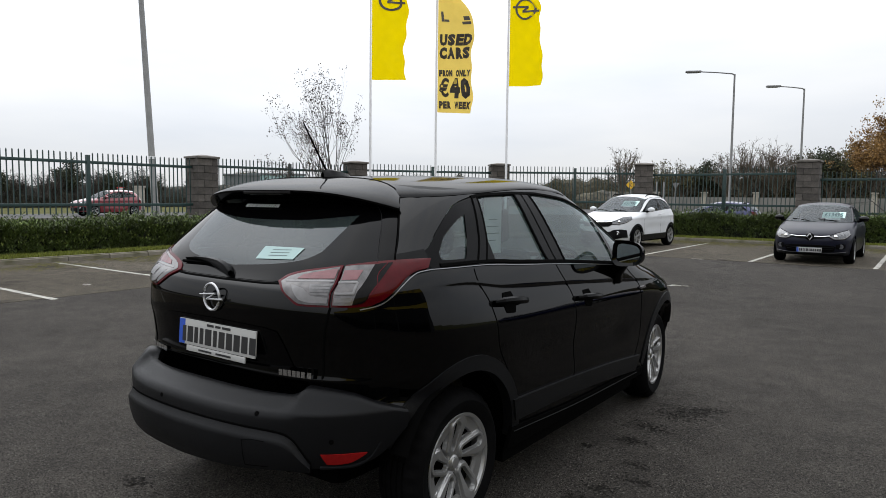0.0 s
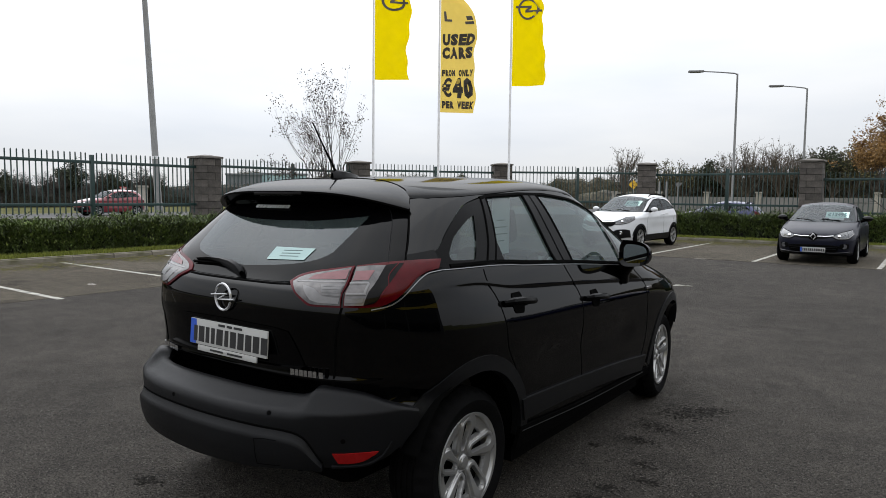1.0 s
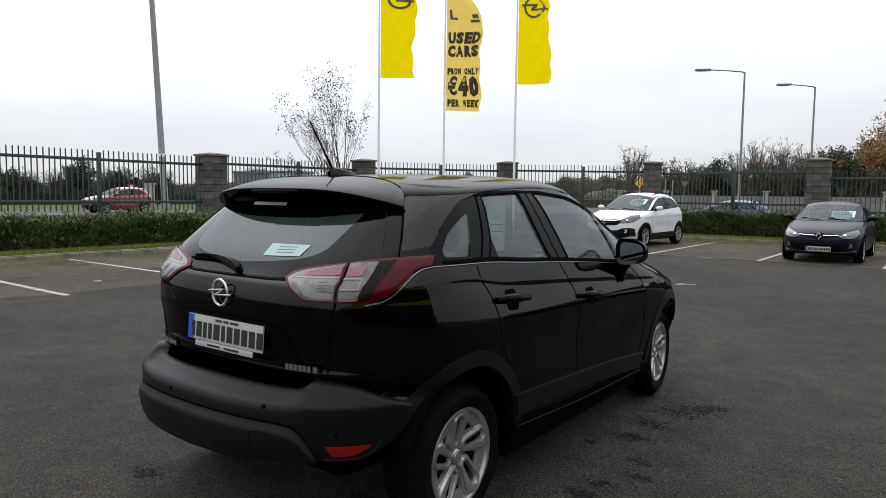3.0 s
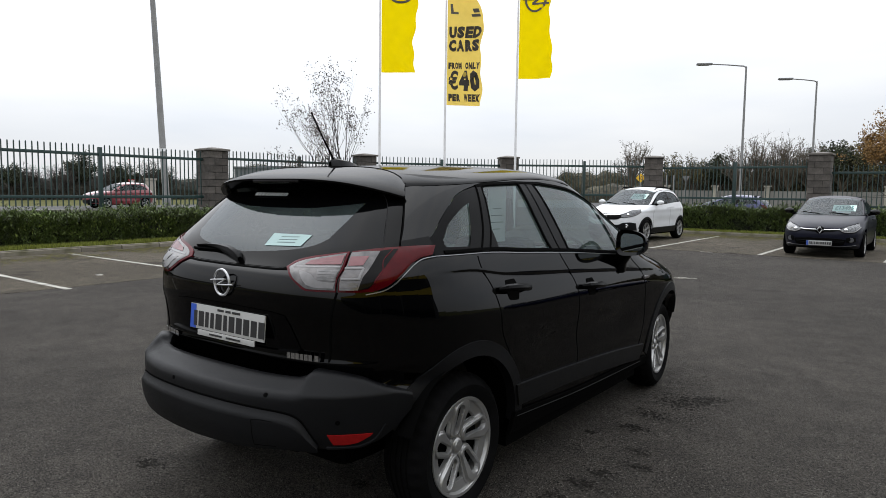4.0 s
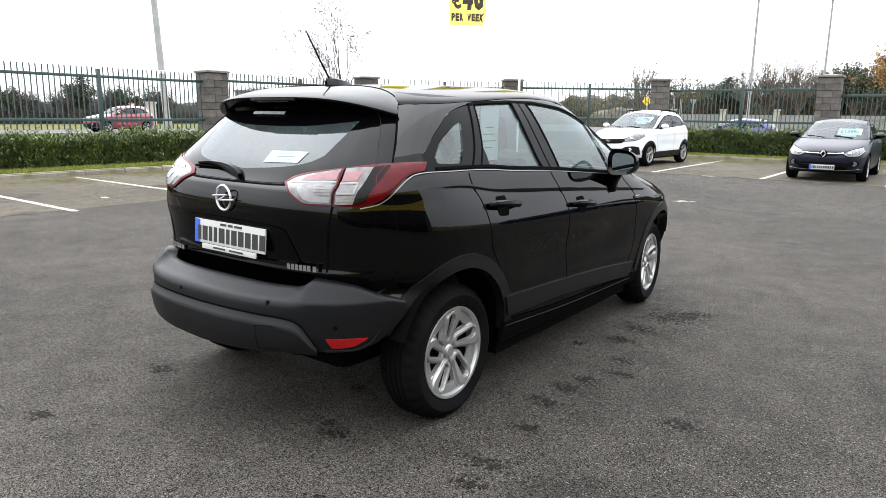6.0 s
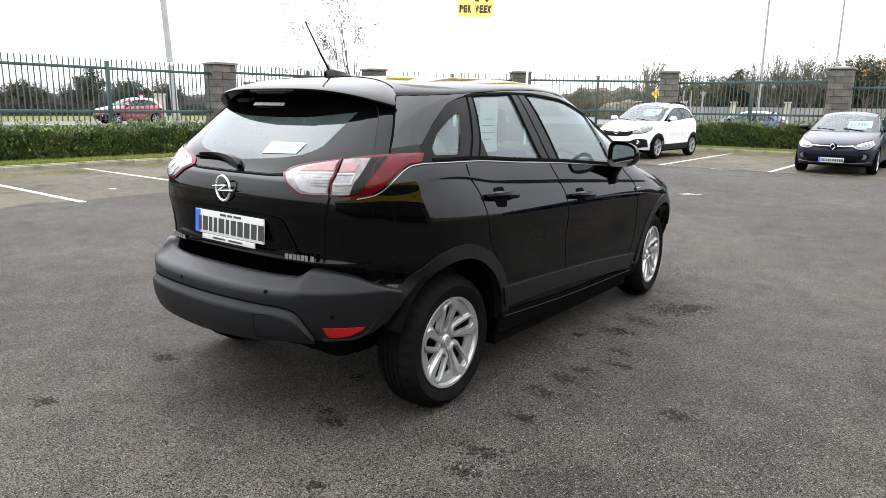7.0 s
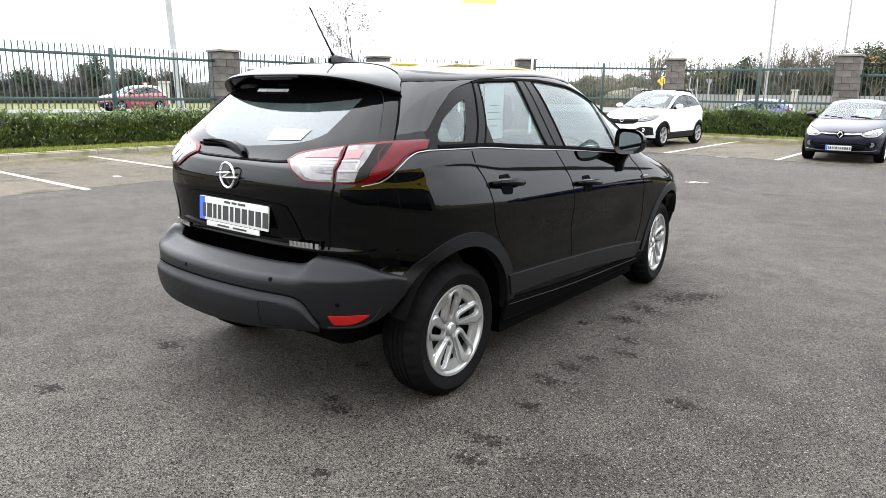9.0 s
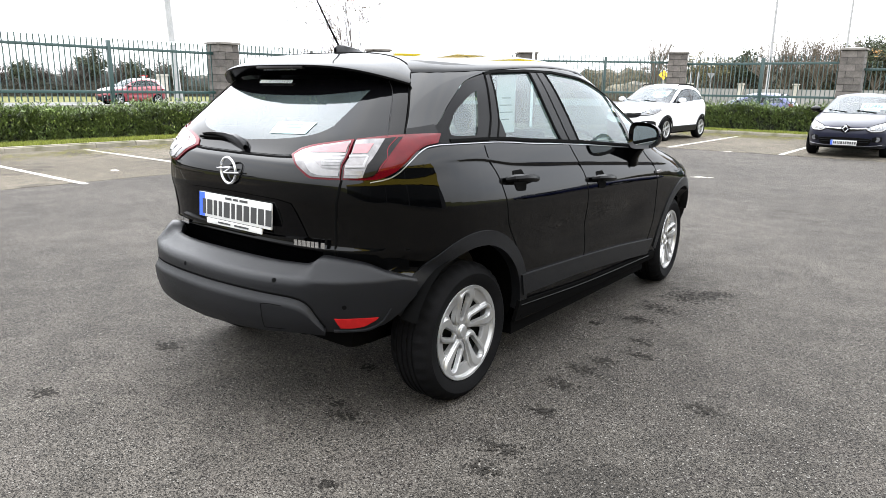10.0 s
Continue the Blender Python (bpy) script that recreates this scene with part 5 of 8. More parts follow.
def loop_spoke(rim, z_hub, z_rim, arms):
    """One arm's share of an alloy wheel's face: a hollow loop with a round end beside the hub, a wedge-shaped window beside it, a web by the rim."""
    step = 2 * math.pi / arms
    inner, outer = Vector((0.30, 0.20)), Vector((0.70, 0.29))
    axis = outer - inner
    long = axis.length
    axis /= long

    def loop_at(p):
        """How far p lies outside the slot, and how far outside the loop's band."""
        d = p - inner
        t = d.dot(axis) / long
        q = min(max(t, 0.0), 1.0)
        across = axis.x * d.y - axis.y * d.x
        slot = (p - inner - axis * (q * long)).length - lerp(0.082, 0.118, q)
        band = lerp(0.105, 0.25, q) if across < 0 else lerp(0.105, 0.10, q)
        return slot, slot - lerp(0.105, band, smoothstep(0.0, 0.05, abs(across)))

    bm, grid, deep = bmesh.new(), [], []
    na, nr = 84, 62
    for i in range(nr + 1):
        r = lerp(0.10, 0.985, i / nr)
        row, holes = [], []
        for k in range(na + 1):
            a = step * k / na
            p = Vector((r * math.cos(a), r * math.sin(a)))
            slot, band = 9.0, 9.0
            for m in (-1, 0, 1):
                c, w = math.cos(step * m), math.sin(step * m)
                s0, b0 = loop_at(Vector((p.x * c - p.y * w, p.x * w + p.y * c)))
                slot, band = min(slot, s0), min(band, b0)
            base = lerp(z_hub, z_rim, smoothstep(0.15, 1.0, r))
            web = min(0.73 - r, r - 0.22)
            if slot < 0:
                hole, z = -slot, base + 0.007
            elif band < 0:
                share = slot / (slot - band)
                hole, z = 0.0, base + 0.007 - 0.012 * smoothstep(0.62, 0.80, share)
            elif web > 0:
                hole, z = min(band, web), base - 0.005
            else:
                hole, z = 0.0, base - 0.008
            z -= 0.020 * min(1.0, hole / 0.013)
            row.append(bm.verts.new((p.x * rim, p.y * rim, z)))
            holes.append(hole)
        grid.append(row)
        deep.append(holes)
    for i in range(nr):
        for k in range(na):
            if min(deep[i][k], deep[i][k + 1], deep[i + 1][k], deep[i + 1][k + 1]) < 0.014:
                bm.faces.new((grid[i][k], grid[i + 1][k], grid[i + 1][k + 1], grid[i][k + 1]))
    bmesh.ops.delete(bm, geom=[v for v in bm.verts if not v.link_faces], context="VERTS")
    return bm


def wheel(parent, x, y, radius, rim, width, side, style="swirl", tread=True, arms=5, steer=0.0):
    """A wheel under its car: tyre, alloy rim with its spokes, dark inner, hub cap. The outer face looks to side (1 right, -1 left)."""
    base = new("wheel")
    base.parent = parent
    base.matrix_local = Matrix.Translation((x, y, radius)) @ pose(0, 0, 0, 0, 0, steer) @ (pose(0, 0, 0, 0, 90, 0) if side > 0 else pose(0, 0, 0, 0, -90, 0))
    h = width / 2
    bm = bmesh.new()
    prof = [(rim - 0.004, h - 0.012), (rim + 0.012, h - 0.004), (rim + 0.035, h + 0.006), (lerp(rim, radius, 0.55), h + 0.010), (radius - 0.028, h - 0.002), (radius - 0.010, h - 0.018),
            (radius - 0.002, h - 0.04)]
    if tread:
        for k in range(4):
            zc = h - 0.06 - k * (width - 0.12) / 3
            prof += [(radius, zc + 0.006), (radius - 0.007, zc + 0.003), (radius - 0.007, zc - 0.003), (radius, zc - 0.006)]
    prof += [(radius - 0.002, -h + 0.04), (radius - 0.028, -h), (rim, -h + 0.01)]
    seg = 132 if tread else 64
    rings = []
    for r0, z0 in prof:
        # the shoulders of the tread are notched all round
        cut = 0.007 if tread and 0.012 < h - abs(z0) < 0.045 and r0 > radius - 0.012 else 0.0
        rings.append([bm.verts.new(((r0 - cut * (k // 2 % 2)) * math.cos(2 * math.pi * k / seg), (r0 - cut * (k // 2 % 2)) * math.sin(2 * math.pi * k / seg), z0)) for k in range(seg)])
    for ra, rb in zip(rings, rings[1:]):
        for k in range(seg):
            bm.faces.new((ra[k], ra[(k + 1) % seg], rb[(k + 1) % seg], rb[k]))
    part("tyre", bm, M_RUBBER, base, "black rubber tyre")
    bm = bmesh.new()
    add_lathe(bm, [(rim - 0.004, h - 0.012), (rim + 0.004, h - 0.006), (rim + 0.002, h - 0.001), (rim - 0.010, h - 0.003), (rim - 0.016, h - 0.014), (rim - 0.022, h - 0.05), (rim - 0.03, -h + 0.03)], 64)
    part("rim", bm, M_ALLOY, base, "silver alloy rim")
    # near-black plate closes the wheel and gives the shade behind the spokes
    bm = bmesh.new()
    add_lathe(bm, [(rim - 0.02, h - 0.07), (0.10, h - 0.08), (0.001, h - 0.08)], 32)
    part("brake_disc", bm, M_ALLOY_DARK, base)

    def blade(bm, pts, z_hub, z_rim, lift, width_at):
        """A spoke through (radius, angle) points with a ridge along it."""
        n = len(pts)
        rows = []
        for i, (r, a) in enumerate(pts):
            t = i / (n - 1)
            zc = lerp(z_hub, z_rim, smoothstep(0, 1, (r - 0.04) / (rim - 0.04)))
            wd = width_at(t)
            pa, pb = pts[max(i - 1, 0)], pts[min(i + 1, n - 1)]
            va = Vector((pa[0] * math.cos(pa[1]), pa[0] * math.sin(pa[1]), 0))
            vb = Vector((pb[0] * math.cos(pb[1]), pb[0] * math.sin(pb[1]), 0))
            d = (vb - va).normalized()
            s = Vector((-d.y, d.x, 0)) * wd
            c = Vector((r * math.cos(a), r * math.sin(a), zc))
            low = Vector((0, 0, -0.016))
            rows.append([c - s * 1.05 + low, c - s * 0.92, c - s * 0.35 + Vector((0, 0, lift)), c + s * 0.35 + Vector((0, 0, lift)), c + s * 0.92, c + s * 1.05 + low])
        add_sheet(bm, rows)

    z_hub, z_rim = h - 0.034, h - 0.010
    first = None
    for k in range(arms):
        a0 = 2 * math.pi * k / arms + 0.29
        if style == "swirl":
            # alike spokes on one mesh, each turned round the hub
            if first is None:
                first = part("spoke", loop_spoke(rim, z_hub, z_rim, arms), M_ALLOY, base)
                spoke = first
            else:
                spoke = new("spoke", first.data)
                spoke.parent = base
            spoke.matrix_local = pose(0, 0, 0, 0, 0, math.degrees(a0))
            continue
        bm = bmesh.new()
        for da in (-0.16, 0.16):
            blade(bm, [(0.05, a0 + da * 0.8), (0.10, a0 + da), (0.15, a0 + da * 1.05), (rim - 0.008, a0 + da * 1.1)], z_hub, z_rim, 0.005, lambda t: lerp(0.013, 0.018, t))
        part("spoke", bm, M_ALLOY, base)
    bm, k0 = bmesh.new(), 0.036 if style == "swirl" else 0.062
    add_lathe(bm, [(k0 * q, z_hub + dz) for q, dz in ((1.0, -0.03), (0.95, -0.002), (0.80, 0.004), (0.72, 0.005), (0.66, 0.010), (0.001, 0.011))], 28)
    part("hub_cap", bm, M_ALLOY, base)
    for k in range(5 if style != "swirl" else 0):
        a = 2 * math.pi * k / 5 + 0.1
        part("wheel_bolt", add_lathe(bmesh.new(), [(0.011, z_hub - 0.004), (0.011, z_hub + 0.004), (0.001, z_hub + 0.006)], 8, Matrix.Translation((0.052 * math.cos(a), 0.052 * math.sin(a), 0))), M_ALLOY_DARK, base)
    return base


def solid_text_bars(parent, place, widths, height, material, name="print"):
    bm = bmesh.new()
    x = -sum(w for w, _ in widths) / 2 - sum(g for _, g in widths) / 2
    for w, gap in widths:
        add_box(bm, x, x + w, -height / 2, height / 2, 0, 0.0015)
        x += w + gap
    ob = part(name, bm, material, parent, smooth=False)
    ob.matrix_local = place
    return ob

# ---- the black crossover in the middle of the lot ----
def flank_line(y, z):
    """The sharp line under the windows: the flank steps in beneath it and swells out again lower down."""
    d = curve_at([(-0.3, 1.125), (0.0, 1.118), (0.3, 1.078), (0.98, 1.030), (1.75, 0.972), (2.3, 0.93)], y) - z
    if d <= 0:
        return 0.0
    return -0.008 * (1 - math.exp(-((d / 0.007) ** 2))) * math.exp(-d / 0.045) * smoothstep(-0.25, 0.05, y) * (1 - smoothstep(1.9, 2.4, y))


def black_crossover():
    car = thing("car", "glossy black compact crossover with grey plastic cladding parked on the tarmac", "car")
    sh = Shell(
        width=[(0.15, 0.76), (0.30, 0.845), (0.45, 0.872), (0.62, 0.886), (0.80, 0.888), (0.90, 0.884), (0.97, 0.876), (1.05, 0.862), (1.13, 0.842), (1.18, 0.824), (1.30, 0.770), (1.40, 0.722), (1.48, 0.672), (1.54, 0.62), (1.60, 0.5)],
        rear=[(0.15, -0.50), (0.28, -0.62), (0.40, -0.690), (0.52, -0.710), (0.60, -0.700), (0.65, -0.640), (0.68, -0.600), (0.745, -0.604), (0.765, -0.612), (0.785, -0.606), (0.80, -0.605), (0.90, -0.615), (0.97, -0.629), (1.03, -0.627), (1.10, -0.605), (1.14, -0.560), (1.20, -0.505), (1.30, -0.395), (1.40, -0.280), (1.47, -0.195), (1.56, -0.08)],
        front=[(0.15, 3.10), (0.25, 3.30), (0.40, 3.42), (0.55, 3.44), (0.68, 3.42), (0.78, 3.34), (0.86, 3.20), (0.93, 2.98), (0.98, 2.78), (1.02, 2.60), (1.06, 2.48), (1.10, 2.40), (1.25, 2.13), (1.40, 1.84), (1.50, 1.62), (1.56, 1.44), (1.62, 1.2)],
        y0r=[(0.2, 0.25), (1.1, 0.3), (1.3, 0.5), (1.6, 0.7)],
        y0f=[(0.2, 2.05), (0.9, 1.9), (1.05, 1.6), (1.3, 1.2), (1.6, 0.9)],
        nr=[(0.2, 2.6), (0.60, 2.9), (0.68, 3.0), (0.76, 3.5), (1.05, 3.7), (1.2, 4.6), (1.5, 4.8)],
        nf=[(0.2, 2.5), (0.5, 3.1), (0.75, 3.2), (0.95, 3.2), (1.05, 3.4), (1.5, 3.6)],
        taper=[(-0.8, 0.99), (0.0, 1.0), (1.2, 0.995), (2.2, 0.990), (2.7, 0.993), (3.4, 0.955)],
        crease=lambda y, z: flank_line(y, z)
        + 0.014 * math.exp(-((z - 0.88 - 0.03 * (1.0 - y)) / 0.085) ** 2) * smoothstep(-0.4, 0.4, y) * (1 - smoothstep(2.0, 2.8, y))
        - 0.016 * math.exp(-((z - 0.66) / 0.10) ** 2) * smoothstep(0.35, 0.8, y) * (1 - smoothstep(1.6, 2.0, y))
        + 0.010 * math.exp(-((z - 0.98) / 0.12) ** 2 - ((y - 0.0) / 0.35) ** 2)
        + 0.020 * math.exp(-((y - 2.75) / 0.45) ** 2) * (1 - smoothstep(0.80, 0.92, z)),
    )
    # the bumper's skin stands out behind the body and has its own rear line
    bs = Shell(sh.width, [(0.15, -0.50), (0.28, -0.62), (0.40, -0.735), (0.52, -0.770), (0.62, -0.768), (0.648, -0.764), (0.656, -0.752), (0.664, -0.732), (0.69, -0.680), (0.712, -0.635), (0.728, -0.614), (0.745, -0.606), (0.80, -0.605), (0.90, -0.615), (0.97, -0.629), (1.03, -0.627), (1.10, -0.605), (1.14, -0.560), (1.20, -0.505), (1.30, -0.395), (1.40, -0.280), (1.47, -0.195), (1.56, -0.08)], sh.front, sh.y0r, sh.y0f, sh.nr, sh.nf, sh.taper, sh.crease)
    r, s, f = sh.r, sh.s, sh.f
    sill = [(-0.8, 0.46), (-0.5, 0.47), (-0.42, 0.54), (-0.3, 0.54), (0.4, 0.27), (2.1, 0.24), (3.0, 0.30), (3.45, 0.32)]
    belt = [(-0.62, 1.130), (-0.50, 1.140), (-0.35, 1.165), (-0.15, 1.184), (0.14, 1.183), (0.44, 1.164), (0.98, 1.130), (1.75, 1.070), (2.2, 1.045), (2.5, 1.035)]
    both = (1, -1)
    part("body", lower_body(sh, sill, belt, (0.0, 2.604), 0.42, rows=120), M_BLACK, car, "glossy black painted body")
    # underbody set low and wide to cut the light on the ground beneath
    part("underbody", box(-0.79, 0.79, 0.44, 2.16, 0.185, 0.31), M_SEAL, car)
    # near-black boxes added to fill the deep shade under the tail
    part("rear_floor", box(-0.50, 0.50, -0.30, 0.44, 0.28, 0.44), M_SEAL, car)
    part("silencer", box(0.16, 0.56, -0.46, -0.22, 0.30, 0.42, bevel=0.05), M_SEAL, car)
    part("axle_beam", tube([(-0.66, 0.0, 0.30), (0.66, 0.0, 0.30)], 0.045, 8), M_SEAL, car)
    part("front_floor", box(-0.52, 0.52, 2.16, 3.15, 0.22, 0.42), M_SEAL, car)
    for yc in (0.0, 2.604):
        for sd in both:
            part("arch_liner", arch_liner(yc, sd * (0.86 if yc < 1 else 0.70), sd * 0.50, 0.421), M_SEAL, car)

    # greenhouse
    q_edge = [s(-0.185, 1.250), s(-0.148, 1.264), s(-0.054, 1.331), s(0.030, 1.386), s(0.114, 1.435), s(0.200, 1.462), s(0.300, 1.484), s(0.360, 1.512)]
    seam = [r(0.718, 1.236), r(0.690, 1.290), r(0.662, 1.339), r(0.601, 1.431), r(0.559, 1.485), r(0.500, 1.530)]
    for sd in both:
        part("rear_pillar", patch(sh, seam, q_edge, (sd,), nu=22, nv=18), M_BLACK, car)
        rail_low = [s(0.30, 1.476), s(0.40, 1.488), s(0.70, 1.500), s(0.95, 1.500), s(1.25, 1.475), s(1.50, 1.410), s(1.75, 1.295), s(1.96, 1.17), s(2.10, 1.060)]
        rail_high = [s(0.20, 1.500), s(0.40, 1.512), s(0.70, 1.530), s(0.95, 1.538), s(1.28, 1.520), s(1.56, 1.455), s(1.84, 1.335), s(2.06, 1.205), s(2.22, 1.050)]
        part("roof_rail", patch(sh, rail_low, rail_high, (sd,), nu=40, nv=4), M_BLACK, car)
        part("pillar_base_trim", patch(sh, [r(0.734, 1.214), s(-0.27, 1.216), s(-0.168, 1.214)], [r(0.714, 1.246), s(-0.26, 1.250), s(-0.166, 1.262)], (sd,), nu=14, nv=4, off=0.006, thick=0.006), M_BLACK_GLOSS, car)
        qb, qt = [s(-0.175, 1.190), s(-0.10, 1.185), s(0.135, 1.184)], [s(-0.185, 1.248), s(-0.148, 1.262), s(-0.054, 1.329), s(0.030, 1.384), s(0.114, 1.433), s(0.200, 1.458), s(0.30, 1.476)]
        gb, gt = [s(-0.098, 1.228), s(-0.09, 1.216), s(0.06, 1.212), s(0.072, 1.220)], [s(-0.095, 1.245), s(-0.04, 1.295), s(0.045, 1.345), s(0.12, 1.380), s(0.180, 1.400)]
        part("quarter_window", patch(sh, gb, gt, (sd,), nu=12, nv=8, off=-0.004), M_GLASS, car, "clear quarter window")
        bm = bmesh.new()
        add_patch(bm, sh, qb, gb, 12, 2, 0.002, side=sd)
        add_patch(bm, sh, gt, qt, 12, 2, 0.002, side=sd)
        add_patch(bm, sh, [qb[0], qt[0]], [gb[0], gt[0]], 4, 3, 0.002, side=sd)
        add_patch(bm, sh, [gb[-1], gt[-1]], [qb[-1], qt[-1]], 8, 2, 0.002, side=sd)
        part("quarter_frame", bm, M_SATIN_BLACK, car)
        part("door_post", patch(sh, [s(0.135, 1.184), s(0.30, 1.476)], [s(0.205, 1.182), s(0.350, 1.485)], (sd,), nu=10, nv=3, off=0.004, thick=0.01), M_SATIN_BLACK, car)
        part("rear_door_window", patch(sh, [s(0.205, 1.182), s(0.80, 1.143)], [s(0.350, 1.485), s(0.52, 1.494), s(0.72, 1.500)], (sd,), nu=14, nv=10, off=-0.004), M_GLASS, car, "clear rear door window")
        part("centre_pillar", patch(sh, [s(0.80, 1.143), s(0.72, 1.500)], [s(0.985, 1.130), s(0.87, 1.500)], (sd,), nu=12, nv=4, off=0.003, thick=0.01), M_SATIN_BLACK, car)
        part("front_door_window", patch(sh, [s(0.985, 1.130), s(1.66, 1.078)], [s(0.87, 1.500), s(1.25, 1.475), s(1.55, 1.39)], (sd,), nu=18, nv=10, off=-0.004), M_GLASS, car, "clear front door window")
        part("front_quarter_window", patch(sh, [s(1.69, 1.075), s(2.10, 1.058)], [s(1.58, 1.38), s(1.75, 1.295), s(1.96, 1.17), s(2.08, 1.07)], (sd,), nu=14, nv=6, off=-0.004), M_GLASS, car)
        part("window_divider", patch(sh, [s(1.655, 1.078), s(1.545, 1.39)], [s(1.70, 1.074), s(1.585, 1.375)], (sd,), nu=10, nv=2, off=0.004), M_BLACK_GLOSS, car)
        part("window_seal", strip(sh, rail_low, (sd,), half=0.011, off=0.001, n=50, rise=0.005), M_SEAL, car)
        part("window_seal", strip(sh, [(p, z + 0.010) for p, z in (s(-0.13, 1.186), s(0.14, 1.183), s(0.44, 1.164), s(0.98, 1.130), s(1.75, 1.070))], (sd,), half=0.010, off=0.002, n=40, rise=0.004), M_SEAL, car)
        part("chrome_strip", strip(sh, [s(-0.18, 1.183), s(0.14, 1.178), s(0.44, 1.159), s(0.98, 1.125), s(1.75, 1.066)], (sd,), half=0.0028, off=0.003, n=40, rise=0.003), M_CHROME_DULL, car, "thin chrome belt strip")
        part("window_corner", patch(sh, [s(0.205, 1.182), s(0.292, 1.177)], [s(0.268, 1.315)], (sd,), nu=6, nv=6, off=0.002), M_SATIN_BLACK, car)
        for run, half in (([s(0.205, 1.182), s(0.350, 1.485)], 0.006), ([s(0.800, 1.143), s(0.720, 1.498)], 0.009), ([s(0.985, 1.130), s(0.872, 1.498)], 0.009), ([s(0.888, 1.137), s(0.792, 1.500)], 0.0028), ([s(0.138, 1.184), s(0.303, 1.474)], 0.0045)):
            part("window_seal", strip(sh, run, (sd,), half=half, off=0.0045, n=16, rise=0.0015), M_SEAL, car)
    # windscreen
    part("windscreen", patch(sh, [f(0.0, 1.05), f(0.4, 1.05), s(2.22, 1.05)], [f(0.0, 1.545), f(0.35, 1.54), s(1.56, 1.455)], both, nu=14, nv=10, off=-0.003), M_GLASS, car, "clear windscreen")
    # roof
    centre = [(-0.40, 1.505), (-0.20, 1.545), (0.05, 1.572), (0.50, 1.590), (1.0, 1.596), (1.30, 1.580), (1.56, 1.538)]
    edge = [(-0.40, 1.470), (-0.20, 1.482), (0.0, 1.490), (0.20, 1.500), (0.40, 1.512), (0.70, 1.530), (0.95, 1.538), (1.28, 1.520), (1.56, 1.455)]
    xe = [(-0.20, 0.36), (-0.15, 0.505), (-0.10, 0.574), (-0.05, 0.609), (0.0, 0.632), (0.10, 0.655), (0.20, 0.663), (0.40, 0.661), (0.70, 0.645), (0.95, 0.637), (1.28, 0.639), (1.56, 0.60)]
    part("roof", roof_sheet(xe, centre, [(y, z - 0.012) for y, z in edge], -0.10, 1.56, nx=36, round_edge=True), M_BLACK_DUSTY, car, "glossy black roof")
    part("headliner", roof_sheet([(y, w - 0.04) for y, w in xe], centre, edge, -0.12, 1.5, 10, 8, 0.05), M_HEADLINER, car)
    # tailgate spoiler
    bm = bmesh.new()
    rows = []
    for k in range(29):
        a = 2 * k / 28 - 1
        bend = abs(a) ** 4
        yt = -0.045 - 0.055 * abs(a) ** 3
        zt = roof_height(curve_at(centre, yt), curve_at(edge, yt) - 0.012, min(abs(0.572 * a) / curve_at(xe, yt), 1.0), True) + 0.001
        ye, ze = -0.345 + 0.165 * bend, 1.505 - 0.072 * abs(a) ** 3.5
        xr, xs = 0.572 * a, 0.634 * a
        rows.append([Vector((xr, yt, zt)), Vector((lerp(xr, xs, 0.35), lerp(yt, ye, 0.35), lerp(zt, ze, 0.35) + 0.010)), Vector((lerp(xr, xs, 0.7), lerp(yt, ye, 0.7), lerp(zt, ze, 0.7) + 0.008)), Vector((xs, ye + 0.01, ze + 0.004)), Vector((xs, ye, ze - 0.004)),
                     Vector((xs, ye + 0.004, ze - 0.013)), Vector((xs * 0.985, ye + 0.03, ze - 0.022)), Vector((xs * 0.93, -0.19 + 0.05 * bend, 1.435 - 0.01 * bend))])
    add_sheet(bm, rows)
    part("spoiler", bm, M_BLACK_DUSTY, car, "glossy black roof spoiler")
    part("roof_joint", tube([row[0] + Vector((0, 0.004, 0.0005)) for row in rows], 0.0028, 5), M_SEAL, car)
    part("brake_light", box(-0.16, 0.16, -0.349, -0.33, 1.482, 1.496, bevel=0.003), M_SMOKE_LENS, car)

    # tailgate glass and its black border
    gl_b = [r(0.0, 1.176), r(0.20, 1.190), r(0.33, 1.205), r(0.41, 1.225), r(0.450, 1.250)]
    gl_t = [r(0.0, 1.366), r(0.20, 1.369), r(0.36, 1.382), r(0.44, 1.390), r(0.485, 1.396)]
    part("rear_window", patch(sh, gl_b, gl_t, both, nu=16, nv=10, off=0.002), M_GLASS_DARK, car, "dirty tinted rear window")
    bm = bmesh.new()
    bord_b = [r(0.0, 1.128), r(0.25, 1.130), r(0.45, 1.150), r(0.60, 1.180), r(0.688, 1.215)]
    bord_t = [r(0.0, 1.44), r(0.25, 1.44), r(0.40, 1.435), r(0.50, 1.43), r(0.555, 1.425)]
    for sd in both:
        add_patch(bm, sh, bord_b, gl_b, 16, 3, 0.002, side=sd)
        add_patch(bm, sh, gl_t, bord_t, 16, 3, 0.002, side=sd)
        add_patch(bm, sh, [gl_b[-1], gl_t[-1]], [bord_b[-1], bord_t[-1]], 10, 3, 0.002, side=sd)
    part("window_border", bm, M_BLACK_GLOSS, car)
    for sd in both:
        part("pillar_trim", patch(sh, [r(0.690, 1.215), r(0.679, 1.232), r(0.639, 1.300), r(0.576, 1.393), r(0.520, 1.440)], [r(0.728, 1.215), r(0.714, 1.240), r(0.658, 1.339), r(0.622, 1.395), r(0.590, 1.436)], (sd,), nu=14, nv=4, off=0.005, thick=0.012), M_BLACK_GLOSS, car)
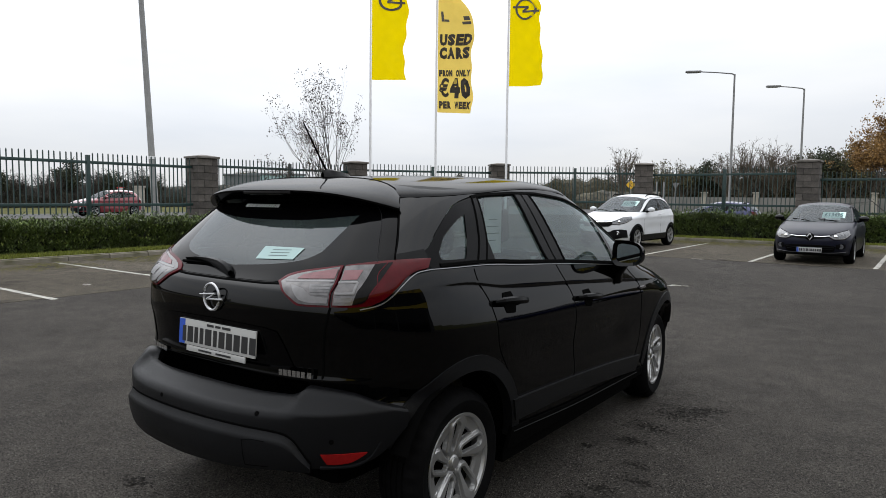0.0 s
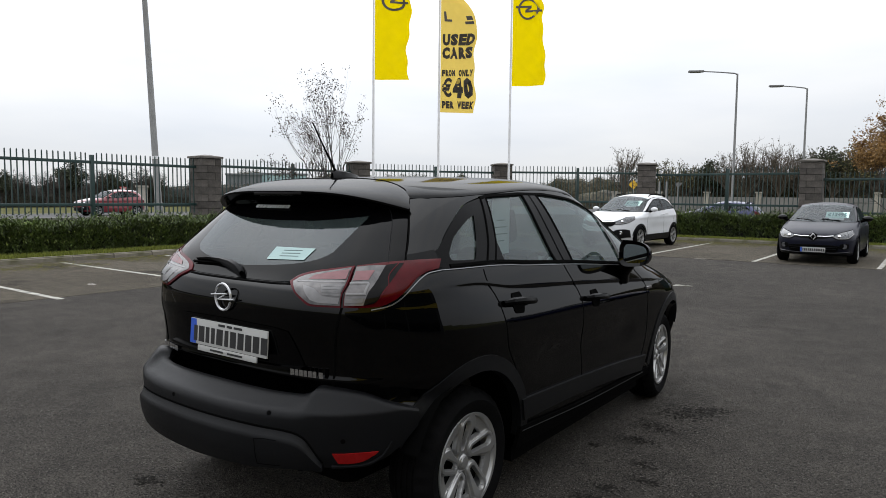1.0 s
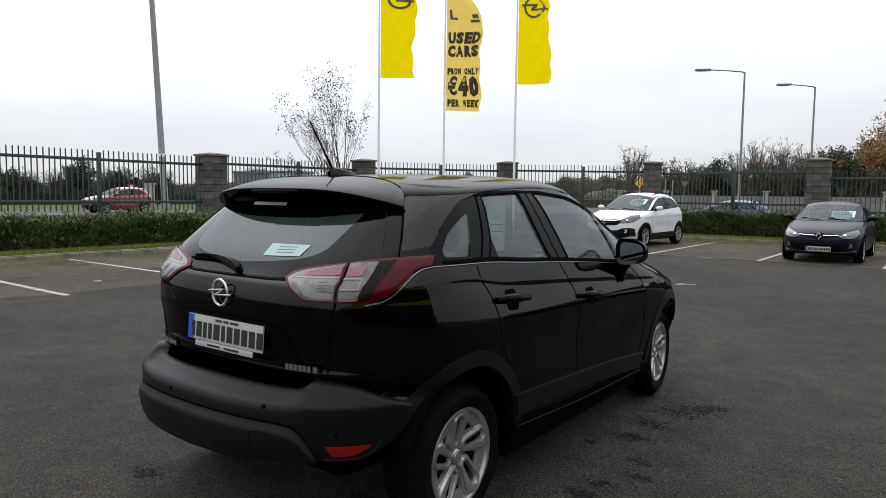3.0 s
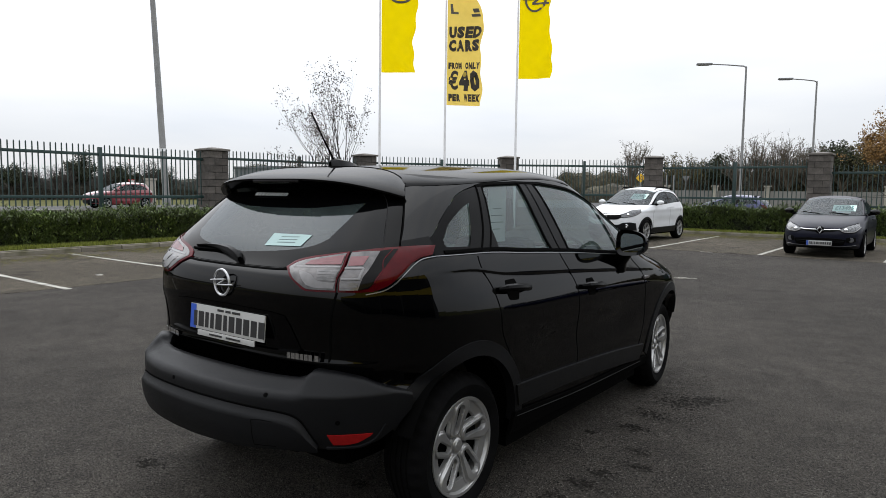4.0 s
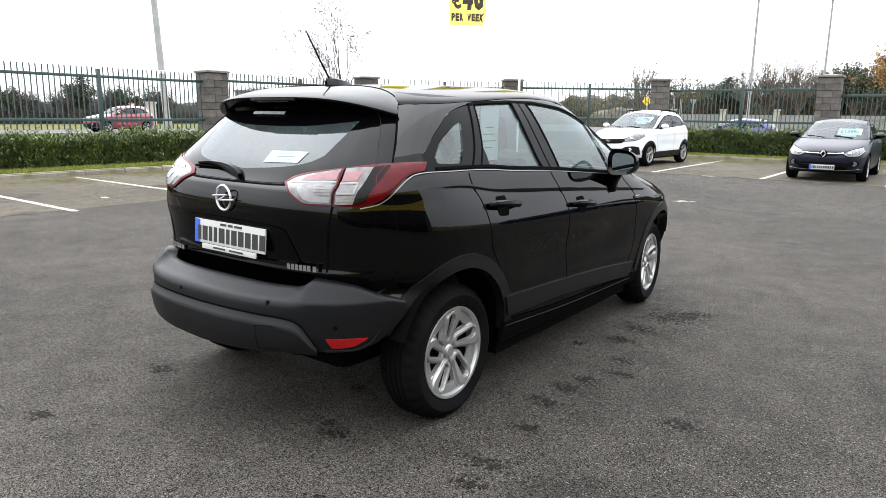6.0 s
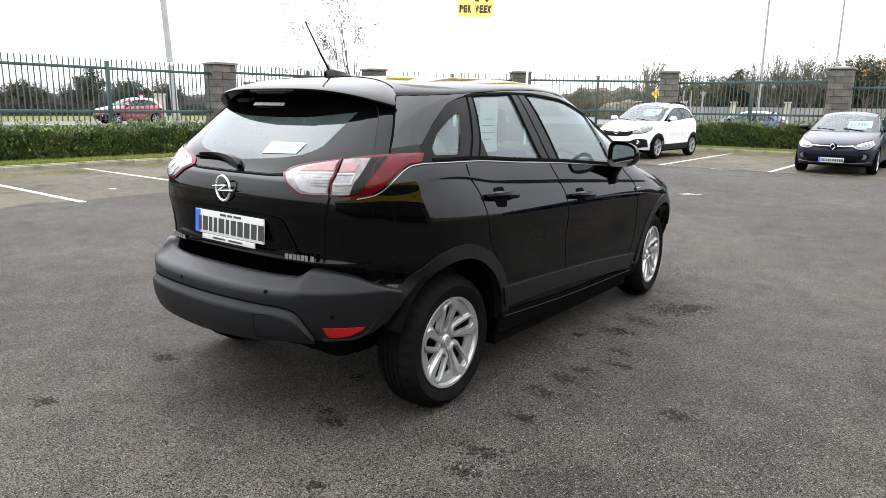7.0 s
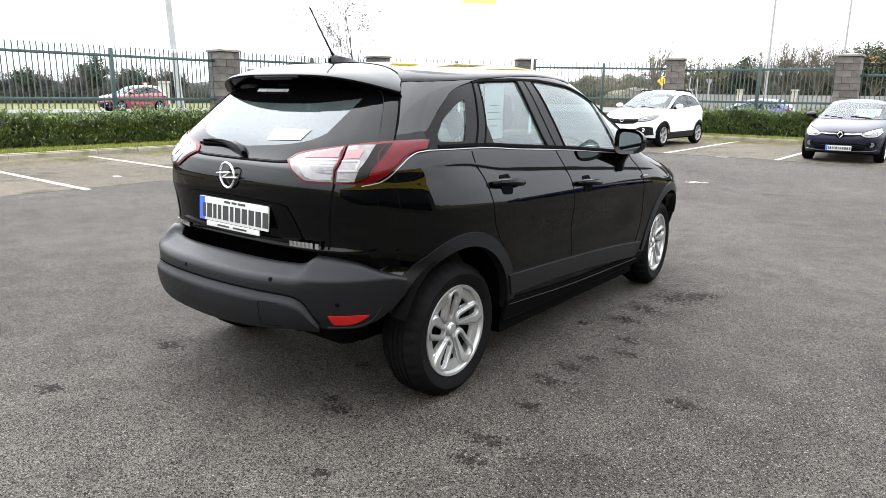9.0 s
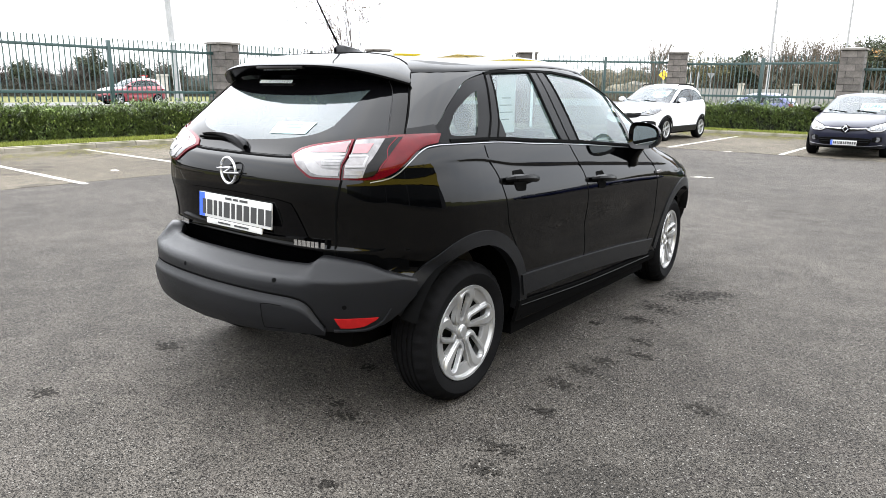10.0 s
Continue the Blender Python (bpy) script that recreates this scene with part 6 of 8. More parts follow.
        part("trim_edge", strip(sh, [r(0.688, 1.217), r(0.637, 1.302), r(0.574, 1.394), r(0.520, 1.440)], (sd,), half=0.0016, off=0.007, n=20, rise=0.002), M_PLASTIC, car)
        part("tailgate_seam", strip(sh, [r(0.728, 1.215)] + seam[:5], (sd,), half=0.004, off=0.001, n=26, rise=0.002), M_SEAL, car)
    part("tailgate_joint", strip(sh, [r(0.0, 1.122), r(0.25, 1.124), r(0.345, 1.128)], both, half=0.006, off=0.001, n=16, rise=0.002), M_SEAL, car)

    # tail lamps
    for sd in both:
        red_b, red_t = [r(0.336, 1.133), r(0.375, 1.112), r(0.433, 1.078), r(0.488, 1.054), r(0.604, 1.055)], [r(0.336, 1.136), r(0.360, 1.158), r(0.428, 1.179), r(0.531, 1.196), r(0.588, 1.205)]
        in_b, in_t = [r(0.358, 1.131), r(0.392, 1.110), r(0.443, 1.082), r(0.496, 1.061), r(0.602, 1.062)], [r(0.358, 1.135), r(0.382, 1.152), r(0.44, 1.170), r(0.531, 1.187), r(0.583, 1.197)]
        lamp = part("tail_lamp", patch(sh, red_b, red_t, (sd,), nu=22, nv=8, off=0.006, thick=0.03, bulge=0.003), M_RED_LENS, car, "red and clear tail lamp")
        part("clear_lens", patch(sh, in_b, in_t, (sd,), nu=18, nv=6, off=0.010, bulge=0.003), M_CLEAR_LENS, lamp)
        part("red_band", patch(sh, [r(0.43, 1.144), r(0.52, 1.149), r(0.590, 1.153)], [r(0.45, 1.161), r(0.52, 1.176), r(0.584, 1.188)], (sd,), nu=10, nv=3, off=0.0145), M_PINK_LENS, lamp)
        part("lamp_bar", strip(sh, [r(0.385, 1.133), r(0.50, 1.138), r(0.592, 1.144)], (sd,), half=0.0045, off=0.0135, n=12, rise=0.0008), M_WHITE_LENS, lamp)
        part("lamp_shadow", patch(sh, [r(0.53, 1.098), r(0.598, 1.097)], [r(0.505, 1.128), r(0.595, 1.132)], (sd,), nu=8, nv=3, off=0.0140), M_LAMP_GREY, lamp)
        part("white_panel", patch(sh, [r(0.485, 1.076), r(0.53, 1.068), r(0.597, 1.069)], [r(0.425, 1.122), r(0.50, 1.110), r(0.53, 1.094), r(0.598, 1.090)], (sd,), nu=8, nv=3, off=0.0145), M_WHITE_LENS, lamp)
        bm = bmesh.new()
        for q in range(3):
            add_strip(bm, sh, [r(0.52 + 0.004 * q, 1.122 - 0.009 * q), r(0.596, 1.124 - 0.009 * q)], 0.0011, 0.0142, 8, sd, False, 0.0005)
        part("lamp_rib", bm, M_LAMP_GREY, lamp)
        out_b = [r(0.612, 1.056), r(0.66, 1.056), r(0.711, 1.058), s(-0.414, 1.081), s(-0.369, 1.114), s(-0.308, 1.158), s(-0.250, 1.182), s(-0.190, 1.190)]
        out_t = [r(0.597, 1.206), r(0.64, 1.213), r(0.675, 1.219), s(-0.340, 1.223), s(-0.302, 1.225), s(-0.238, 1.227), s(-0.200, 1.227), s(-0.154, 1.226)]
        lamp2 = part("tail_lamp", patch(sh, out_b, out_t, (sd,), nu=28, nv=8, off=0.006, thick=0.03, bulge=0.003), M_RED_DARK, car, "red wrap-round tail lamp")
        part("clear_lens", patch(sh, [r(0.616, 1.063), r(0.65, 1.063), r(0.676, 1.065)], [r(0.600, 1.199), r(0.645, 1.205), r(0.690, 1.207)], (sd,), nu=12, nv=6, off=0.010), M_CLEAR_LENS, lamp2)
        part("red_band", patch(sh, [r(0.615, 1.150), r(0.665, 1.154)], [r(0.608, 1.184), r(0.668, 1.188)], (sd,), nu=8, nv=3, off=0.0115), M_PINK_LENS, lamp2)
        part("smoked_lens", patch(sh, [r(0.676, 1.065), r(0.690, 1.068), r(0.706, 1.074), r(0.716, 1.090)], [r(0.688, 1.207), r(0.710, 1.212), r(0.728, 1.214), s(-0.345, 1.212)], (sd,), nu=14, nv=6, off=0.0105), M_SMOKE_LENS, lamp2)
        part("lens_arc", strip(sh, [r(0.718, 1.090), r(0.728, 1.130), s(-0.40, 1.170), s(-0.345, 1.212)], (sd,), half=0.0018, off=0.011, n=18, rise=0.0008), M_RED_LENS, lamp2)
        bm = bmesh.new()
        for run in ([r(0.610, 1.140), r(0.655, 1.143), r(0.672, 1.143)], [r(0.671, 1.144), r(0.676, 1.104)], [r(0.677, 1.106), r(0.64, 1.104), r(0.617, 1.104)]):
            add_strip(bm, sh, run, 0.005, 0.0115, 10, sd, False, 0.0008)
        part("lamp_bar", bm, M_WHITE_LENS, lamp2)
        part("white_panel", patch(sh, [r(0.620, 1.074), r(0.672, 1.076)], [r(0.619, 1.090), r(0.675, 1.093)], (sd,), nu=8, nv=3, off=0.012), M_WHITE_LENS, lamp2)
        part("chrome_strip", strip(sh, [r(0.70, 1.047), s(-0.428, 1.062), s(-0.37, 1.103), s(-0.302, 1.152), s(-0.248, 1.175), s(-0.18, 1.182)], (sd,), half=0.0028, off=0.006, n=24, rise=0.004), M_CHROME_DULL, car)
        part("lamp_joint", strip(sh, [r(0.608, 1.055), r(0.590, 0.95), r(0.577, 0.873), r(0.563, 0.735)], (sd,), half=0.005, off=0.0005, n=14, rise=0.0015), M_SEAL, car)

    # plate recess, number plate, emblem, badges
    bm = bmesh.new()
    add_patch(bm, sh, [r(0.0, 0.765), r(0.36, 0.768), r(0.46, 0.772)], [r(0.0, 0.960), r(0.30, 0.955), r(0.38, 0.945)], 16, 6, 0.003, side=1)
    add_patch(bm, sh, [r(0.0, 0.765), r(0.36, 0.768), r(0.46, 0.772)], [r(0.0, 0.960), r(0.30, 0.955), r(0.38, 0.945)], 16, 6, 0.003, side=-1)
    part("plate_recess", bm, M_BLACK_GLOSS, car)
    part("tailgate_trim", strip(sh, [r(0.0, 0.785), r(0.30, 0.790), r(0.44, 0.800)], both, half=0.010, off=0.004, n=24, rise=0.016), M_BLACK, car)
    face = Matrix(((1, 0, 0, 0.015), (0, 0, -1, -0.634), (0, 1, 0, 0.879), (0, 0, 0, 1))) @ pose(0, 0, 0, -4, 0, 0)
    plate = part("number_plate", box(-0.26, 0.26, -0.0555, 0.0555, -0.006, 0.002, bevel=0.002), M_PLATE, car, "white number plate with a blue band")
    plate.matrix_local = face
    part("blue_band", box(-0.258, -0.217, -0.054, 0.054, 0.002, 0.003), M_PLATE_BLUE, plate, smooth=False)
    solid_text_bars(plate, pose(0.02, 0.043, 0.0022), [(0.045, 0.012), (0.035, 0.012), (0.055, 0)], 0.010, M_PRINT)
    solid_text_bars(plate, pose(0.015, -0.008, 0.0022), [(0.024, 0.012), (0.038, 0.012), (0.024, 0.014), (0.024, 0.014), (0.042, 0.014), (0.024, 0.014), (0.038, 0.012), (0.038, 0.012), (0.038, 0.012), (0.038, 0.012), (0.038, 0)], 0.068, M_PRINT)
    holder = part("plate_holder", box(-0.20, 0.20, -0.082, -0.0575, -0.004, 0.0035, bevel=0.002), M_PLATE, car)
    holder.matrix_local = face
    solid_text_bars(holder, pose(0, -0.070, 0.0036), [(0.09, 0.03), (0.10, 0.0)], 0.008, M_PRINT)
    # emblem: a ring with a bolt through it
    bm = bmesh.new()
    em = Matrix(((1, 0, 0, 0), (0, 0, -1, -0.641), (0, 1, 0, 1.050), (0, 0, 0, 1)))
    add_tube(bm, [em @ Vector((0.052 * math.cos(2 * math.pi * k / 32), 0.056 * math.sin(2 * math.pi * k / 32), 0.0)) for k in range(33)], 0.0058, 8, False)
    for a, b in (((-0.075, 0.006), (0.028, 0.016)), ((0.028, 0.016), (-0.028, -0.012)), ((-0.028, -0.012), (0.078, -0.004))):
        add_tube(bm, [em @ Vector((*a, 0.004)), em @ Vector((*b, 0.004))], [0.0032, 0.0045], 6)
    part("emblem", bm, M_EMBLEM, car, "chrome ring emblem")
    bt = sh.at(*r(0.465, 0.785), 0.022)
    back = Matrix(((1, 0, 0, 0), (0, 0, -1, 0), (0, 1, 0, 0), (0, 0, 0, 1)))
    solid_text_bars(car, Matrix.Translation(bt) @ pose(0, 0, 0, 0, 0, 12) @ back, [(0.017, 0.004)] * 6 + [(0.0, 0.008), (0.018, 0)], 0.024, M_CHROME, "badge")
    bt = sh.at(*r(0.48, 0.760), 0.006)
    solid_text_bars(car, Matrix.Translation((-bt.x, bt.y, bt.z + 0.01)) @ pose(0, 0, 0, 0, 0, -14) @ back, [(0.03, 0.006), (0.03, 0.006), (0.03, 0.006), (0.03, 0.006), (0.04, 0)], 0.022, M_CHROME, "badge")
    solid_text_bars(car, Matrix.Translation((-0.13, -0.262, 1.428)) @ pose(0, 0, 0, -40, 0, 0) @ back, [(0.020, 0.004)] * 3 + [(0.004, 0.005)] + [(0.013, 0.004)] * 7 + [(0.004, 0.005), (0.008, 0.004), (0.013, 0)], 0.018, M_PAPER, "web_print")
    # rear wiper: a covered arm widening to its pivot, and a slim blade under it
    run = [(-0.335, 1.176), (-0.25, 1.180), (-0.15, 1.176), (-0.06, 1.166), (0.0, 1.152), (0.035, 1.138)]
    arm = []
    for (x, z), w, h in zip(run, (0.004, 0.008, 0.013, 0.019, 0.022, 0.012), (0.016, 0.022, 0.030, 0.036, 0.036, 0.020)):
        q = sh.at(*r(abs(x), z), 0.0)
        out, up = Vector((0, -0.74, 0.67)), Vector((0, 0.67, 0.74))
        c = Vector((x, q.y, z)) + out * 0.006
        arm.append([c - up * w, c - up * w * 0.8 + out * h * 0.75, c + out * h, c + up * w * 0.8 + out * h * 0.75, c + up * w])
    bm = bmesh.new()
    add_sheet(bm, arm)
    bmesh.ops.recalc_face_normals(bm, faces=bm.faces[:])
    wiper = part("rear_wiper", bm, M_SATIN_BLACK, car, "black rear wiper")
    part("blade", strip(sh, [r(0.36, 1.168), r(0.20, 1.170), r(0.02, 1.158)], (-1,), half=0.006, off=0.004, n=14, rise=0.010), M_SEAL, wiper)
    # card on the rear glass
    bm = bmesh.new()
    add_patch(bm, sh, [r(0.115, 1.206), r(0.335, 1.214)], [r(0.115, 1.256), r(0.352, 1.259)], 6, 4, 0.005)
    card = part("window_card", bm, M_STICKER, car, "pale green card on the rear window")
    bm = bmesh.new()
    for k in range(3):
        add_strip(bm, sh, [r(0.18, 1.222 + 0.011 * k), r(0.29, 1.226 + 0.011 * k)], 0.0022, 0.0055, 6, 1, False, 0.0006)
    part("card_print", bm, M_FAINT_INK, card)

    # rear bumper and cladding
    # one skin: a low shelf behind the tailgate, rising to full height at the corners
    low_z = [(q[0], q[1]) for q in (r(0.0, 0.436), r(0.235, 0.448), r(0.40, 0.455), r(0.50, 0.460), r(0.60, 0.452), r(0.66, 0.452), r(0.733, 0.470), r(0.775, 0.515), bs.s(-0.38, 0.55), bs.s(-0.345, 0.59))]
    top_z = [(q[0], z) for q, z in ((r(0.0, 0.64), 0.692), (r(0.30, 0.64), 0.692), (r(0.46, 0.64), 0.694), (r(0.53, 0.64), 0.722), (r(0.59, 0.64), 0.744), (r(0.64, 0.64), 0.740), (r(0.72, 0.64), 0.722), (bs.s(-0.45, 0.64), 0.690), (bs.s(-0.345, 0.64), 0.655))]
    pa, pb, pe = r(0.45, 0.64)[0], r(0.57, 0.64)[0], bs.s(-0.345, 0.62)[0]

    def bumper_skin(p, z):
        w = smoothstep(pa, pb, p)
        shelf = bs.at(p, z, 0.018)
        full = bs.at(p, min(z, 0.640), 0.018)
        deep = lerp(0.85, 0.45, smoothstep(pb, pe, p)) * max(z - 0.662, 0.0) + 0.6 * max(z - curve_at(top_z, p) + 0.010, 0.0)
        inward = bs.at(p, 0.60, 0.0) - bs.at(p, 0.60, 0.01)
        inward.z = 0.0
        inward.normalize()
        full = Vector((full.x, full.y, z)) + inward * deep
        return shelf.lerp(full, w), inward

    bm = bmesh.new()
    for sd in both:
        rows = []
        for k in range(101):
            p = pe * k / 100
            zl, zt = curve_at(low_z, p), curve_at(top_z, p)
            col = []
            for m in range(37):
                q, inward = bumper_skin(p, lerp(zl, zt, m / 36))
                col.append(q)
            col.insert(0, col[0] + inward * 0.05 + Vector((0, 0, -0.004)))
            ledge = lerp(0.024, 0.060, smoothstep(pa, pb, p))
            col += [col[-1] + inward * 0.008 + Vector((0, 0, 0.001)), col[-1] + inward * ledge + Vector((0, 0, 0.0)), col[-1] + inward * (ledge + 0.006) + Vector((0, 0, -0.035))]
            rows.append([Vector((q.x * sd, q.y, q.z)) for q in col])
        add_sheet(bm, rows[::-1] if sd > 0 else rows)
    bmesh.ops.remove_doubles(bm, verts=[v for v in bm.verts if abs(v.co.x) < 1e-3], dist=2e-3)
    part("rear_bumper", bm, M_PLASTIC, car, "grey-black plastic rear bumper")
    ins_top = [r(0.0, 0.598), r(0.25, 0.600), r(0.44, 0.596), r(0.505, 0.588), r(0.54, 0.568), r(0.565, 0.525), r(0.588, 0.475)]
    part("bumper_insert", patch(bs, [r(0.0, 0.440), r(0.30, 0.452), r(0.50, 0.463), r(0.585, 0.456)], ins_top, both, nu=36, nv=14, off=0.022, thick=0.012, lip=0.018), M_PLASTIC, car)
    part("bumper_joint", strip(bs, [(p, z + 0.004) for p, z in ins_top], both, half=0.0045, off=0.0185, n=54, rise=0.0015), M_SEAL, car)
    bm = bmesh.new()
    for run in ([r(0.365, 0.470), r(0.362, 0.560)], [r(0.362, 0.560), r(0.40, 0.566), r(0.452, 0.564)], [r(0.365, 0.470), r(0.455, 0.474)]):
        add_strip(bm, bs, run, 0.0016, 0.0405, 10, 1, False, 0.0008)
    part("tow_cover_joint", bm, M_SEAL, car)
    part("lower_valance", box(-0.50, 0.50, -0.66, -0.58, 0.415, 0.47, bevel=0.02), M_SEAL, car)
    for sd in both:
        part("reflector", patch(bs, [r(0.634, 0.476), r(0.66, 0.474), r(0.690, 0.478), r(0.728, 0.504)], [r(0.622, 0.515), r(0.66, 0.514), r(0.69, 0.514), r(0.734, 0.513)], (sd,), nu=8, nv=3, off=0.022, thick=0.014), M_REFLECTOR, car, "red bumper reflector")
        part("reflector_lip", strip(bs, [r(0.612, 0.462), r(0.69, 0.462), r(0.738, 0.490), r(0.765, 0.545)], (sd,), half=0.006, off=0.016, n=20, rise=0.009), M_PLASTIC, car)
        for px, pz in ((0.41, 0.648), (0.655, 0.562)) if sd > 0 else ((0.155, 0.634), (0.655, 0.562)):
            q, q2 = bs.at(*r(px, pz), 0.017), bs.at(*r(px, pz), 0.020)
            m = Vector((q2.x - q.x, q2.y - q.y, q2.z - q.z)).to_track_quat("Z", "Y").to_matrix().to_4x4()
            bm = add_lathe(bmesh.new(), [(0.010, 0.0), (0.009, 0.002), (0.001, 0.002)], 14, Matrix.Translation(q) @ m)
            if sd < 0:
                bmesh.ops.scale(bm, vec=(-1, 1, 1), verts=bm.verts)
            part("parking_sensor", bm, M_SEAL, car)

        def arch_run(yc, rad, a0, a1, n=24):
            return [s(yc - 0.94 * rad * math.cos(radians(lerp(a0, a1, k / n))), 0.326 + rad * math.sin(radians(lerp(a0, a1, k / n)))) for k in range(n + 1)]
        for yc, a0, a1, ro in ((0.0, 24, 176, 0.482), (2.604, 4, 150, 0.476)):
            bm = bmesh.new()
            add_patch(bm, sh, arch_run(yc, 0.415, a0 - 3, a1 + 2), arch_run(yc, ro, a0, a1), 48, 4, 0.007, 0.05, side=sd, smooth=False)
            part("arch_cladding", bm, M_PLASTIC, car, "grey plastic wheel arch trim")
        part("sill_cladding", patch(sh, [s(0.372, 0.290), s(1.2, 0.268), s(2.24, 0.262)], [s(0.38, 0.395), s(1.2, 0.345), s(2.20, 0.325)], (sd,), nu=20, nv=4, off=0.012, thick=0.02), M_SEAL, car)
        part("sill_edge", strip(sh, [s(0.40, 0.370), s(1.2, 0.325), s(2.1, 0.305)], (sd,), half=0.0025, off=0.012, n=20, rise=0.002), M_PLASTIC, car)
        part("door_cladding", patch(sh, [s(0.40, 0.425), s(0.90, 0.415), s(1.40, 0.385), s(2.05, 0.33)], [s(0.36, 0.535), s(0.70, 0.520), s(1.03, 0.505), s(1.55, 0.475), s(2.09, 0.43)], (sd,), nu=24, nv=4, off=0.016, thick=0.02), M_PLASTIC, car, "grey plastic door trim")
        # door joints
        for run in ([s(0.10, 1.168), s(0.155, 1.03), s(0.19, 0.92), s(0.215, 0.83), s(0.30, 0.70), s(0.37, 0.56)],
                    [s(0.87, 1.130), s(0.95, 1.03), s(1.01, 0.90), s(1.04, 0.76), s(1.055, 0.60), s(1.05, 0.40)],
                    [s(1.83, 1.058), s(1.95, 0.97), s(2.03, 0.86), s(2.07, 0.70), s(2.06, 0.55), s(2.02, 0.42)]):
            part("door_joint", add_strip(bmesh.new(), sh, run, 0.0045, 0.0003, 24, sd, True, 0.0012), M_SEAL, car)
        for y0, z0 in ((0.325, 1.000), (1.185, 0.925)):
            bm = bmesh.new()
            run = [sh.at(*s(y0 + d, z0 - 0.09 * d), o) for d, o in ((-0.125, 0.004), (-0.10, 0.032), (-0.03, 0.044), (0.05, 0.042), (0.11, 0.028), (0.125, 0.004))]
            add_tube(bm, [(q.x * sd, q.y, q.z) for q in run], [0.010, 0.017, 0.018, 0.018, 0.016, 0.010], 8)
            part("door_handle", bm, M_SATIN_BLACK, car, "black door handle")
            bm = bmesh.new()
            add_patch(bm, sh, [s(y0 - 0.055, z0 - 0.01), s(y0 - 0.04, z0 - 0.045), s(y0 + 0.03, z0 - 0.052), s(y0 + 0.055, z0 - 0.015)], [s(y0 - 0.055, z0 + 0.01), s(y0 - 0.04, z0 + 0.045), s(y0 + 0.03, z0 + 0.045), s(y0 + 0.055, z0 + 0.01)], 14, 4, 0.0025, side=sd)
            part("handle_recess", bm, M_SEAL, car)
        # door mirror: a rounded housing cut flat behind, with its glass set in
        mb = bmesh.new()
        rows = []
        for k in range(9):
            t = k / 8
            g = math.sqrt(max(1 - t**2.2, 0.0))
            rows.append([Vector((sd * (0.975 + 0.016 * t) + 0.092 * g * math.copysign(abs(math.cos(a)) ** 0.62, math.cos(a)), 1.53 + 0.115 * t, 1.155 - 0.01 * t + (0.076 - 0.016 * sd * math.cos(a)) * g * math.copysign(abs(math.sin(a)) ** 0.66, math.sin(a)))) for a in [2 * math.pi * q / 36 for q in range(37)]])
        rows.insert(0, [Vector((lerp(v.x, sd * 0.975, 0.20), 1.541, lerp(v.z, 1.155, 0.28))) for v in rows[0]])
        add_sheet(mb, rows)
        bmesh.ops.remove_doubles(mb, verts=mb.verts[:], dist=1e-4)
        bmesh.ops.recalc_face_normals(mb, faces=mb.faces[:])
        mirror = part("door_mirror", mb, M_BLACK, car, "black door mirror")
        part("mirror_foot", tube([(sd * 0.845, 1.665, 0.975), (sd * 0.862, 1.65, 1.03), (sd * 0.905, 1.61, 1.075), (sd * 0.945, 1.585, 1.105)], [0.050, 0.046, 0.042, 0.034], 10), M_BLACK_GLOSS, mirror)
        mg = bmesh.new()
        ring = [Vector((sd * 0.978 + 0.072 * math.copysign(abs(math.cos(a)) ** 0.62, math.cos(a)), 1.5410 + 0.0012 * math.sin(a) - sd * 0.003 * math.cos(a), 1.155 + (0.056 - 0.012 * sd * math.cos(a)) * math.copysign(abs(math.sin(a)) ** 0.66, math.sin(a)))) for a in [2 * math.pi * q / 36 for q in range(36)]]
        mg.faces.new([mg.verts.new(v) for v in ring])
        bmesh.ops.recalc_face_normals(mg, faces=mg.faces[:])
        part("mirror_glass", mg, M_MIRROR, mirror)
        wq = sh.at(*s(2.06, 0.895), 0.006)
        part("side_repeater", box(sd * wq.x - 0.008, sd * wq.x + 0.008, 2.01, 2.10, 0.885, 0.905, bevel=0.006), M_CLEAR_LENS, car)
        for yc in (0.0, 2.604):
            wheel(car, sd * (0.735 if yc < 1 and sd > 0 else 0.760 if yc < 1 else 0.705), yc, 0.326, 0.218, 0.205, sd, steer=0.0 if yc < 1 else 5.0)

    # front: grille, lamps, bumper
    part("grille", patch(sh, [f(0.0, 0.66), f(0.5, 0.67)], [f(0.0, 0.76), f(0.52, 0.75)], both, nu=10, nv=4, off=0.005), M_BLACK_GLOSS, car)
    part("grille_bar", strip(sh, [f(0.0, 0.745), f(0.35, 0.745), f(0.6, 0.77)], both, half=0.008, off=0.008, n=16, rise=0.008), M_CHROME, car)
    part("front_bumper", patch(sh, [f(0.0, 0.28), f(0.5, 0.29), s(3.0, 0.30)], [f(0.0, 0.62), f(0.5, 0.60), s(3.02, 0.52)], both, nu=24, nv=8, off=0.008, thick=0.02), M_PLASTIC, car)
    for sd in both:
        part("headlamp", patch(sh, [f(0.52, 0.72), f(0.66, 0.73), s(3.05, 0.76), s(2.86, 0.83)], [f(0.50, 0.80), f(0.64, 0.83), s(2.98, 0.86), s(2.84, 0.875)], (sd,), nu=16, nv=5, off=0.008, thick=0.02), M_CLEAR_LENS, car, "clear headlamp")
    # aerial on the roof
    bm = bmesh.new()
    rows = []
    for k in range(9):
        t = k / 8
        w = 0.042 * math.sin(math.pi * min(max(t, 0.04), 0.97)) ** 0.6
        hgt = 0.046 * (1 - t) ** 0.7 * smoothstep(-0.25, 0.2, t) + 0.006
        y = lerp(0.0, 0.19, t)
        z = curve_at(centre, y) - 0.004
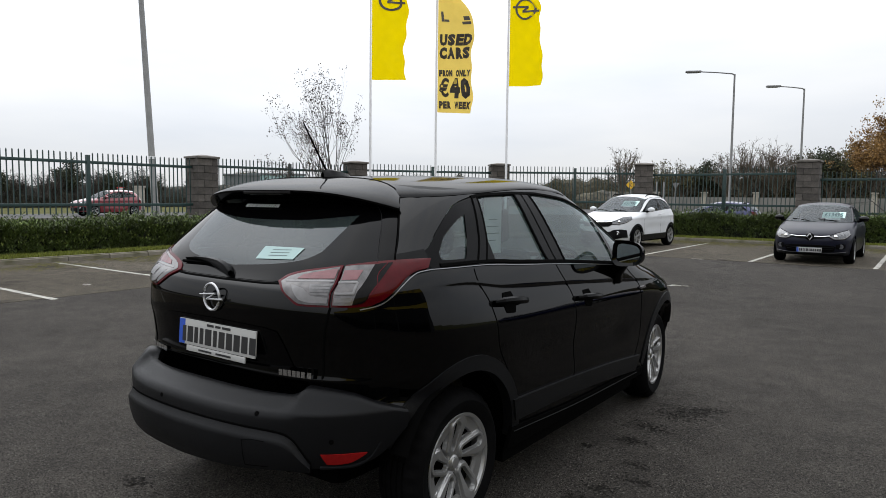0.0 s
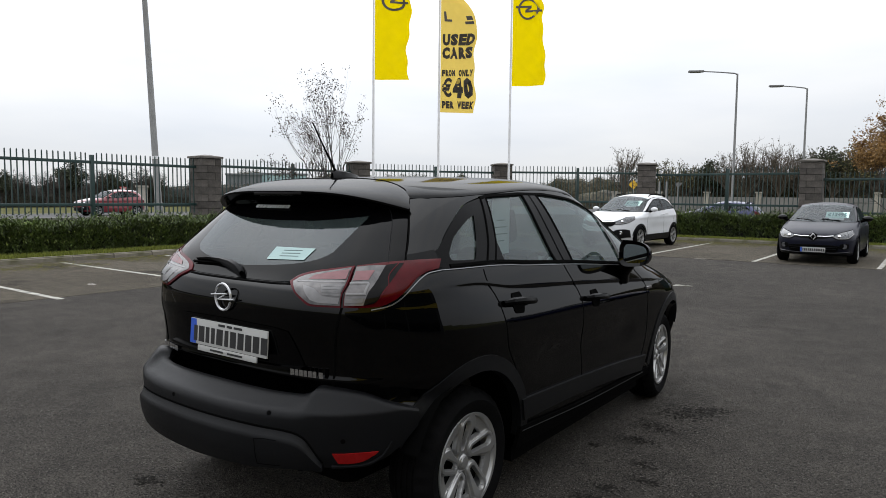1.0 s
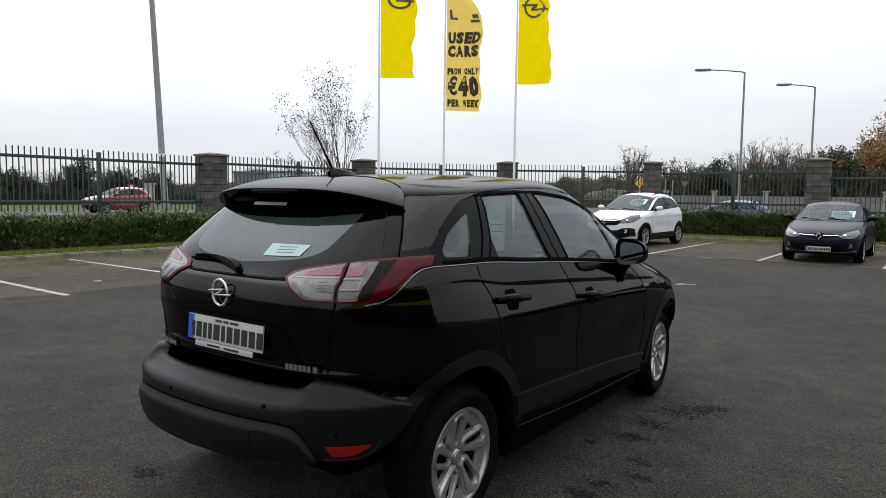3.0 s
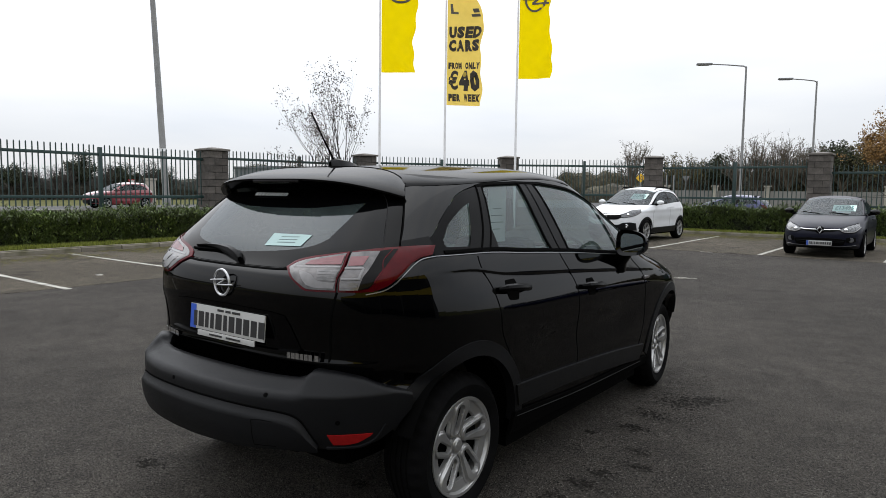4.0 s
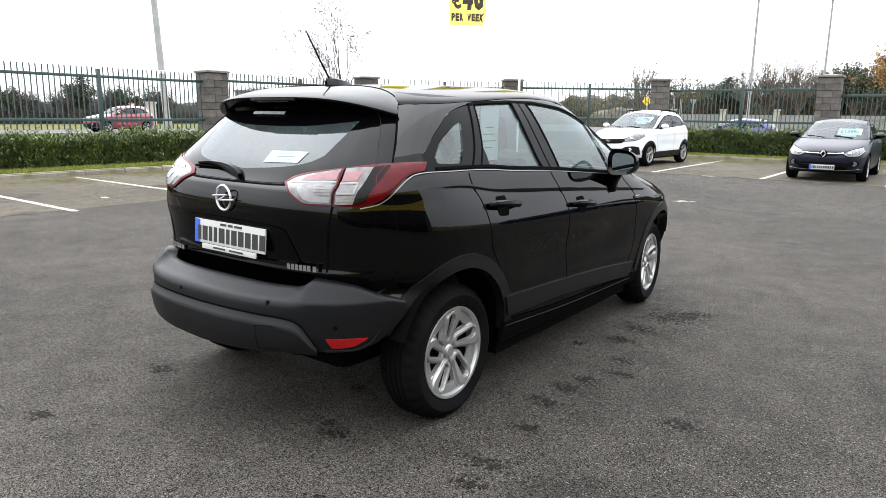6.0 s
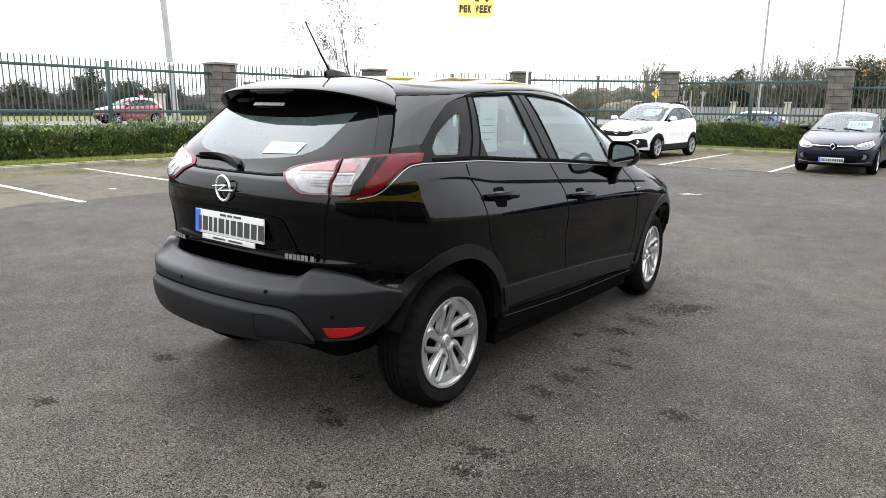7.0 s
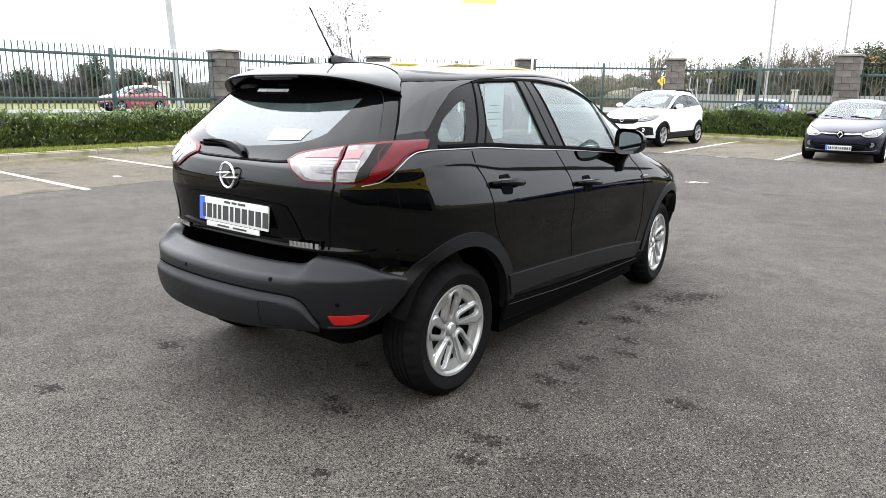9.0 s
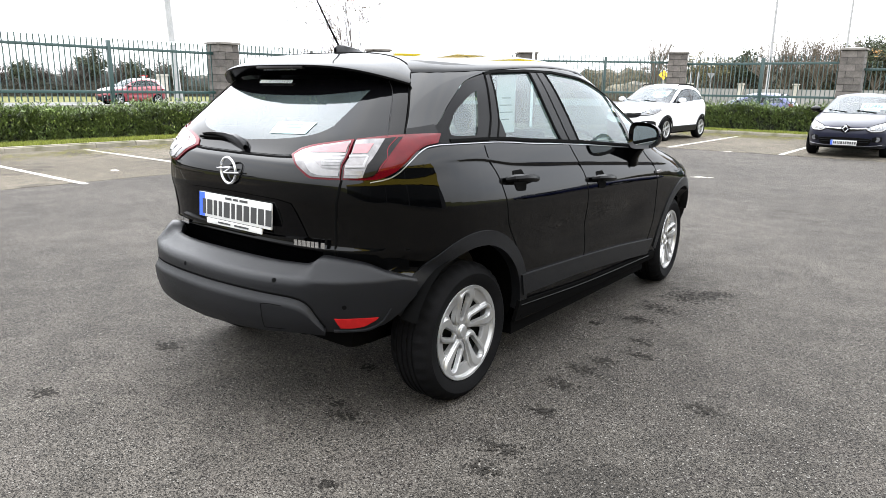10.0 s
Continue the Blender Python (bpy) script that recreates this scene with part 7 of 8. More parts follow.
        rows.append([Vector((-w, y, z)), Vector((-w * 0.6, y, z + hgt * 0.8)), Vector((0, y, z + hgt)), Vector((w * 0.6, y, z + hgt * 0.8)), Vector((w, y, z))])
    add_sheet(bm, rows)
    part("aerial_base", bm, M_PLASTIC, car)
    part("aerial", tube([(0, 0.03, 1.595), (0, -0.05, 1.71), (0, -0.125, 1.825)], [0.006, 0.004, 0.0035], 8), M_SEAL, car, "thin black roof aerial")
    # cabin
    part("cabin_floor", box(-0.70, 0.70, 0.45, 2.3, 0.315, 0.36), M_CABIN, car)
    part("parcel_shelf", box(-0.60, 0.60, -0.42, 0.10, 1.06, 1.075), M_CABIN, car)
    part("dashboard", box(-0.72, 0.72, 1.85, 2.35, 0.75, 1.03, bevel=0.06), M_CABIN, car)
    for x in (-0.38, 0.38):
        seat(car, x, 1.0, 0.50, 0.50, M_CLOTH)
    for x in (-0.40, 0.0, 0.40):
        seat(car, x, 0.12, 0.52, 0.42, M_CLOTH)
    steering_wheel(car, 0.38, 1.80, 0.98)
    for sd in both:
        part("door_lining", patch(sh, [s(0.2, 0.75), s(2.1, 0.70)], [s(0.2, 1.17), s(0.98, 1.12), s(2.1, 1.04)], (sd,), nu=16, nv=4, off=-0.07), M_CABIN, car)
    paper = part("price_sheet", box(-0.001, 0.001, -0.085, 0.085, -0.15, 0.15), M_PAPER, car, "white paper sheet inside the side window")
    paper.matrix_local = Matrix.Translation((0.635, 0.56, 1.345))
    bm = bmesh.new()
    for k in range(4):
        w = 0.06 if k % 3 else 0.04
        add_box(bm, 0.0015, 0.0025, -w, w - 0.01 * (k % 2), 0.02 - 0.035 * k, 0.024 - 0.035 * k)
    part("print", bm, M_FAINT_INK, paper, smooth=False)
    return car


black_crossover()


# ---- the two cars parked nose out along the far side, and traffic on the road ----
def hatchback(label, place, sh, k):
    """A parked car from its shell and a book of its own lines; the front is built in full."""
    car = thing("car", label, "car", place, k.get("group", ""))
    r, s, f = sh.r, sh.s, sh.f
    both = (1, -1)
    paint, wb, hgt = k["paint"], k["wheelbase"], k["height"]
    belt, sill = k["belt"], k["sill"]
    part("body", lower_body(sh, sill, belt, (0.0, wb), k["arch"], rows=26), paint, car)
    part("underbody", box(-0.68, 0.68, -0.4, wb + 0.5, 0.20, 0.32), M_SEAL, car)
    for yc in (0.0, wb):
        for sd in both:
            part("arch_liner", arch_liner(yc, sd * (k["half"] - 0.03), sd * 0.50, k["arch"] + 0.001), M_SEAL, car)
    gb, gt = k["glass_base"], k["glass_top"]
    ya, yb, yc, yd = k["pillars"]
    zt = gt
    for sd in both:
        low = [s(ya - 0.25, curve_at(belt, ya)), s(ya + 0.05, zt - 0.10), s(ya + 0.35, zt - 0.02), s(lerp(ya, yd, 0.55), zt), s(yd - 0.25, zt - 0.03), s(yd + 0.15, zt - 0.17), s(yd + 0.62, gb + 0.02)]
        high = [s(ya - 0.42, curve_at(belt, ya)), s(ya - 0.08, zt - 0.06), s(ya + 0.28, zt + 0.035), s(lerp(ya, yd, 0.55), zt + 0.05), s(yd - 0.20, zt + 0.02), s(yd + 0.24, zt - 0.13), s(yd + 0.78, gb)]
        part("roof_rail", patch(sh, low, high, (sd,), nu=36, nv=3), paint, car)
        part("rear_pillar", patch(sh, [r(0.60, gb + 0.08), r(0.52, zt - 0.03)], [high[0], high[1], high[2]], (sd,), nu=12, nv=6), paint, car)
        part("side_window", patch(sh, [s(ya - 0.18, curve_at(belt, ya)), s(yb - 0.04, curve_at(belt, yb))], [s(ya + 0.06, zt - 0.10), s(ya + 0.30, zt - 0.03), s(yb - 0.08, zt - 0.002)], (sd,), nu=10, nv=6, off=-0.004), M_GLASS_PARKED, car, "dark rear side window")
        part("centre_pillar", patch(sh, [s(yb - 0.04, curve_at(belt, yb)), s(yb - 0.08, zt)], [s(yb + 0.08, curve_at(belt, yb)), s(yb + 0.0, zt)], (sd,), nu=8, nv=2, off=0.002), M_BLACK_GLOSS, car)
        part("side_window", patch(sh, [s(yb + 0.08, curve_at(belt, yb)), s(yd + 0.50, gb + 0.005)], [s(yb + 0.0, zt), s(yd - 0.25, zt - 0.03), s(yd + 0.14, zt - 0.17), s(yd + 0.42, gb + 0.07)], (sd,), nu=14, nv=6, off=-0.004), M_GLASS_PARKED, car, "dark front side window")
        part("window_seal", strip(sh, low, (sd,), half=0.010, off=0.001, n=36, rise=0.004), M_SEAL, car)
        for run in ([s(ya - 0.02, 1.0), s(ya + 0.06, 0.75), s(ya + 0.25, 0.45)], [s(yb + 0.03, 1.0), s(yb + 0.06, 0.7), s(yb + 0.05, 0.35)], [s(yd + 0.62, 0.95), s(yd + 0.70, 0.7), s(yd + 0.62, 0.35)]):
            part("door_joint", add_strip(bmesh.new(), sh, run, 0.004, 0.0004, 14, sd, True, 0.001), M_SEAL, car)
        for y0 in (yb - 0.14, yd + 0.0 - 0.45):
            q = [sh.at(*s(y0 + d, curve_at(belt, y0) - 0.13), o) for d, o in ((-0.10, 0.003), (-0.06, 0.035), (0.06, 0.035), (0.10, 0.003))]
            part("door_handle", tube([(v.x * sd, v.y, v.z) for v in q], 0.012, 6), paint, car)
        mb = bmesh.new()
        bmesh.ops.create_uvsphere(mb, u_segments=16, v_segments=10, radius=1.0, matrix=Matrix.Translation((sd * (k["half"] + 0.08), yd + 0.42, gb + 0.07)) @ Matrix.Diagonal((0.115, 0.075, 0.07, 1)))
        mirror = part("door_mirror", mb, k.get("mirror", paint), car)
        part("mirror_foot", tube([(sd * (k["half"] - 0.06), yd + 0.44, gb), (sd * (k["half"] + 0.04), yd + 0.43, gb + 0.03)], [0.035, 0.025], 8), M_SEAL, mirror)
        for yw in (0.0, wb):
            wheel(car, sd * (k["half"] - 0.115), yw, k["tyre"], k["rim"], 0.205, sd, "twin", False)
        lb, lt = [f(*q) if w == "f" else s(*q) for w, q in k["lamp_low"]], [f(*q) if w == "f" else s(*q) for w, q in k["lamp_high"]]
        lamp = part("headlamp", patch(sh, lb, lt, (sd,), nu=16, nv=5, off=0.006, thick=0.02, bulge=0.004), k.get("lamp_mat", M_HEADLAMP), car, "clear headlamp with dark inner")
        mid = sh.at(lerp(lb[1][0], lt[1][0], 0.5), lerp(lb[1][1], lt[1][1], 0.45), 0.008)
        pj = bmesh.new()
        bmesh.ops.create_uvsphere(pj, u_segments=14, v_segments=8, radius=0.045, matrix=Matrix.Translation((mid.x * sd, mid.y - 0.015, mid.z)))
        part("projector", pj, M_CHROME, lamp)
        part("lamp_bar", strip(sh, [(p, z + 0.018) for p, z in lb], (sd,), half=0.010, off=0.012, n=14, rise=0.003), M_WHITE_LENS, lamp)
        part("lamp_edge", strip(sh, lb, (sd,), half=0.006, off=0.013, n=16, rise=0.002), M_SEAL, lamp)
        part("lamp_edge", strip(sh, lt, (sd,), half=0.005, off=0.013, n=16, rise=0.002), M_SEAL, lamp)
        fx, fz = k["fog"]
        q = sh.at(*f(fx, fz), 0.018)
        fog = bmesh.new()
        add_lathe(fog, [(0.055, -0.01), (0.055, 0.012), (0.040, 0.014), (0.036, 0.004), (0.001, 0.002)], 18, Matrix.Translation((q.x * sd, q.y, q.z)) @ pose(0, 0, 0, -90, 0, 0))
        part("fog_lamp", fog, k.get("fog_mat", M_CHROME), car)
        if k.get("fog_pocket"):
            part("fog_pocket", patch(sh, [f(*q) for q in k["fog_pocket"][0]], [f(*q) for q in k["fog_pocket"][1]], (sd,), nu=12, nv=5, off=0.014), M_MESH, car)
        part("tail_lamp", patch(sh, [r(0.52, 0.80), r(0.70, 0.82), s(-0.35, 0.86)], [r(0.52, 0.98), r(0.70, 1.0), s(-0.30, 1.0)], (sd,), nu=10, nv=4, off=0.008, thick=0.02), M_RED_LENS, car)
    part("windscreen", patch(sh, [f(0.0, gb), f(0.42, gb), s(yd + 0.78, gb)], [f(0.0, zt + 0.055), f(0.36, zt + 0.05), s(yd - 0.02, zt - 0.025)], both, nu=14, nv=8, off=-0.002), M_GLASS_PARKED, car, "clear windscreen")
    part("rear_window", patch(sh, [r(0.0, gb + 0.06), r(0.4, gb + 0.07), r(0.60, gb + 0.08)], [r(0.0, zt + 0.02), r(0.35, zt), r(0.52, zt - 0.03)], both, nu=10, nv=6, off=0.001), M_GLASS_DARK, car)
    part("roof", roof_sheet(k["roof_x"], k["roof_c"], k["roof_e"], k["roof_c"][0][0], k["roof_c"][-1][0], 18, 14), paint, car)
    # nose
    for nm, low, high, mt, off in k["nose"]:
        part(nm, patch(sh, [f(*q) if q[0] < 1.2 else s(*q) for q in low], [f(*q) if q[0] < 1.2 else s(*q) for q in high], both, nu=26, nv=8, off=off, thick=0.012), mt, car)
    for nm, run, half, mt in k["bars"]:
        part(nm, strip(sh, [f(*q) for q in run], both, half=half, off=0.018, n=24, rise=0.010), mt, car)
    yn, zn = k["emblem"]
    bm = bmesh.new()
    if k["mark"] == "ring":
        add_tube(bm, [Vector((0.065 * math.cos(2 * math.pi * i / 24), yn, zn + 0.065 * math.sin(2 * math.pi * i / 24))) for i in range(25)], 0.009, 6, False)
        add_tube(bm, [Vector((-0.09, yn, zn + 0.01)), Vector((0.09, yn, zn - 0.01))], 0.007, 6)
    else:
        dia = [Vector((0.0, yn, zn + 0.075)), Vector((0.055, yn, zn)), Vector((0.0, yn, zn - 0.075)), Vector((-0.055, yn, zn)), Vector((0.0, yn, zn + 0.075))]
        add_tube(bm, dia, 0.018, 6, False)
        part("emblem_shield", add_lathe(bmesh.new(), [(0.001, 0.004), (0.092, 0.002), (0.105, -0.02)], 6, Matrix.Translation((0, yn - 0.008, zn)) @ pose(0, 0, 0, -90, 0, 0) @ Matrix.Rotation(radians(30), 4, "Z")), M_BLACK_GLOSS, car)
    part("emblem", bm, M_EMBLEM, car, "chrome emblem")
    if k.get("cladding"):
        for sd in both:
            part("sill_cladding", patch(sh, [s(0.36, 0.26), s(wb - 0.36, 0.26)], [s(0.36, 0.44), s(wb - 0.36, 0.42)], (sd,), nu=12, nv=3, off=0.012, thick=0.015), M_PLASTIC, car)
            for yw in (0.0, wb):
                run = lambda rad: [s(yw - rad * math.cos(radians(a)), 0.326 + rad * math.sin(radians(a))) for a in range(8, 173, 8)]
                bm = bmesh.new()
                add_patch(bm, sh, run(k["arch"] - 0.005), run(k["arch"] + 0.055), 30, 2, 0.010, 0.03, side=sd, smooth=False)
                part("arch_cladding", bm, M_PLASTIC, car)
            part("roof_bar", tube([(sd * 0.56, 0.05, hgt - 0.10), (sd * 0.575, 0.15, hgt - 0.03), (sd * 0.58, 0.7, hgt + 0.005), (sd * 0.56, 1.2, hgt - 0.02), (sd * 0.55, 1.32, hgt - 0.07)], 0.017, 8), M_SEAL, car)
    # cabin
    part("dashboard", box(-0.68, 0.68, yd + 0.25, yd + 0.75, 0.72, gb - 0.02, bevel=0.05), M_CABIN, car)
    part("cabin_floor", box(-0.66, 0.66, -0.2, yd + 0.6, 0.33, 0.38), M_CABIN, car)
    for x in (-0.36, 0.36):
        seat(car, x, yd - 0.75, gb - 0.50, 0.48, M_CLOTH)
        seat(car, x, 0.15, gb - 0.48, 0.5, M_CLOTH)
    steering_wheel(car, 0.36, yd + 0.15, gb - 0.03)
    if k.get("price"):
        # price card in the windscreen
        words, px, pz, pw = k["price"]
        gp = sh.at(*f(abs(px), pz), -0.03)
        base = Matrix.Translation((math.copysign(gp.x, px), gp.y, gp.z)) @ Matrix(((-1, 0, 0, 0), (0, 0, 1, 0), (0, 1, 0, 0), (0, 0, 0, 1))) @ pose(0, 0, 0, -k["rake"], 0, 0)
        card = part("price_card", box(-pw / 2, pw / 2, -0.15, 0.15, -0.002, 0.002, bevel=0.001), M_PRICE, car, "pale mint price card behind the windscreen")
        card.matrix_local = base
        add_text("price_print", words, 0.24, M_PRICE_INK, card, pose(0, 0, 0.003), pw * 0.80, "", 0.03)
        strap = part("price_strip", box(-pw * 0.32, pw * 0.32, -0.235, -0.165, -0.002, 0.002), M_PAPER, car)
        strap.matrix_local = base
    for x0 in (-0.45, 0.15):
        a, b = sh.at(*f(abs(x0), gb + 0.01), 0.012), sh.at(*f(abs(x0 + 0.42), gb + 0.05), 0.012)
        part("wiper", tube([(math.copysign(a.x, x0), a.y, a.z), (math.copysign(b.x, x0 + 0.42), b.y, b.z)], 0.009, 6), M_SEAL, car)
    if k.get("plate"):
        py, pz = k["plate"]
        pl = part("number_plate", box(-0.26, 0.26, -0.0555, 0.0555, -0.004, 0.004, bevel=0.002), M_PLATE, car, "white number plate with a blue band")
        pl.matrix_local = Matrix.Translation((0, py, pz)) @ Matrix(((-1, 0, 0, 0), (0, 0, 1, 0), (0, 1, 0, 0), (0, 0, 0, 1)))
        part("blue_band", box(-0.258, -0.217, -0.054, 0.054, 0.004, 0.005), M_PLATE_BLUE, pl, smooth=False)
        solid_text_bars(pl, pose(0.02, 0, 0.0042), [(0.02, 0.012), (0.034, 0.012), (0.02, 0.014), (0.022, 0.014), (0.038, 0.014), (0.022, 0.014), (0.034, 0.012), (0.034, 0.012), (0.034, 0.012), (0.034, 0.012), (0.034, 0)], 0.062, M_PRINT)
    return car


M_GLASS_PARKED = glass_mat("parked_car_glass", (0.36, 0.44, 0.44), 0.03, dust=0.018, edge=0.3)
M_HEADLAMP = mat("headlamp_lens", (0.085, 0.088, 0.092), 0.12, 0.1, coat=0.3, vary=0.9, scale=24)
M_SATIN = mat("satin_trim", (0.10, 0.10, 0.105), 0.4, 0.5)
M_MESH = mat("black_grille_mesh", (0.003, 0.003, 0.003), 0.6, spec=0.06, vary=0.3, scale=30)

white_shell = Shell(
    width=[(0.15, 0.78), (0.30, 0.85), (0.50, 0.882), (0.75, 0.888), (0.95, 0.875), (1.06, 0.85), (1.20, 0.79), (1.35, 0.72), (1.50, 0.64), (1.58, 0.57), (1.66, 0.45)],
    rear=[(0.15, -0.50), (0.30, -0.68), (0.50, -0.77), (0.70, -0.76), (0.95, -0.72), (1.10, -0.66), (1.30, -0.52), (1.50, -0.33), (1.62, -0.15)],
    front=[(0.15, 3.25), (0.28, 3.42), (0.42, 3.50), (0.60, 3.51), (0.75, 3.48), (0.88, 3.38), (0.96, 3.20), (1.02, 2.92), (1.07, 2.68), (1.11, 2.48), (1.20, 2.30), (1.35, 2.00), (1.50, 1.68), (1.60, 1.40), (1.68, 1.1)],
    y0r=[(0.2, 0.3), (1.1, 0.3), (1.6, 0.7)], y0f=[(0.2, 2.1), (0.9, 1.95), (1.1, 1.6), (1.3, 1.2), (1.6, 0.9)],
    nr=[(0.2, 3.0), (1.0, 3.6), (1.6, 4.0)], nf=[(0.2, 3.5), (0.9, 3.4), (1.1, 3.2), (1.6, 3.6)],
    taper=[(-0.8, 0.98), (0.0, 1.0), (1.4, 0.99), (2.6, 0.985), (3.5, 0.94)],
    crease=lambda y, z: 0.014 * math.exp(-((z - 0.98 + 0.02 * y) / 0.05) ** 2) - 0.018 * math.exp(-((z - 0.62) / 0.12) ** 2) * smoothstep(0.3, 0.8, y) * (1 - smoothstep(1.7, 2.2, y)))
white_book = dict(
    paint=M_WHITE, wheelbase=2.555, height=1.64, half=0.885, arch=0.375, tyre=0.345, rim=0.232, glass_base=1.10, glass_top=1.50, group="parked cars",
    belt=[(-0.75, 1.16), (-0.3, 1.19), (0.3, 1.17), (1.2, 1.12), (2.0, 1.09), (2.6, 1.09)], sill=[(-0.8, 0.36), (0.4, 0.27), (2.3, 0.25), (3.0, 0.27), (3.5, 0.30)],
    pillars=(0.02, 0.78, 1.0, 1.42), lamp_low=[("f", (0.49, 0.735)), ("f", (0.64, 0.745)), ("s", (3.13, 0.785)), ("s", (2.86, 0.885))], lamp_high=[("f", (0.46, 0.80)), ("f", (0.62, 0.895)), ("s", (3.06, 0.945)), ("s", (2.80, 0.960))], fog=(0.63, 0.50),
    nose=[("grille", [(0.0, 0.66), (0.38, 0.68), (0.49, 0.74)], [(0.0, 0.82), (0.38, 0.83), (0.47, 0.83)], M_MESH, 0.016),
          ("lower_grille", [(0.0, 0.30), (0.5, 0.31), (0.74, 0.36), (3.02, 0.36)], [(0.0, 0.52), (0.42, 0.53), (0.55, 0.585), (0.70, 0.60), (3.10, 0.575)], M_PLASTIC, 0.010)],
    bars=[("grille_bar", [(0.0, 0.80), (0.3, 0.80), (0.47, 0.82)], 0.016, M_CHROME), ("grille_bar", [(0.0, 0.735), (0.3, 0.74), (0.45, 0.76)], 0.008, M_PLASTIC)],
    lamp_mat=M_HEADLAMP, emblem=(3.515, 0.79), mark="ring", cladding=True, price=("£17995", -0.33, 1.38, 0.50), rake=60,
    roof_x=[(-0.28, 0.52), (0.0, 0.60), (0.6, 0.605), (1.0, 0.60), (1.50, 0.585)], roof_c=[(-0.28, 1.585), (0.0, 1.62), (0.6, 1.645), (1.0, 1.635), (1.50, 1.565)], roof_e=[(-0.28, 1.50), (0.0, 1.53), (0.6, 1.55), (1.0, 1.545), (1.50, 1.475)])
hatchback("white crossover with black lower trim parked by the hedge", pose(-5.36, 19.90, 0, 0, 0, 176.4), white_shell, white_book)

navy_shell = Shell(
    width=[(0.15, 0.76), (0.28, 0.83), (0.45, 0.858), (0.65, 0.866), (0.82, 0.858), (0.92, 0.835), (1.05, 0.775), (1.20, 0.70), (1.32, 0.63), (1.40, 0.55), (1.46, 0.42)],
    rear=[(0.15, -0.40), (0.30, -0.55), (0.50, -0.62), (0.70, -0.61), (0.90, -0.55), (1.10, -0.40), (1.30, -0.15), (1.42, 0.1)],
    front=[(0.15, 3.20), (0.28, 3.36), (0.42, 3.43), (0.55, 3.44), (0.68, 3.40), (0.78, 3.26), (0.86, 3.02), (0.92, 2.76), (0.96, 2.55), (1.00, 2.42), (1.10, 2.20), (1.25, 1.84), (1.35, 1.58), (1.42, 1.34), (1.48, 1.1)],
    y0r=[(0.2, 0.3), (1.0, 0.4), (1.4, 0.7)], y0f=[(0.2, 2.45), (0.6, 2.40), (0.8, 2.05), (1.0, 1.5), (1.2, 1.1), (1.45, 0.9)],
    nr=[(0.2, 3.0), (1.0, 3.4), (1.4, 3.8)], nf=[(0.2, 3.6), (0.6, 3.5), (0.8, 3.0), (1.0, 3.2), (1.4, 3.6)],
    taper=[(-0.6, 0.98), (0.0, 1.0), (1.4, 0.98), (2.6, 0.98), (3.45, 0.93)],
    crease=lambda y, z: 0.014 * math.exp(-((y - 0.0) / 0.4) ** 2 - ((z - 0.75) / 0.15) ** 2) - 0.02 * math.exp(-((z - 0.45) / 0.12) ** 2) * smoothstep(0.3, 0.8, y) * (1 - smoothstep(1.7, 2.2, y)))
navy_book = dict(
    paint=M_NAVY, wheelbase=2.589, height=1.445, half=0.862, arch=0.352, tyre=0.31, rim=0.215, glass_base=0.985, glass_top=1.335, group="parked cars",
    belt=[(-0.6, 1.02), (-0.2, 1.04), (0.4, 1.01), (1.2, 0.985), (2.0, 0.97), (2.6, 0.97)], sill=[(-0.65, 0.34), (0.4, 0.24), (2.3, 0.22), (3.0, 0.22), (3.45, 0.24)],
    pillars=(0.10, 0.80, 1.0, 1.35), lamp_low=[("f", (0.43, 0.635)), ("f", (0.54, 0.590)), ("f", (0.69, 0.595)), ("s", (2.96, 0.70))], lamp_high=[("f", (0.42, 0.675)), ("f", (0.55, 0.735)), ("f", (0.70, 0.790)), ("s", (2.84, 0.81))], fog=(0.655, 0.435), fog_mat=M_SATIN, fog_pocket=([(0.56, 0.39), (0.64, 0.375), (0.74, 0.40)], [(0.57, 0.48), (0.64, 0.495), (0.74, 0.49)]),
    mirror=M_BLACK,
    nose=[("grille", [(0.0, 0.60), (0.25, 0.615), (0.43, 0.65)], [(0.0, 0.685), (0.25, 0.68), (0.42, 0.675)], M_MESH, 0.016),
          ("lower_grille", [(0.0, 0.295), (0.40, 0.30), (0.52, 0.33)], [(0.0, 0.47), (0.40, 0.46), (0.56, 0.44)], M_MESH, 0.016),
          ("bumper_lip", [(0.0, 0.225), (0.5, 0.23), (0.78, 0.26)], [(0.0, 0.262), (0.5, 0.265), (0.78, 0.285)], M_PLASTIC, 0.012)],
    bars=[("grille_bar", [(0.07, 0.655), (0.25, 0.655), (0.43, 0.668)], 0.013, M_CHROME), ("lower_bar", [(0.0, 0.285), (0.4, 0.29), (0.74, 0.315)], 0.007, M_SATIN), ("grille_bar", [(0.0, 0.37), (0.3, 0.37), (0.5, 0.375)], 0.006, M_PLASTIC), ("grille_bar", [(0.0, 0.41), (0.3, 0.41), (0.52, 0.41)], 0.006, M_PLASTIC)],
    emblem=(3.455, 0.650), mark="lozenge", plate=(3.462, 0.345), price=("£13495", -0.33, 1.17, 0.50), rake=62,
    roof_x=[(-0.10, 0.48), (0.3, 0.585), (0.8, 0.60), (1.1, 0.595), (1.42, 0.575)], roof_c=[(-0.10, 1.375), (0.3, 1.425), (0.8, 1.448), (1.1, 1.44), (1.42, 1.385)], roof_e=[(-0.10, 1.30), (0.3, 1.35), (0.8, 1.372), (1.1, 1.368), (1.42, 1.312)])
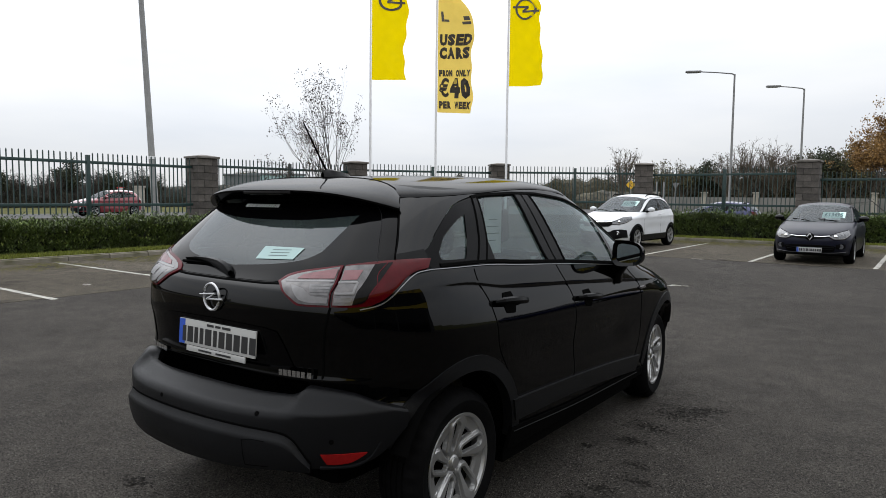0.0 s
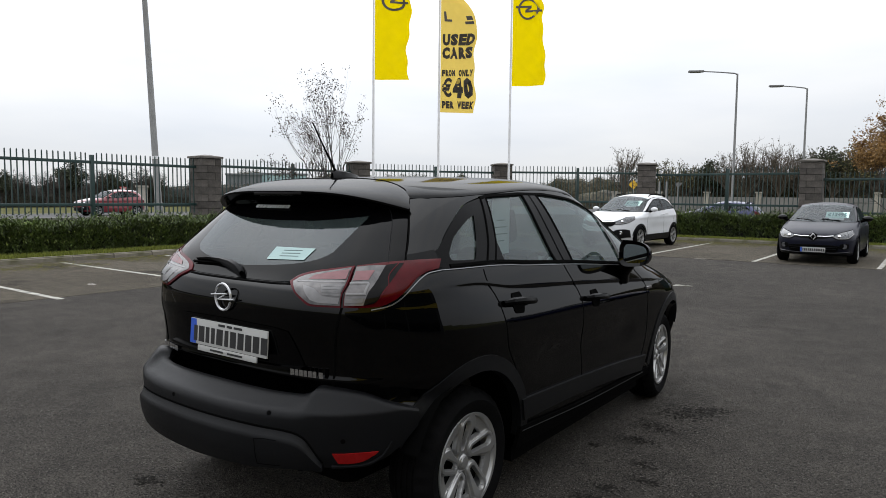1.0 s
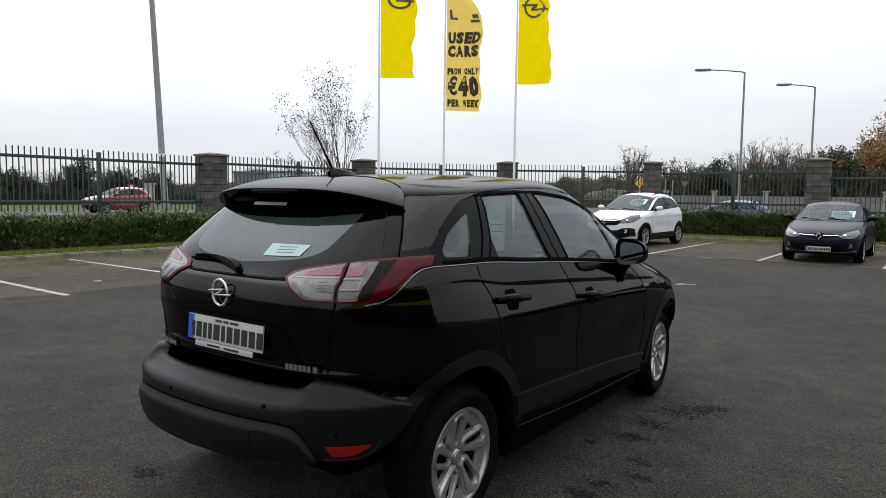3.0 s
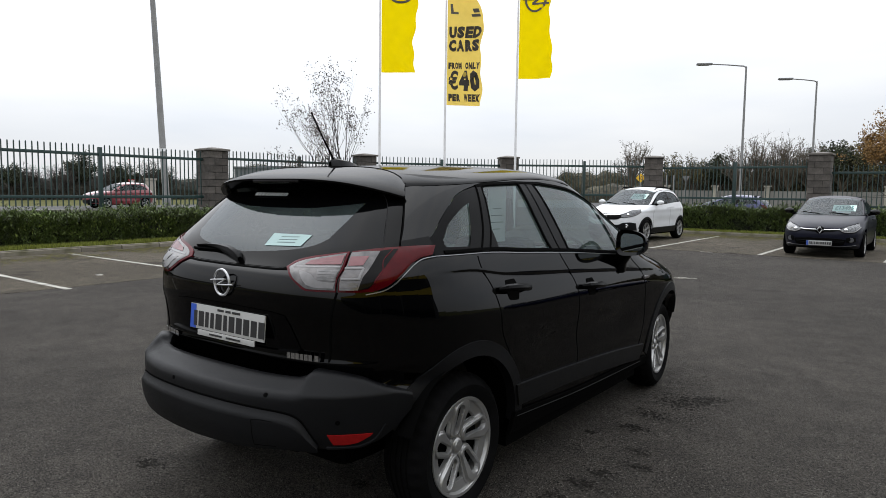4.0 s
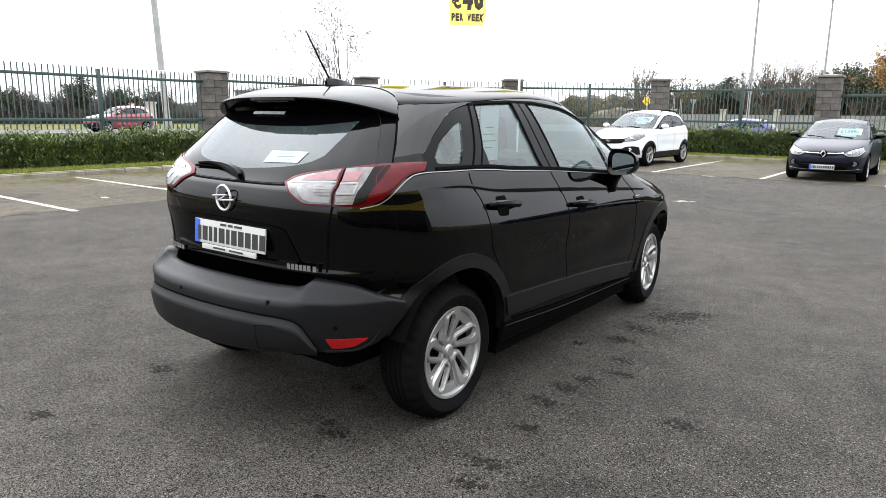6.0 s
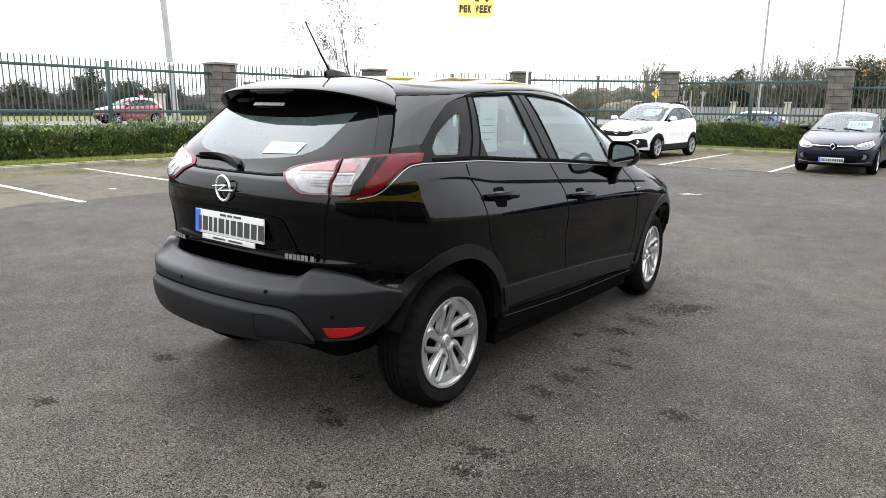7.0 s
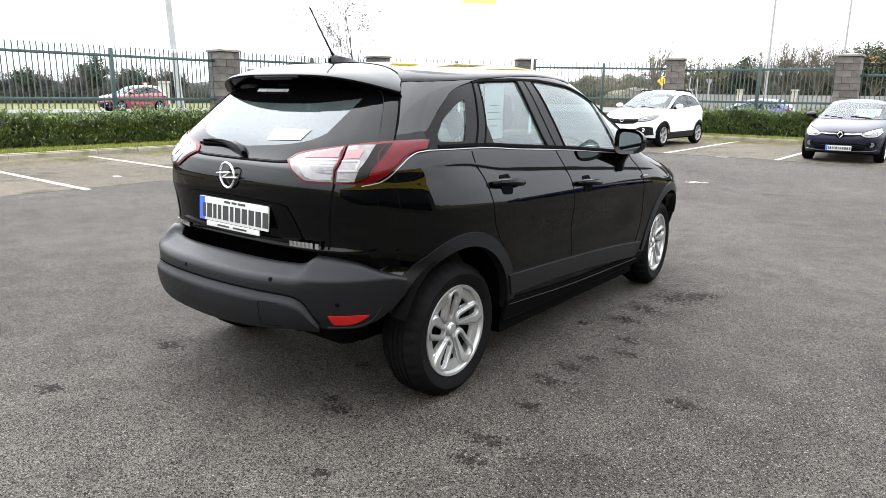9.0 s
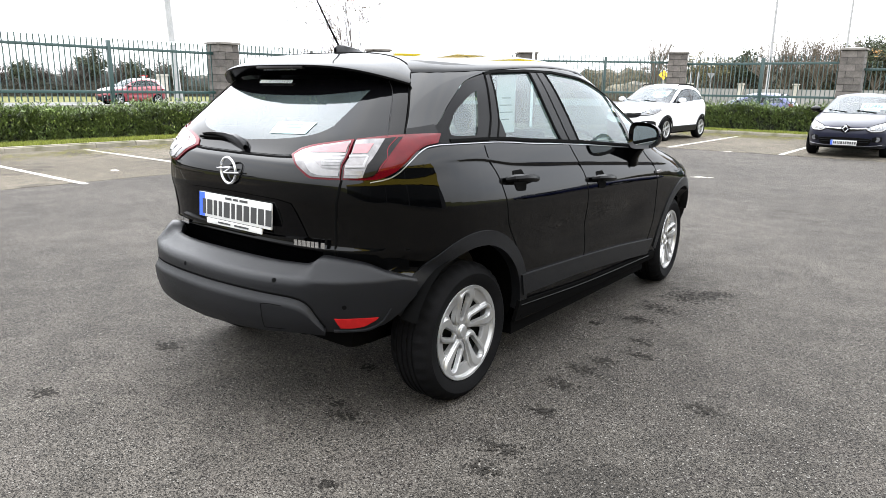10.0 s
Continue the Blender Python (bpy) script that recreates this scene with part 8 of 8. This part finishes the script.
hatchback("dark navy hatchback parked nose out on the tarmac", pose(0.11, 18.92, 0, 0, 0, 180), navy_shell, navy_book)

# ---- traffic standing on the roads beyond the fence ----
M_BLUE = mat("blue_car_paint", (0.012, 0.018, 0.085), 0.3, 0.1, coat=0.4)
M_CRIMSON = mat("dark_red_car_paint", (0.16, 0.012, 0.018), 0.3, 0.1, coat=1.0)
hatchback("blue hatchback on the side road behind the hedge", pose(-4.6, 31.5, -0.02, 0, 0, 90), navy_shell, {**navy_book, "paint": M_BLUE, "price": None, "plate": None, "group": "passing cars"})
hatchback("dark red people carrier on the road beyond the railings", pose(-43.4, 23.2, -0.02, 0, 0, 180) @ Matrix.Diagonal((1.02, 1.06, 1.08, 1)), white_shell, {**white_book, "paint": M_CRIMSON, "price": None, "cladding": False, "group": "passing cars"})


# ---- signs, sheds and posts far off ----
M_SIGN_WHITE = mat("sign_white", (0.42, 0.42, 0.40), 0.5)
M_SIGN_RED = mat("sign_red", (0.45, 0.03, 0.03), 0.5)
M_SIGN_YELLOW = mat("sign_yellow", (0.75, 0.45, 0.02), 0.5)
M_SHED_GREY = mat("grey_shed_cladding", (0.14, 0.15, 0.155), 0.7, vary=0.12, scale=0.6)
M_SHED_WHITE = mat("white_shed_cladding", (0.40, 0.56, 0.57), 0.7, vary=0.1, scale=0.6)


def give_way(x, y, turn, height, size):
    ob = thing("road_sign", "small triangular give way sign on a grey post", "road sign", pose(x, y, -0.02, 0, 0, turn), "give way signs")
    part("post", tube([(0, 0, 0), (0, 0, height)], 0.04, 8), M_GALV, ob)
    for nm, r0, off, mt in (("back", size, 0.045, M_GALV), ("border", size, 0.06, M_SIGN_RED), ("face", size * 0.67, 0.07, M_SIGN_WHITE)):
        bm = bmesh.new()
        bmesh.ops.create_cone(bm, cap_ends=True, segments=3, radius1=r0, radius2=r0, depth=0.012, matrix=Matrix.Translation((0, -off, height - size * 0.6)) @ pose(0, 0, 0, 90, 0, 0) @ Matrix.Rotation(radians(60), 4, "Z"))
        part(nm, bm, mt, ob, smooth=False)


give_way(-51.9, 27.4, 62, 2.1, 0.36)
give_way(-9.87, 37.75, 195, 2.5, 0.24)
ob = thing("road_sign", "yellow chevron road sign on a post", "road sign", pose(-10.86, 33.2, -0.02, 0, 0, 18))
part("post", tube([(0, 0, 0), (0, 0, 2.1)], 0.04, 8), M_GALV, ob)
bm = bmesh.new()
bmesh.ops.create_cone(bm, cap_ends=True, segments=4, radius1=0.25, radius2=0.25, depth=0.02, matrix=Matrix.Translation((0, -0.05, 2.27)) @ pose(0, 0, 0, 90, 0, 0))
part("face", bm, M_SIGN_YELLOW, ob, smooth=False)
part("chevron", tube([(0.07, -0.065, 2.37), (-0.06, -0.065, 2.27), (0.07, -0.065, 2.17)], 0.02, 4), M_INK, ob)
for x, y in ((-10.25, 35.6), (-9.95, 35.9)):
    bl = thing("traffic_post", "plain pale post beside the road", "post", pose(x, y, -0.02), "pale posts")
    part("shaft", tube([(0, 0, 0), (0, 0, 2.45), (0, 0, 2.5)], [0.05, 0.05, 0.03], 10), M_GALV, bl)

shed = thing("shed", "low grey clad industrial shed far off", "building", pose(-92.6, 70.9, 0, 0, 0, 52))
part("wall", box(-2.8, 2.8, -4, 4, 0, 4.7), M_SHED_GREY, shed, smooth=False)
part("roof", box(-3.0, 3.0, -4.2, 4.2, 4.7, 4.95), M_SHED_GREY, shed, smooth=False)
shed = thing("shed", "long low white clad shed far off", "building", pose(-90.7, 76.5, 0, 0, 0, 52))
part("wall", box(-4.6, 4.6, -4, 4, 0, 4.9), M_SHED_WHITE, shed, smooth=False)
part("roof", box(-4.8, 4.8, -4.2, 4.2, 4.9, 5.2), M_SHED_GREY, shed, smooth=False)

cab = thing("steel_cabinet", "dark green steel screen behind the railings", "screen", pose(2.9, 29.0, -0.02))
for k in range(9):
    part("panel", box(-1.9 + 0.43 * k, -1.9 + 0.43 * k + 0.42, -0.03, 0.03, 0.0, 2.15, bevel=0.01), M_GREEN, cab)
part("rail", box(-1.95, 2.0, -0.06, 0.0, 2.12, 2.2), M_GREEN, cab, smooth=False)
post = thing("traffic_post", "plain white post before the green screen", "post", pose(2.15, 28.3, -0.02))
part("shaft", tube([(0, 0, 0), (0, 0, 2.1), (0, 0, 2.16)], [0.05, 0.05, 0.03], 10), M_SIGN_WHITE, post)

crown_tree(-26.4, 72.0, 7.2, 51, "bare spreading tree far off", 0)

# ---- cars standing beside the lot's far end, seen only as reflections in the black paint ----
hatchback("blue hatchback parked beside the building", pose(8.2, 13.2, 0, 0, 0, 90), navy_shell, {**navy_book, "paint": M_BLUE, "price": None, "plate": None})
hatchback("dark red crossover parked beside the building", pose(10.4, 18.6, 0, 0, 0, 90), white_shell, {**white_book, "paint": M_CRIMSON, "price": None})
